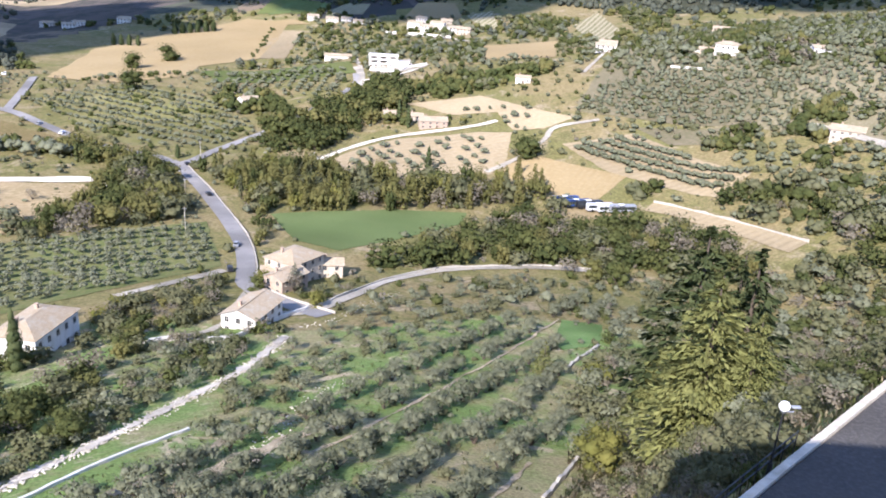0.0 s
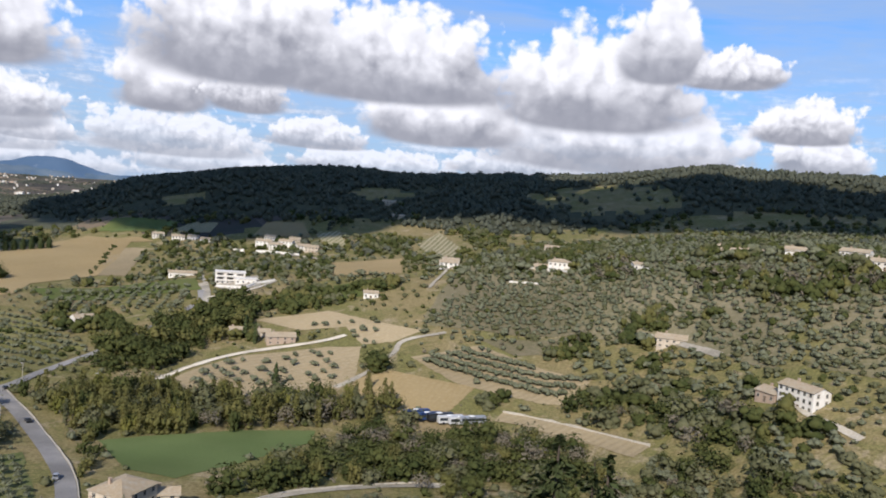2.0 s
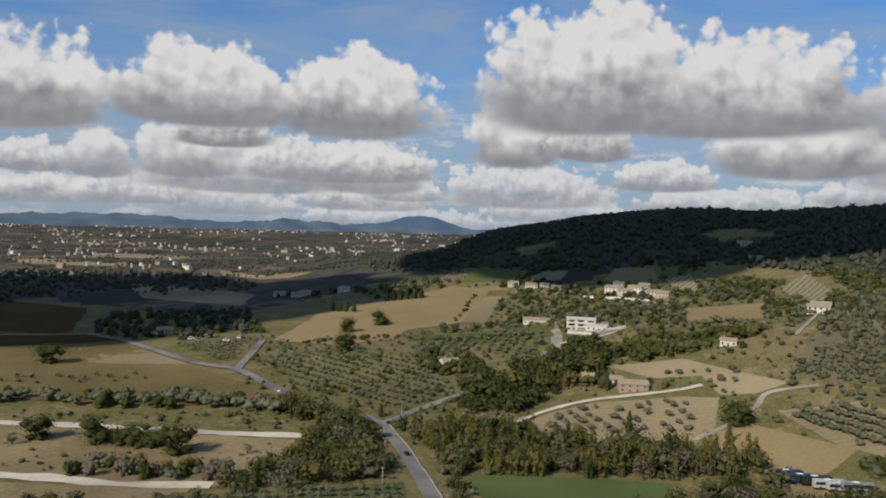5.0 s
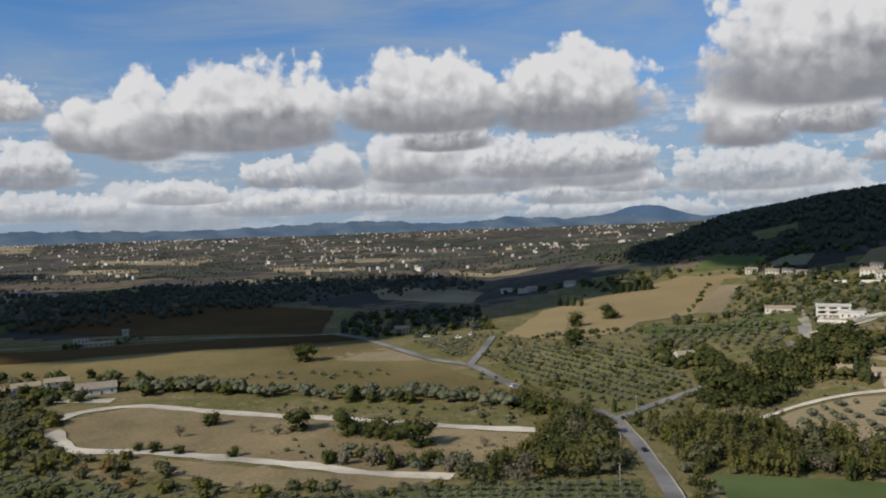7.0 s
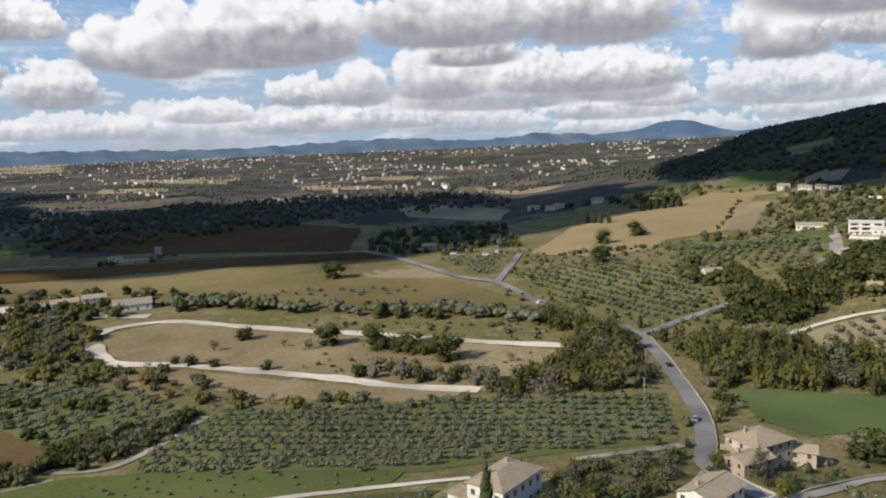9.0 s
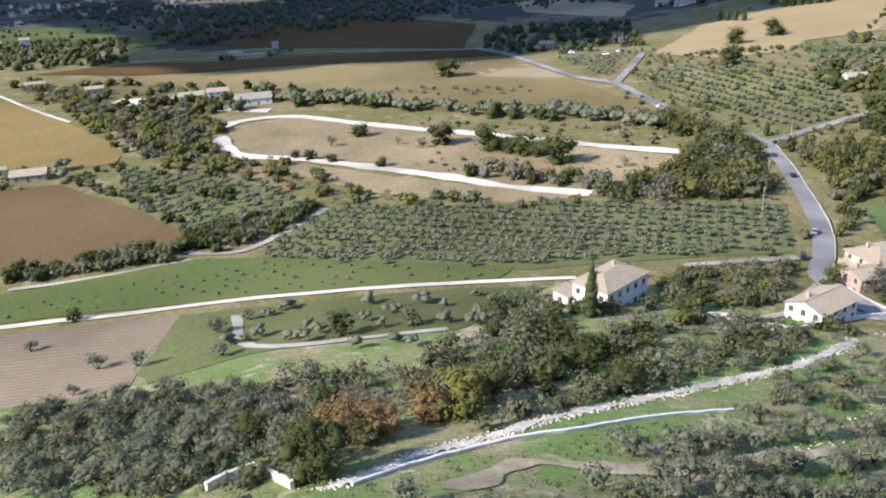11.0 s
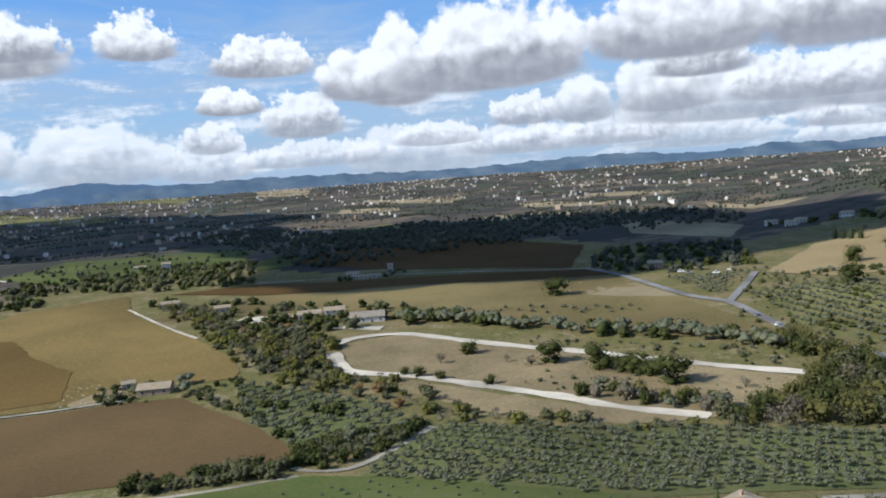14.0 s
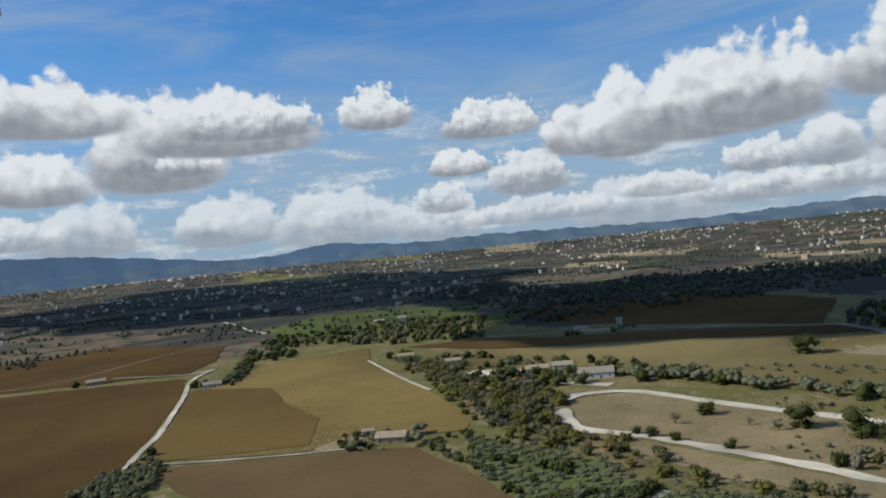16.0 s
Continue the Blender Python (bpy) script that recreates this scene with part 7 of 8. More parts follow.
thicket("slope_thicket", clear_of(scatter_points([(-98, 58), (-94, 67), (-80, 76), (-84, 95), (-60, 65), (-58, 55), (-71, 57), (-81, 57)], 2.8, 0.45, 0, None, 79, 0.8), 1), [('shrub', 'scrub', 0.35), ('olive', 'olive', 0.2), ('bare', 'bare', 0.45)], (1.4, 3.2), 150, "dense bare and grey-green thicket on the slope", 79, "trees")
thicket("near_bushes", clear_of(scatter_points([(-50, 41), (-45, 60), (-32, 89), (-27, 114), (-23, 139), (-11, 89)], 4, 0.45, 0, None, 83, 0.28), 1), [('shrub', 'scrub', 0.4), ('olive', 'olive', 0.4), ('bare', 'bare', 0.2)], (0.8, 2.0), 90, "low bushes between the olives", 83, "trees")
thicket("near_bushes", clear_of(scatter_points([(-29, 67), (-18, 105), (-2, 156), (39, 220), (50, 196), (17, 101), (9, 70)], 4.2, 0.45, 0, None, 84, 0.5), 1), [('shrub', 'scrub', 0.5), ('olive', 'olive', 0.4), ('bare', 'bare', 0.1)], (0.6, 1.7), 110, "low bushes between the olive rows", 84, "trees")
thicket("dry_grass", clear_of(scatter_points([(14, 72), (19, 91), (30, 102), (27, 59), (22, 42), (16, 36), (15, 34)], 0.6, 0.45, 0, None, 39, 1), 1), [('tuft', 'straw', 0.75), ('tuft', 'grass', 0.25)], (0.35, 0.85), 12, "dry straw-coloured grass on the bank", 39, "grass")
thicket("slope_grass", clear_of(scatter_points([(-46, 70), (-35, 93), (-19, 175), (39, 233), (55, 199), (35, 150), (21, 108), (11, 76), (7, 55), (-31, 53)], 1.9, 0.45, 0, None, 75, 0.9), 1), [('tuft', 'grass', 0.7), ('tuft', 'straw', 0.3)], (0.25, 0.6), 10, "tufts of green and dry grass on the slope", 75, "grass")
thicket("slope_grass", clear_of(scatter_points([(-56, 37), (-53, 59), (-46, 87), (-35, 155), (-44, 162), (-58, 146), (-54, 93), (-56, 68), (-49, 40)], 1.6, 0.45, 0, None, 76, 0.9), 1), [('tuft', 'grass', 0.6), ('tuft', 'straw', 0.4)], (0.25, 0.7), 10, "tufts of grass on the slope", 76, "grass")
thicket("near_scrub", clear_of(scatter_points([(2, 25), (8, 25), (22, 39.5), (36, 53.2), (45, 54.5), (62, 53), (64, 76), (30, 74), (8, 48)], 2.1, 0.45, 0, None, 77, 0.85), 0.3), [("shrub", "scrub", 0.55), ("olive", "olive", 0.15), ("bare", "bare", 0.2), ("shrub", "oak", 0.1)], (1.0, 2.6), 230, "grey-green bushes on the bank below the road", 77, "shrubs")
thicket("bank_grass", clear_of(scatter_points([(6, 23), (12, 27.2), (36, 52.2), (34, 55), (10, 31), (3, 26)], 0.55, 0.45, 0, None, 78, 0.9), 0.0), [("tuft", "straw", 0.6), ("tuft", "grass", 0.4)], (0.3, 0.75), 10, "dry and green grass along the road edge", 78, "grass")
thicket("far_wood", clear_of(scatter_points([(-1453, 561), (-1489, 760), (-1078, 716), (-1172, 891), (-1020, 1171), (-832, 1209), (-584, 1064), (-488, 888), (-665, 882), (-689, 788), (-829, 719), (-940, 624), (-1008, 511)], 14, 0.45, 0, None, 40, 0.5), 1), [('oak', 'forest', 1.0)], (5, 10), 12, "dark far trees on the plain in cloud shade", 40, "trees")
thicket("far_wood", clear_of(scatter_points([(-947, 497), (-1144, 734), (-755, 831), (-651, 716), (-708, 602), (-751, 448), (-765, 413)], 12, 0.45, 0, None, 42, 0.36), 1), [('oak', 'forest', 1.0)], (7, 12), 12, "dark wood on a low rise", 42, "trees")
thicket("far_trees", clear_of(scatter_points([(-780, 126), (-963, 192), (-944, 348), (-860, 434), (-686, 338), (-731, 267), (-837, 215), (-739, 156)], 10, 0.45, 0, None, 43, 0.55), 1), [('oak', 'oak', 0.6), ('shrub', 'scrub', 0.4)], (5, 9), 20, "trees and hedges on the plain", 43, "trees")
thicket("far_trees", clear_of(scatter_points([(-464, 560), (-511, 655), (-400, 727), (-307, 576), (-347, 533), (-403, 531)], 11, 0.45, 0, None, 44, 0.7), 1), [('oak', 'forest', 0.7), ('oak', 'oak', 0.3)], (6, 10), 20, "dark trees round far houses", 44, "trees")
thicket("hill_trees", clear_of(scatter_points([(-79, 709), (-56, 805), (20, 792), (123, 747), (142, 666), (84, 506), (62, 503), (14, 538), (-25, 617)], 9, 0.45, 0, None, 45, 0.55), 1), [('oak', 'oak', 0.5), ('olive', 'olive', 0.5)], (3, 6.5), 24, "trees and groves round the hamlet", 45, "trees")
thicket("hill_trees", clear_of(scatter_points([(-179, 760), (-149, 809), (-87, 781), (-52, 629), (-81, 587), (-114, 624)], 9, 0.45, 0, None, 46, 0.55), 1), [('oak', 'oak', 0.5), ('olive', 'olive', 0.5)], (3, 6.5), 24, "trees round the hamlet houses", 46, "trees")
thicket("hedge", clear_of(scatter_points([(-40, 497), (14, 495), (28, 517), (63, 510), (55, 494), (20, 477), (-25, 476)], 7, 0.45, 0, None, 47, 1), 1), [('oak', 'oak', 0.8), ('oak', 'poplar', 0.2)], (5, 9), 30, "dark hedge below the stubble field", 47, "trees")
thicket("hill_clump", clear_of(scatter_points([(159, 374), (176, 361), (183, 331), (173, 316), (152, 350)], 6, 0.45, 0, None, 110, 0.85), 1), [('oak', 'oak', 0.6), ('tall', 'poplar', 0.15), ('shrub', 'scrub', 0.25)], (3.5, 8.0), 60, "clump of dark leafy trees on the hillside", 110, "trees")
thicket("hill_clump", clear_of(scatter_points([(209, 344), (225, 332), (207, 302), (200, 323)], 6, 0.45, 0, None, 111, 0.85), 1), [('oak', 'oak', 0.6), ('tall', 'poplar', 0.15), ('shrub', 'scrub', 0.25)], (3.5, 8.0), 60, "clump of dark leafy trees on the hillside", 111, "trees")
thicket("hill_clump", clear_of(scatter_points([(245, 341), (264, 338), (224, 283), (216, 295)], 6, 0.45, 0, None, 112, 0.85), 1), [('oak', 'oak', 0.6), ('tall', 'poplar', 0.15), ('shrub', 'scrub', 0.25)], (3.5, 8.0), 60, "clump of dark leafy trees on the hillside", 112, "trees")
thicket("hill_clump", clear_of(scatter_points([(147, 324), (159, 315), (151, 295), (142, 307)], 6, 0.45, 0, None, 113, 0.85), 1), [('oak', 'oak', 0.6), ('tall', 'poplar', 0.15), ('shrub', 'scrub', 0.25)], (3.5, 8.0), 60, "clump of dark leafy trees on the hillside", 113, "trees")
thicket("hill_clump", clear_of(scatter_points([(155, 301), (161, 294), (154, 279), (149, 287)], 6, 0.45, 0, None, 114, 0.85), 1), [('oak', 'oak', 0.6), ('tall', 'poplar', 0.15), ('shrub', 'scrub', 0.25)], (3.5, 8.0), 60, "clump of dark leafy trees on the hillside", 114, "trees")
thicket("hill_clump", clear_of(scatter_points([(119, 386), (140, 369), (133, 345), (116, 361)], 6, 0.45, 0, None, 115, 0.85), 1), [('oak', 'oak', 0.6), ('tall', 'poplar', 0.15), ('shrub', 'scrub', 0.25)], (3.5, 8.0), 60, "clump of dark leafy trees on the hillside", 115, "trees")
thicket("hill_clump", clear_of(scatter_points([(118, 324), (141, 302), (154, 271), (145, 248), (129, 266), (122, 282)], 6, 0.45, 0, None, 116, 0.85), 1), [('oak', 'oak', 0.6), ('tall', 'poplar', 0.15), ('shrub', 'scrub', 0.25)], (3.5, 8.0), 60, "clump of dark leafy trees on the hillside", 116, "trees")
thicket("hill_clump", clear_of(scatter_points([(150, 262), (158, 236), (167, 208), (161, 199), (148, 225), (142, 246)], 6, 0.45, 0, None, 117, 0.85), 1), [('oak', 'oak', 0.6), ('tall', 'poplar', 0.15), ('shrub', 'scrub', 0.25)], (3.5, 8.0), 60, "clump of dark leafy trees on the hillside", 117, "trees")
thicket("hill_clump", clear_of(scatter_points([(83, 349), (94, 348), (89, 324), (80, 327)], 6, 0.45, 0, None, 118, 0.85), 1), [('oak', 'oak', 0.6), ('tall', 'poplar', 0.15), ('shrub', 'scrub', 0.25)], (3.5, 8.0), 60, "clump of dark leafy trees on the hillside", 118, "trees")
thicket("hill_clump", clear_of(scatter_points([(157, 587), (193, 650), (254, 641), (204, 523), (154, 515)], 6, 0.45, 0, None, 119, 0.85), 1), [('oak', 'oak', 0.6), ('tall', 'poplar', 0.15), ('shrub', 'scrub', 0.25)], (3.5, 8.0), 60, "clump of dark leafy trees on the hillside", 119, "trees")
thicket("hill_clump", clear_of(scatter_points([(232, 449), (359, 571), (239, 378), (216, 405)], 6, 0.45, 0, None, 120, 0.85), 1), [('oak', 'oak', 0.6), ('tall', 'poplar', 0.15), ('shrub', 'scrub', 0.25)], (3.5, 8.0), 60, "clump of dark leafy trees on the hillside", 120, "trees")
thicket("hill_clump", clear_of(scatter_points([(149, 782), (173, 789), (181, 678), (150, 675)], 6, 0.45, 0, None, 121, 0.85), 1), [('oak', 'oak', 0.6), ('tall', 'poplar', 0.15), ('shrub', 'scrub', 0.25)], (3.5, 8.0), 60, "clump of dark leafy trees on the hillside", 121, "trees")
thicket("hill_clump", clear_of(scatter_points([(47, 777), (92, 781), (84, 687), (48, 703)], 6, 0.45, 0, None, 122, 0.85), 1), [('oak', 'oak', 0.6), ('tall', 'poplar', 0.15), ('shrub', 'scrub', 0.25)], (3.5, 8.0), 60, "clump of dark leafy trees on the hillside", 122, "trees")
thicket("hill_clump", clear_of(scatter_points([(-21, 500), (-4, 522), (22, 513), (18, 477), (-9, 473)], 6, 0.45, 0, None, 123, 0.85), 1), [('oak', 'oak', 0.6), ('tall', 'poplar', 0.15), ('shrub', 'scrub', 0.25)], (3.5, 8.0), 60, "clump of dark leafy trees on the hillside", 123, "trees")
thicket("near_olives", clear_of(scatter_points([(-108, 13), (-66, 32), (-51, 40), (-44, 59), (-23, 113), (-12, 84), (-1, 21), (-7, 10), (-27, 0)], 5.2, 0.45, 0, None, 130, 0.26), 1), [('olive', 'olive', 0.7), ('shrub', 'scrub', 0.3)], (2.0, 3.6), 170, "olives and bushes on the steep slope under the terrace", 130, "trees")
thicket("slope_grass", clear_of(scatter_points([(-68, 31), (-44, 59), (-27, 132), (-12, 84), (-2, 29), (-9, 12), (-25, 7)], 1.5, 0.45, 0, None, 131, 0.8), 1), [('tuft', 'grass', 0.6), ('tuft', 'straw', 0.4)], (0.25, 0.7), 8, "tufts of grass on the steep slope", 131, "grass")
thicket("house_shrubs", clear_of(scatter_points([(-48, 194), (-29, 211), (-23, 213), (-26, 188), (-32, 175), (-36, 167), (-43, 179)], 3.2, 0.45, 0, None, 140, 0.7), 1), [('shrub', 'scrub', 0.5), ('shrub', 'oak', 0.25), ('bare', 'bare', 0.25)], (1.2, 3.4), 150, "shrubs crowding round the village houses", 140, "shrubs")
thicket("yard_shrubs", clear_of(scatter_points([(-412, 126), (-372, 122), (-352, 118), (-360, 104), (-384, 100), (-410, 118)], 5, 0.45, 0, None, 172, 0.6), 0.5), [("shrub", "scrub", 0.6), ("oak", "oak", 0.4)], (1.5, 5.0), 90, "bushes round the field barn", 172, "shrubs")
thicket("field_scrub", clear_of(scatter_points([(-381, -18), (-413, -2), (-433, 20), (-400, 23), (-354, 10)], 4, 0.45, 0, None, 141, 1), 1), [('olive', 'olive', 0.5), ('shrub', 'scrub', 0.5)], (2.5, 4.2), 60, "bushes between the ploughed fields", 141, "trees")
thicket("road_shrubs", clear_of(scatter_points([(-93, 331), (-86, 342), (-74, 306), (-60, 262), (-60, 240), (-71, 272)], 5, 0.45, 0, None, 142, 0.7), 1), [('tall', 'poplar', 0.35), ('shrub', 'scrub', 0.35), ('oak', 'oak', 0.3)], (2.5, 7.0), 130, "trees and bushes beside the bend of the road", 142, "trees")
thicket("farm_olives", clear_of(scatter_points([(168, 326), (193, 275), (233, 252), (182, 194), (165, 209), (169, 225), (163, 261), (158, 304)], 4.6, 0.45, 0, None, 150, 0.8), 1), [('olive', 'olive', 0.6), ('shrub', 'scrub', 0.3), ('oak', 'oak', 0.1)], (1.6, 3.4), 50, "olives and bushes round the hillside farmhouse", 150, "trees")
thicket("hill_clump", clear_of(scatter_points([(205, 398), (226, 361), (210, 329), (191, 363)], 5.5, 0.45, 0, None, 151, 0.8), 1), [('oak', 'oak', 0.55), ('tall', 'poplar', 0.2), ('bare', 'bare', 0.25)], (3.5, 8.5), 50, "clump of dark trees on the hillside", 151, "trees")
thicket("hill_clump", clear_of(scatter_points([(233, 334), (253, 298), (237, 278), (217, 303)], 5.5, 0.45, 0, None, 152, 0.8), 1), [('oak', 'oak', 0.55), ('tall', 'poplar', 0.2), ('bare', 'bare', 0.25)], (3.5, 8.5), 50, "clump of dark trees on the hillside", 152, "trees")
thicket("hill_clump", clear_of(scatter_points([(178, 482), (210, 484), (187, 421), (167, 439)], 5.5, 0.45, 0, None, 153, 0.8), 1), [('oak', 'oak', 0.55), ('tall', 'poplar', 0.2), ('bare', 'bare', 0.25)], (3.5, 8.5), 50, "clump of dark trees on the hillside", 153, "trees")
thicket("hill_clump", clear_of(scatter_points([(213, 335), (228, 296), (214, 280), (201, 310)], 5.5, 0.45, 0, None, 154, 0.8), 1), [('oak', 'oak', 0.55), ('tall', 'poplar', 0.2), ('bare', 'bare', 0.25)], (3.5, 8.5), 50, "clump of dark trees on the hillside", 154, "trees")
thicket("hill_clump", clear_of(scatter_points([(155, 373), (170, 360), (162, 336), (149, 351)], 5.5, 0.45, 0, None, 155, 0.8), 1), [('oak', 'oak', 0.55), ('tall', 'poplar', 0.2), ('bare', 'bare', 0.25)], (3.5, 8.5), 50, "clump of dark trees on the hillside", 155, "trees")
thicket("hill_clump", clear_of(scatter_points([(129, 381), (141, 374), (135, 351), (123, 357)], 5.5, 0.45, 0, None, 156, 0.8), 1), [('oak', 'oak', 0.55), ('tall', 'poplar', 0.2), ('bare', 'bare', 0.25)], (3.5, 8.5), 50, "clump of dark trees on the hillside", 156, "trees")


thicket("field_hedge", clear_of(scatter_points([(-172, 673), (-168, 673), (-181, 800), (-186, 800)], 5, 0.4, 0, None, 160, 0.8), 0), [("shrub", "oak", 0.6), ("shrub", "scrub", 0.4)], (2.0, 4.0), 24, "straggling hedge between two stubble fields", 160, "hedge")
thicket("lane_trees", clear_of(scatter_points([(-640, 84), (-859, 150), (-735, 128), (-620, 96)], 6, 0.45, 0, None, 161, 0.8), 1), [("oak", "oak", 0.5), ("shrub", "scrub", 0.3), ("bare", "bare", 0.2)], (3.0, 7.0), 40, "dark trees and bushes behind the farm sheds", 161)
thicket("field_edge", clear_of(scatter_points([(-250, 534), (-205, 566), (-150, 568), (-72, 552), (-72, 560), (-150, 578), (-208, 578), (-256, 545)], 6, 0.45, 0, None, 162, 0.7), 1), [("oak", "oak", 0.5), ("olive", "olive", 0.5)], (2.5, 5.5), 30, "row of bushes along a field edge", 162)


def ridge_woods():
    """The wooded hill: trees by azimuth and distance, thinning towards its foot."""
    rng = np.random.default_rng(50)
    n = 13500
    az = rng.uniform(-21, 47, n)
    r = np.sqrt(rng.uniform(760**2, 1330**2, n))
    gx, gy = r * np.sin(np.radians(az)), r * np.cos(np.radians(az))
    glade = np.sin(gx / 47.0 + 1.5 * np.sin(gy / 60.0)) + np.sin(gy / 38.0 + np.sin(gx / 55.0))
    keep = (rng.random(n) < np.clip(1.15 - 0.6 * np.maximum(glade - 0.35, 0), 0.15, 1)) & (r > wood_start(az) - 25) & (rng.random(n) < np.clip((r - wood_start(az)) / 120, 0.35, 1.0) * np.clip((az + 22) / 4, 0, 1))
    keep &= ~in_glade(az, r) | (rng.random(n) < 0.06)
    G = np.stack([r * np.sin(np.radians(az)), r * np.cos(np.radians(az))], 1)[keep]
    thicket("ridge_wood", G, [("oak", "forest", 1.0)], (4.0, 9.5), 7, "dark dense oak wood covering a long hill", 51)
    az = rng.uniform(2, 20, 60)
    r = rng.uniform(1240, 1275, 60)
    thicket("crest_trees", np.stack([r * np.sin(np.radians(az)), r * np.cos(np.radians(az))], 1), [("oak", "forest", 1.0)], (8, 15), 40, "taller trees along the crest of the hill", 52)


ridge_woods()


def garden_trees():
    """Trees that crowd round the far houses."""
    rng = np.random.default_rng(95)
    G = []
    for x, y, l in SPOTS:
        if math.hypot(x, y) > 300:
            for _ in range(5):
                a = rng.uniform(0, 2 * math.pi)
                d = l / 2 + rng.uniform(3, 12)
                G.append((x + d * math.cos(a), y + d * math.sin(a)))
    thicket("garden_trees", clear_of(np.array(G), 1.5), [("oak", "oak", 0.6), ("oak", "poplar", 0.2), ("olive", "olive", 0.2)], (3.5, 8.5), 36, "garden trees round scattered country houses", 96)


garden_trees()


def wild_bushes():
    """Bushes and small trees over all the untilled land of the valley."""
    az = np.radians(np.array([-30, -20, -10, 0, 10, 20, 30, 42]))
    outer = [(640 * math.sin(a), 640 * math.cos(a)) for a in az]
    inner = [(190 * math.sin(a), 190 * math.cos(a)) for a in az[::-1]]
    G = scatter_points(outer + inner, 7.5, 0.45, 12, None, 97, 0.62)
    for P in TILLED:
        G = G[~inside(P, G)]
    G = clear_of(G, 1.5)
    thicket("wild_bushes", G, [("shrub", "scrub", 0.4), ("olive", "olive", 0.3), ("oak", "oak", 0.15), ("bare", "bare", 0.15)], (1.0, 4.0), 16, "scattered bushes and small trees on rough land", 98, "bushes")


wild_bushes()


def hill_copses():
    """Copses, hedges and orchards on the slopes under the wooded hill."""
    rng = np.random.default_rng(101)
    n = 5200
    az = rng.uniform(-23, 47, n)
    r = np.sqrt(rng.uniform(600**2, 990**2, n))
    G = np.stack([r * np.sin(np.radians(az)), r * np.cos(np.radians(az))], 1)
    clump = np.sin(G[:, 0] / 23.0 + 1.3 * np.sin(G[:, 1] / 41.0)) + np.sin(G[:, 1] / 19.0 + np.sin(G[:, 0] / 37.0)) + 0.5 * np.sin((G[:, 0] + G[:, 1]) / 9.0)
    G = G[(r < wood_start(az) + 15) & (rng.random(n) < np.clip(0.3 + 0.5 * clump, 0.05, 1.0))]
    for P in TILLED:
        G = G[~inside(P, G)]
    half = len(G) // 2
    G = clear_of(G, 3.0)
    thicket("hill_copses", G[:half], [("oak", "oak", 0.5), ("oak", "forest", 0.25), ("oak", "poplar", 0.25)], (4.0, 9.0), 20, "copses and hedges under the wooded hill", 102)
    thicket("hill_orchards", G[half:], [("olive", "olive", 0.6), ("shrub", "scrub", 0.25), ("oak", "oak", 0.15)], (2.0, 4.5), 16, "olive trees and bushes under the wooded hill", 103)


hill_copses()


def loose_stones(name, line, count, spread, size, label, seed):
    """White limestone rubble along a line, joined: each stone a rough block."""
    rng = np.random.default_rng(seed)
    C = spline(line, 1.0)
    iv, it = ico()
    P = C[rng.integers(0, len(C), count)] + rng.normal(size=(count, 2)) * spread
    Z = ground_z(P[:, 0], P[:, 1])
    V, T = [], []
    for i, (p, z) in enumerate(zip(P, Z)):
        k = rng.uniform(*size) * (0.7 + 0.6 * rng.random(3)) * (1, 1, 0.6)
        V.append(iv * (0.75 + 0.4 * rng.random((len(iv), 1))) * k + (p[0], p[1], z + 0.1))
        T.append(it + i * len(iv))
    tagged(new(name, mesh_of(name, np.vstack(V), [np.vstack(T)], M["limestone"])), label, "stones", kind="stuff")


loose_stones("rubble", [(-53.2, 39), (-52.4, 52.9), (-50.1, 59.1), (-49, 67.6), (-47.4, 76.7), (-44.7, 85.3), (-40.3, 103.7), (-34.7, 125.6), (-32.6, 152.5)], 3200, 0.75, (0.05, 0.24), "white limestone rubble along the slope path", 80)
loose_stones("rubble", [(-61, 147), (-57, 150), (-52, 149), (-47, 147)], 160, 1.2, (0.08, 0.35), "white rubble beside the village street", 85)
loose_stones("rubble", [(-421, 103), (-403, 112), (-378, 113), (-385, 97), (-400, 100)], 150, 5.0, (0.2, 0.7), "pale rubble in the farm yard", 86)
loose_stones("rubble", [(-21.8, 80.9), (-18.8, 111.3), (-12.7, 122.2)], 120, 0.9, (0.06, 0.2), "pale rocks between the olives", 81)
loose_stones("rubble", [(-32.7, 161.8), (-25.9, 168.1), (-12.3, 200.7)], 120, 0.9, (0.06, 0.2), "pale rocks beside the village road", 82)


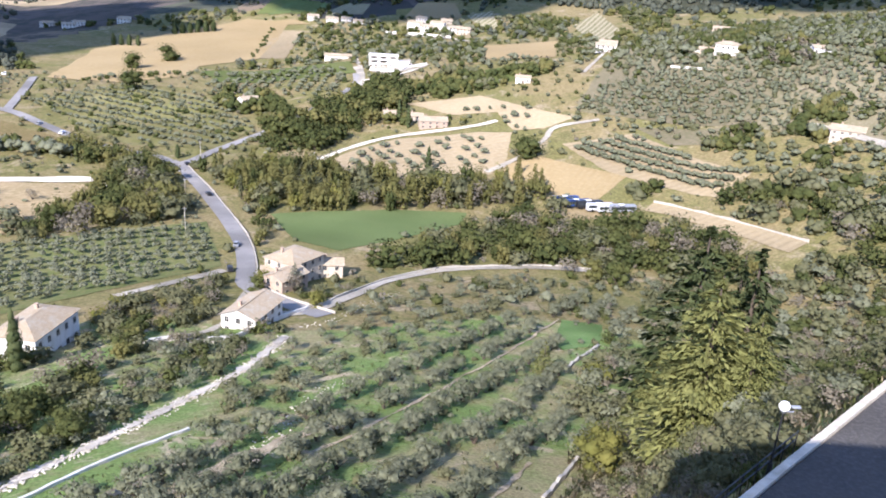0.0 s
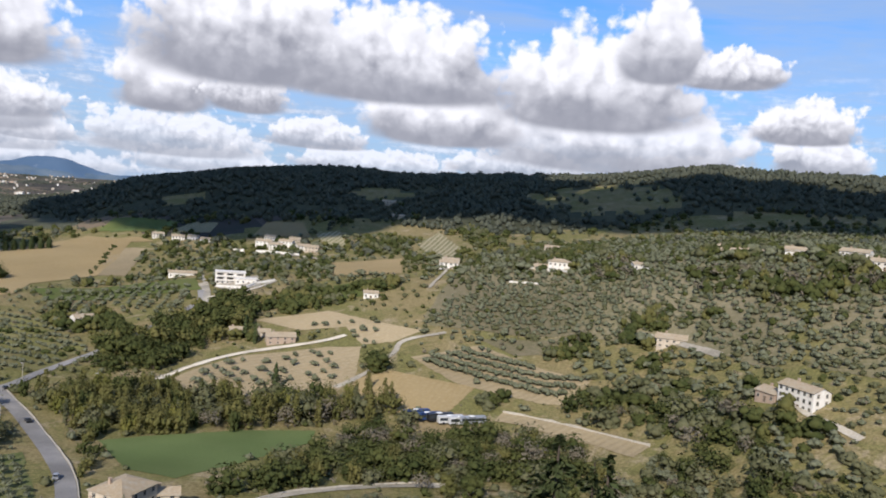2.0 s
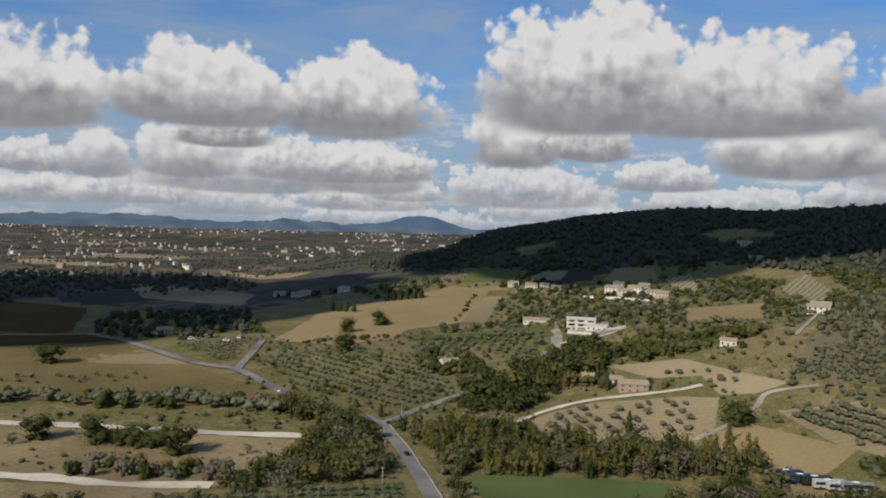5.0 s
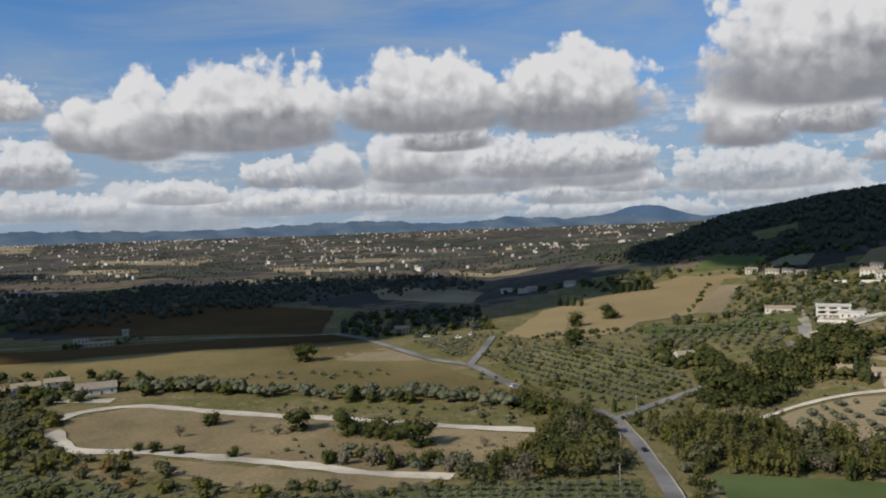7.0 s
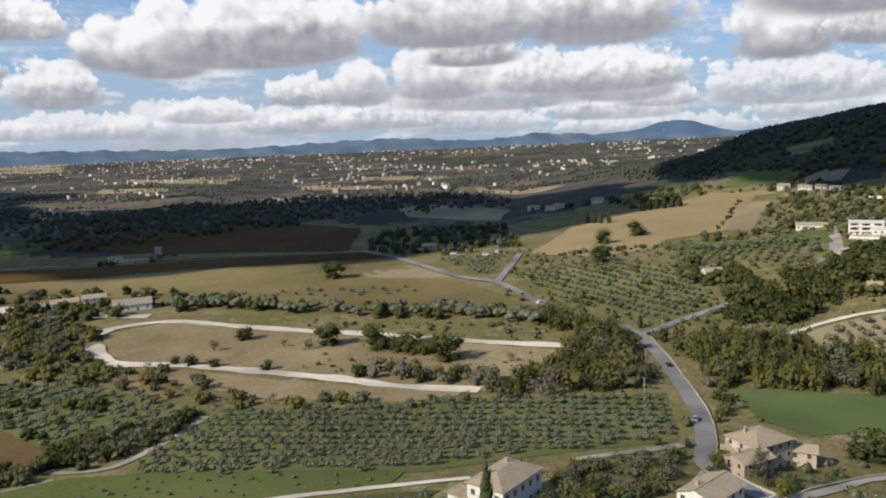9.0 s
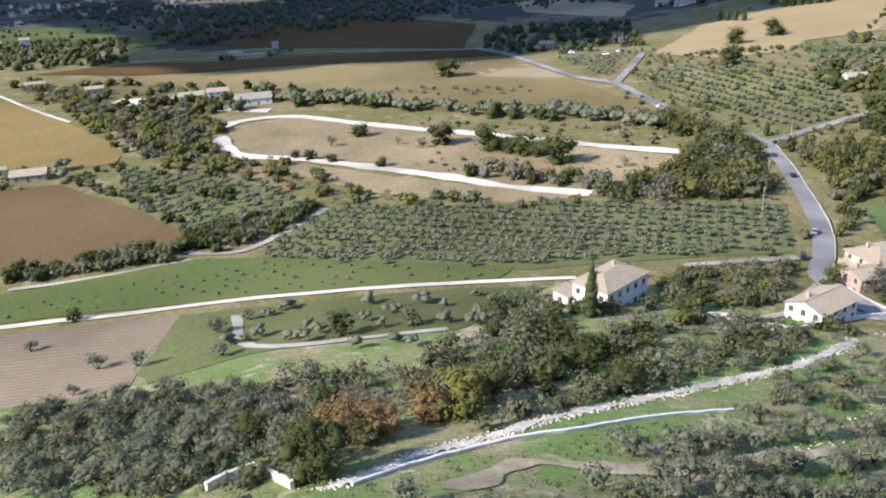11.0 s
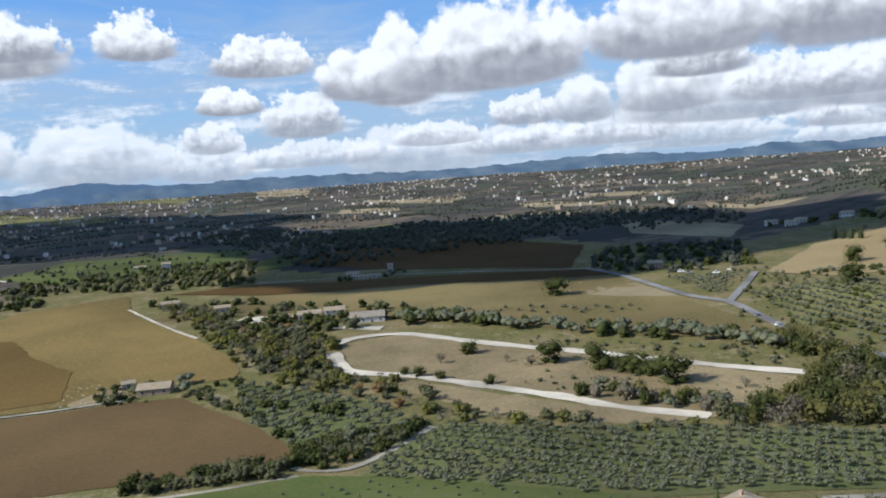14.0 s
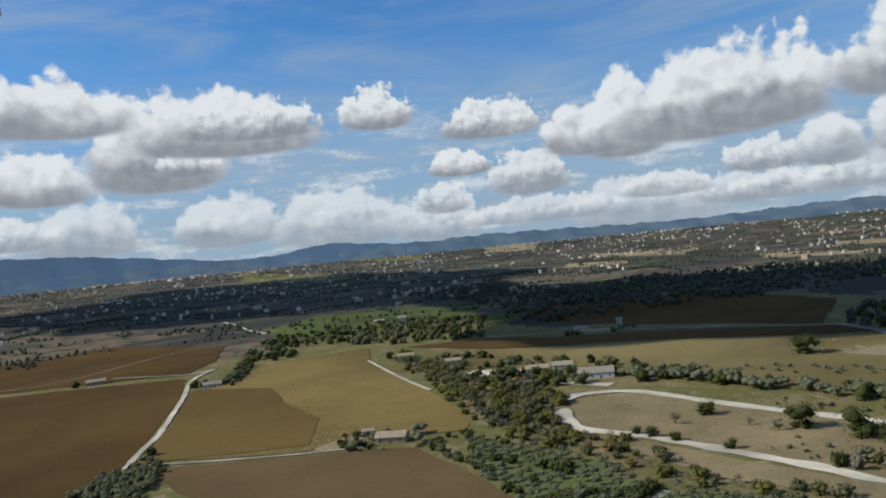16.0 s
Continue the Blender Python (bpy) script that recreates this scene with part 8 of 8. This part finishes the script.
def plain_trees():
    """Hedges, clumps and houses that dot the far plain."""
    rng = np.random.default_rng(60)
    pts = []
    for _ in range(1050):
        az, r = rng.uniform(-112, -6), 950 + 3500 * rng.random() ** 0.8
        if az > -22 and r < 1500:
            continue
        c = np.array([r * math.sin(radians(az)), r * math.cos(radians(az))])
        t = rng.uniform(0, math.pi)
        m = int(rng.integers(6, 26))
        d = np.array([math.cos(t), math.sin(t)])
        pts.append(c + d * (np.arange(m) * rng.uniform(7, 13))[:, None] + rng.normal(size=(m, 2)) * rng.choice([1.8, 5.0]))
    G = np.vstack(pts)
    ra, rr = np.degrees(np.arctan2(G[:, 0], G[:, 1])), np.hypot(G[:, 0], G[:, 1])
    G = G[(rr > 1000) & ((ra < -34) | (rr > 1250))]
    thicket("plain_hedges", G, [("oak", "forest", 1.0)], (3, 7), 5, "hedges and clumps of trees across the plain", 61)
    H = []
    for _ in range(160):
        az, r = rng.uniform(-100, -8), 1350 + 3250 * rng.random() ** 0.75
        c = np.array([r * math.sin(radians(az)), r * math.cos(radians(az))])
        H.append(c + rng.normal(size=(int(rng.integers(3, 15)), 2)) * rng.uniform(30, 170))
    H.append(np.array([-3300, 900]) + rng.normal(size=(130, 2)) * (520, 260))
    H.append(np.array([-3000, 2600]) + rng.normal(size=(100, 2)) * (600, 260))
    W = np.array([-4250, 380]) + rng.normal(size=(60, 2)) * (90, 330)
    far_houses("far_town", W, (18, 45), "long white buildings of a far town", 4)
    far_houses("far_houses", np.vstack(H), (5, 9.5), "pale houses of far villages on the plain")


plain_trees()


# ---- the town's edge: road terrace, lamps and the house that the camera stands on ----
def slab(name, poly, z0, z1, mat, label, category, kind="structure"):
    bm = bmesh.new()
    low, high = [bm.verts.new((*p, z0)) for p in poly], [bm.verts.new((*p, z1)) for p in poly]
    bm.faces.new(high)
    for i in range(len(poly)):
        j = (i + 1) % len(poly)
        bm.faces.new((low[i], low[j], high[j], high[i]))
    bmesh.ops.recalc_face_normals(bm, faces=bm.faces)
    me = bpy.data.meshes.new(name)
    bm.to_mesh(me)
    bm.free()
    me.materials.append(M[mat])
    return tagged(new(name, me), label, category, kind=kind)


POLES = [(-118, 364), (-84, 352), (-62, 356), (-104, 300), (-90, 258)]
ROAD_Z = 73.0
slab("road_terrace", [(6.5, 22.1), (28.0, 42.8), (36.9, 51.7), (40.8, 52.5), (52, 51.6), (90, 44), (90, -30), (6, -30)], 66.0, ROAD_Z, "dark_asphalt", "dark grey asphalt of the town road terrace", "road")


def kerb_line(points, width, z0, z1, mat, label):
    for a, b in zip(points[:-1], points[1:]):
        a, b = Vector(a), Vector(b)
        d = (b - a).normalized()
        n = Vector((-d.y, d.x)) * width
        slab("kerb", [a[:], b[:], (b + n)[:], (a + n)[:]], z0, z1, mat, label, "kerb")


kerb_line([(6.5, 22.1), (18.0, 33.3), (28.0, 42.9), (36.5, 51.5)], 0.42, 70.0, ROAD_Z + 0.14, "limestone", "pale concrete edge of the road")
kerb_line([(37.8, 51.9), (40.8, 52.5), (52, 51.2), (90, 44.0)], 0.22, 70.0, ROAD_Z + 0.16, "stone", "pale concrete edge of the road")
for x, y, a in ((34.5, 49.0, 10.0), (45.0, 46.5, -20.0)):
    c, s = math.cos(radians(a)), math.sin(radians(a))
    q = [(x + u * c - v * s, y + u * s + v * c) for u, v in ((-1.3, -0.05), (1.3, -0.05), (1.3, 0.05), (-1.3, 0.05))]
    slab("road_marking", q, ROAD_Z - 0.05, ROAD_Z + 0.012, "white_wall", "worn white paint line on the asphalt", "marking")


def street_lamp(x, y, z, height):
    root = new("street_lamp")
    root.location = (x, y, z)
    bm = cone(bmesh.new(), 0.06, 0.04, -1.5, height - 0.3, 10)
    cone(bm, 0.16, 0.12, -1.5, 0.4, 10)
    part("pole", bm, M["black_paint"], root, "dark metal pole")
    bm = bmesh.new()
    bmesh.ops.create_uvsphere(bm, u_segments=18, v_segments=12, radius=0.27, matrix=Matrix.Translation((0, 0, height)))
    for f in bm.faces:
        f.smooth = True
    part("globe", bm, M["globe"], root, "white round lamp globe")
    bm = cone(bmesh.new(), 0.1, 0.2, height - 0.36, height - 0.2, 12)
    part("collar", bm, M["metal"], root)
    bm = bmesh.new()
    box(bm, 0.32, -0.1, height - 0.06, 0.78, 0.1, height + 0.05, 0.03)
    box(bm, 0.0, -0.03, height - 0.3, 0.5, 0.03, height - 0.24)
    part("floodlight", bm, M["grey_paint"], root, "small grey floodlight on an arm")
    tagged(root, "street lamp with a white globe beside the town road", "street lamp", "lamps of the town road")


street_lamp(16.9, 33.4, 72.6, 3.6)
street_lamp(30.4, 46.4, 71.6, 3.6)


def guard_rail():
    """A thin iron fence along the drop beside the lamps."""
    root = new("railing")
    pts = [Vector((12.6 + 1.06 * i, 29.2 + 1.05 * i, ROAD_Z - 0.35)) for i in range(7)]
    root.location = pts[0]
    for p in pts:
        bm = cone(bmesh.new(), 0.035, 0.035, -0.6, 1.0, 6)
        part("post", bm, M["black_paint"], root).location = p - pts[0]
    d = pts[-1] - pts[0]
    for h in (0.5, 0.95):
        bm = bmesh.new()
        box(bm, 0, -0.025, h - 0.025, d.length, 0.025, h + 0.025)
        ob = part("rail", bm, M["black_paint"], root)
        ob.rotation_euler.z = math.atan2(d.y, d.x)
    tagged(root, "thin dark iron railing beside the town road", "railing")


guard_rail()


def town_house(name, x0, y0, x1, y1, z0, z1, label):
    root = new(name)
    root.location = (x0, y0, z0)
    w, d, h = x1 - x0, y1 - y0, z1 - z0
    part("wall", box(bmesh.new(), 0, 0, 0, w, d, h), M["stone"], root)
    bm = bmesh.new()
    for a in ((0, 0, w, 0.35), (0, d - 0.35, w, d), (0, 0.35, 0.35, d - 0.35), (w - 0.35, 0.35, w, d - 0.35)):
        box(bm, a[0], a[1], h, a[2], a[3], h + 0.45)
    part("parapet", bm, M["cream_wall"], root)
    tagged(root, label, "house")


town_house("terrace_house", -1.6, -2.4, 5.0, 0.35, 58.0, 92.9, "stone town house with a flat roof terrace")
town_house("tall_house", -4.3, -16.0, 24.0, -2.5, 58.0, 100.5, "taller stone town house behind the terrace")


def utility_pole(x, y, height):
    """A grey pole with a short crossarm and insulators."""
    root = new("utility_pole")
    root.location = (x, y, zs(x, y))
    part("pole", cone(bmesh.new(), 0.16, 0.1, -1.0, height, 8), M["stone"], root)
    part("crossarm", box(bmesh.new(), -0.8, -0.06, height - 0.7, 0.8, 0.06, height - 0.56), M["metal"], root)
    for u in (-0.65, 0.0, 0.65):
        part("insulator", cone(bmesh.new(), 0.07, 0.05, height - 0.56, height - 0.3, 6, u), M["white_paint"], root)
    tagged(root, "pale grey utility pole beside the country road", "pole", "poles along the road")


for px, py in POLES:
    utility_pole(px, py, 8.5)


# ---- vehicles ----
def wheel_mesh(r, w):
    bm = bmesh.new()
    bmesh.ops.create_cone(bm, segments=14, cap_ends=True, radius1=r, radius2=r, depth=w, matrix=Matrix.Rotation(radians(90), 4, "X"))
    me = bpy.data.meshes.new("tyre")
    bm.to_mesh(me)
    bm.free()
    me.materials.append(M["tyre"])
    return me


def vehicle(name, x, y, heading, length, width, height, paint, label, category, group="", z=None, coach=False):
    root = new(name)
    root.matrix_world = pose(x, y, (zs(x, y) + 0.45) if z is None else z, 0, 0, heading)
    L, w = length / 2, width / 2
    bm = bmesh.new()
    if coach:
        box(bm, -L, -w, 0.35, L, w, height, 0.18)
    else:
        box(bm, -L, -w, 0.25, L, w, height * 0.58, 0.12)
    part("body", bm, M[paint], root)
    bm = bmesh.new()
    if coach:
        box(bm, -L * 0.93, -w - 0.02, height * 0.45, L * 0.9, w + 0.02, height * 0.8)
        box(bm, L * 0.97, -w * 0.9, height * 0.35, L + 0.02, w * 0.9, height * 0.85)
        part("window", bm, M["glass"], root, "dark side glass")
        box(bm := bmesh.new(), -L * 0.3, -w * 0.6, height, L * 0.1, w * 0.6, height + 0.18, 0.04)
        part("roof_unit", bm, M["white_paint"], root)
    else:
        box(bm, -L * 0.62, -w * 0.86, height * 0.58, L * 0.42, w * 0.86, height * 0.93, 0.16)
        part("window", bm, M["glass"], root, "dark cabin glass")
        box(bm := bmesh.new(), -L * 0.5, -w * 0.78, height * 0.92, L * 0.22, w * 0.78, height, 0.04)
        part("roof", bm, M[paint], root)
    me = wheel_mesh(0.5 if coach else 0.32, 0.3 if coach else 0.22)
    for a in (-0.62, 0.62):
        for b in (-1, 1):
            child("wheel", me, root, m=pose(a * L, b * (w - 0.12), 0.5 if coach else 0.32))
    return tagged(root, label, category, group)


vehicle("coach", 50.9, 325.1, 16, 11.5, 2.5, 3.3, "blue_paint", "blue touring coach parked on dusty ground", "coach", "parked coaches", coach=True)
vehicle("coach", 55.2, 321.3, 15, 11.5, 2.5, 3.3, "blue_paint", "blue touring coach parked on dusty ground", "coach", "parked coaches", coach=True)
vehicle("coach", 60.2, 319.7, 14, 11.5, 2.5, 3.3, "black_paint", "dark touring coach parked on dusty ground", "coach", "parked coaches", coach=True)
vehicle("coach", 64.0, 316.4, 14, 11.5, 2.5, 3.3, "dusty_paint", "white touring coach parked on dusty ground", "coach", "parked coaches", coach=True)
vehicle("coach", 68.3, 314.3, 13, 11.5, 2.5, 3.3, "dusty_paint", "white touring coach parked on dusty ground", "coach", "parked coaches", coach=True)
vehicle("coach", 72.9, 313.7, 12, 11.5, 2.5, 3.3, "grey_paint", "silver touring coach parked on dusty ground", "coach", "parked coaches", coach=True)
vehicle("car", -63.3, 218.4, 111, 4.2, 1.75, 1.5, "black_paint", "dark car on the bend of the road", "car", "cars on the road", coach=False)
vehicle("car", -68.4, 243.9, 101, 4.2, 1.75, 1.5, "grey_paint", "silver car on the grey road", "car", "cars on the road", coach=False)
vehicle("car", -96.5, 306.0, 122, 4.2, 1.75, 1.5, "black_paint", "dark car on the straight road", "car", "cars on the road", coach=False)
vehicle("car", -119.4, 349.0, 122, 4.2, 1.75, 1.5, "black_paint", "dark car at the road junction", "car", "cars on the road", coach=False)
vehicle("car", -197.8, 392.7, 87, 4.2, 1.75, 1.5, "white_paint", "pale car on the far road", "car", "cars on the road", coach=False)
vehicle("car", -216.8, 407.5, 88, 4.2, 1.75, 1.5, "grey_paint", "pale car on the far road", "car", "cars on the road", coach=False)
vehicle("van", -346.1, 534.1, 43, 5, 2, 2.2, "white_paint", "pale van parked by far houses", "van", "parked vans", coach=False)
vehicle("van", -336.3, 529.6, 42, 5, 2, 2.2, "grey_paint", "pale van parked by far houses", "van", "parked vans", coach=False)
vehicle("van", -313.6, 530.5, 41, 5, 2, 2.2, "white_paint", "pale van parked by far houses", "van", "parked vans", coach=False)
vehicle("van", -311.3, 547.5, 40, 5, 2, 2.2, "white_paint", "pale van parked by far houses", "van", "parked vans", coach=False)


# ---- clouds overhead that shade the hill and part of the plain ----
def cloud(x, y, z, sx, sy, sz, seed, turn=0.0):
    rng = np.random.default_rng(seed)
    bm = bmesh.new()
    bmesh.ops.create_icosphere(bm, subdivisions=5, radius=1.0)
    for v in bm.verts:
        p = Vector(v.co)
        f = 1 + 0.42 * noise.noise(p * 1.6 + Vector((seed, 0, 0))) + 0.2 * noise.noise(p * 4.1 + Vector((0, seed, 0))) + 0.09 * noise.noise(p * 9.0)
        q = p * f
        v.co = (q.x * sx, q.y * sy, (q.z if q.z > 0 else q.z * 0.25) * sz)
    for f in bm.faces:
        f.smooth = True
    me = bpy.data.meshes.new("cumulus_cloud")
    bm.to_mesh(me)
    bm.free()
    me.materials.append(M["cloud"])
    ob = new("cumulus_cloud", me)
    ob.matrix_world = pose(x, y, z, 0, 0, turn)
    tagged(ob, "broad white cumulus cloud high above the valley", "cloud", "clouds overhead")


cloud(-536, 0, 960, 400, 370, 150, 3)
cloud(-49, -482, 1000, 260, 130, 130, 9, -31)
cloud(-1305, -543, 940, 430, 320, 140, 5)
cloud(-2817, -887, 980, 900, 640, 160, 6)
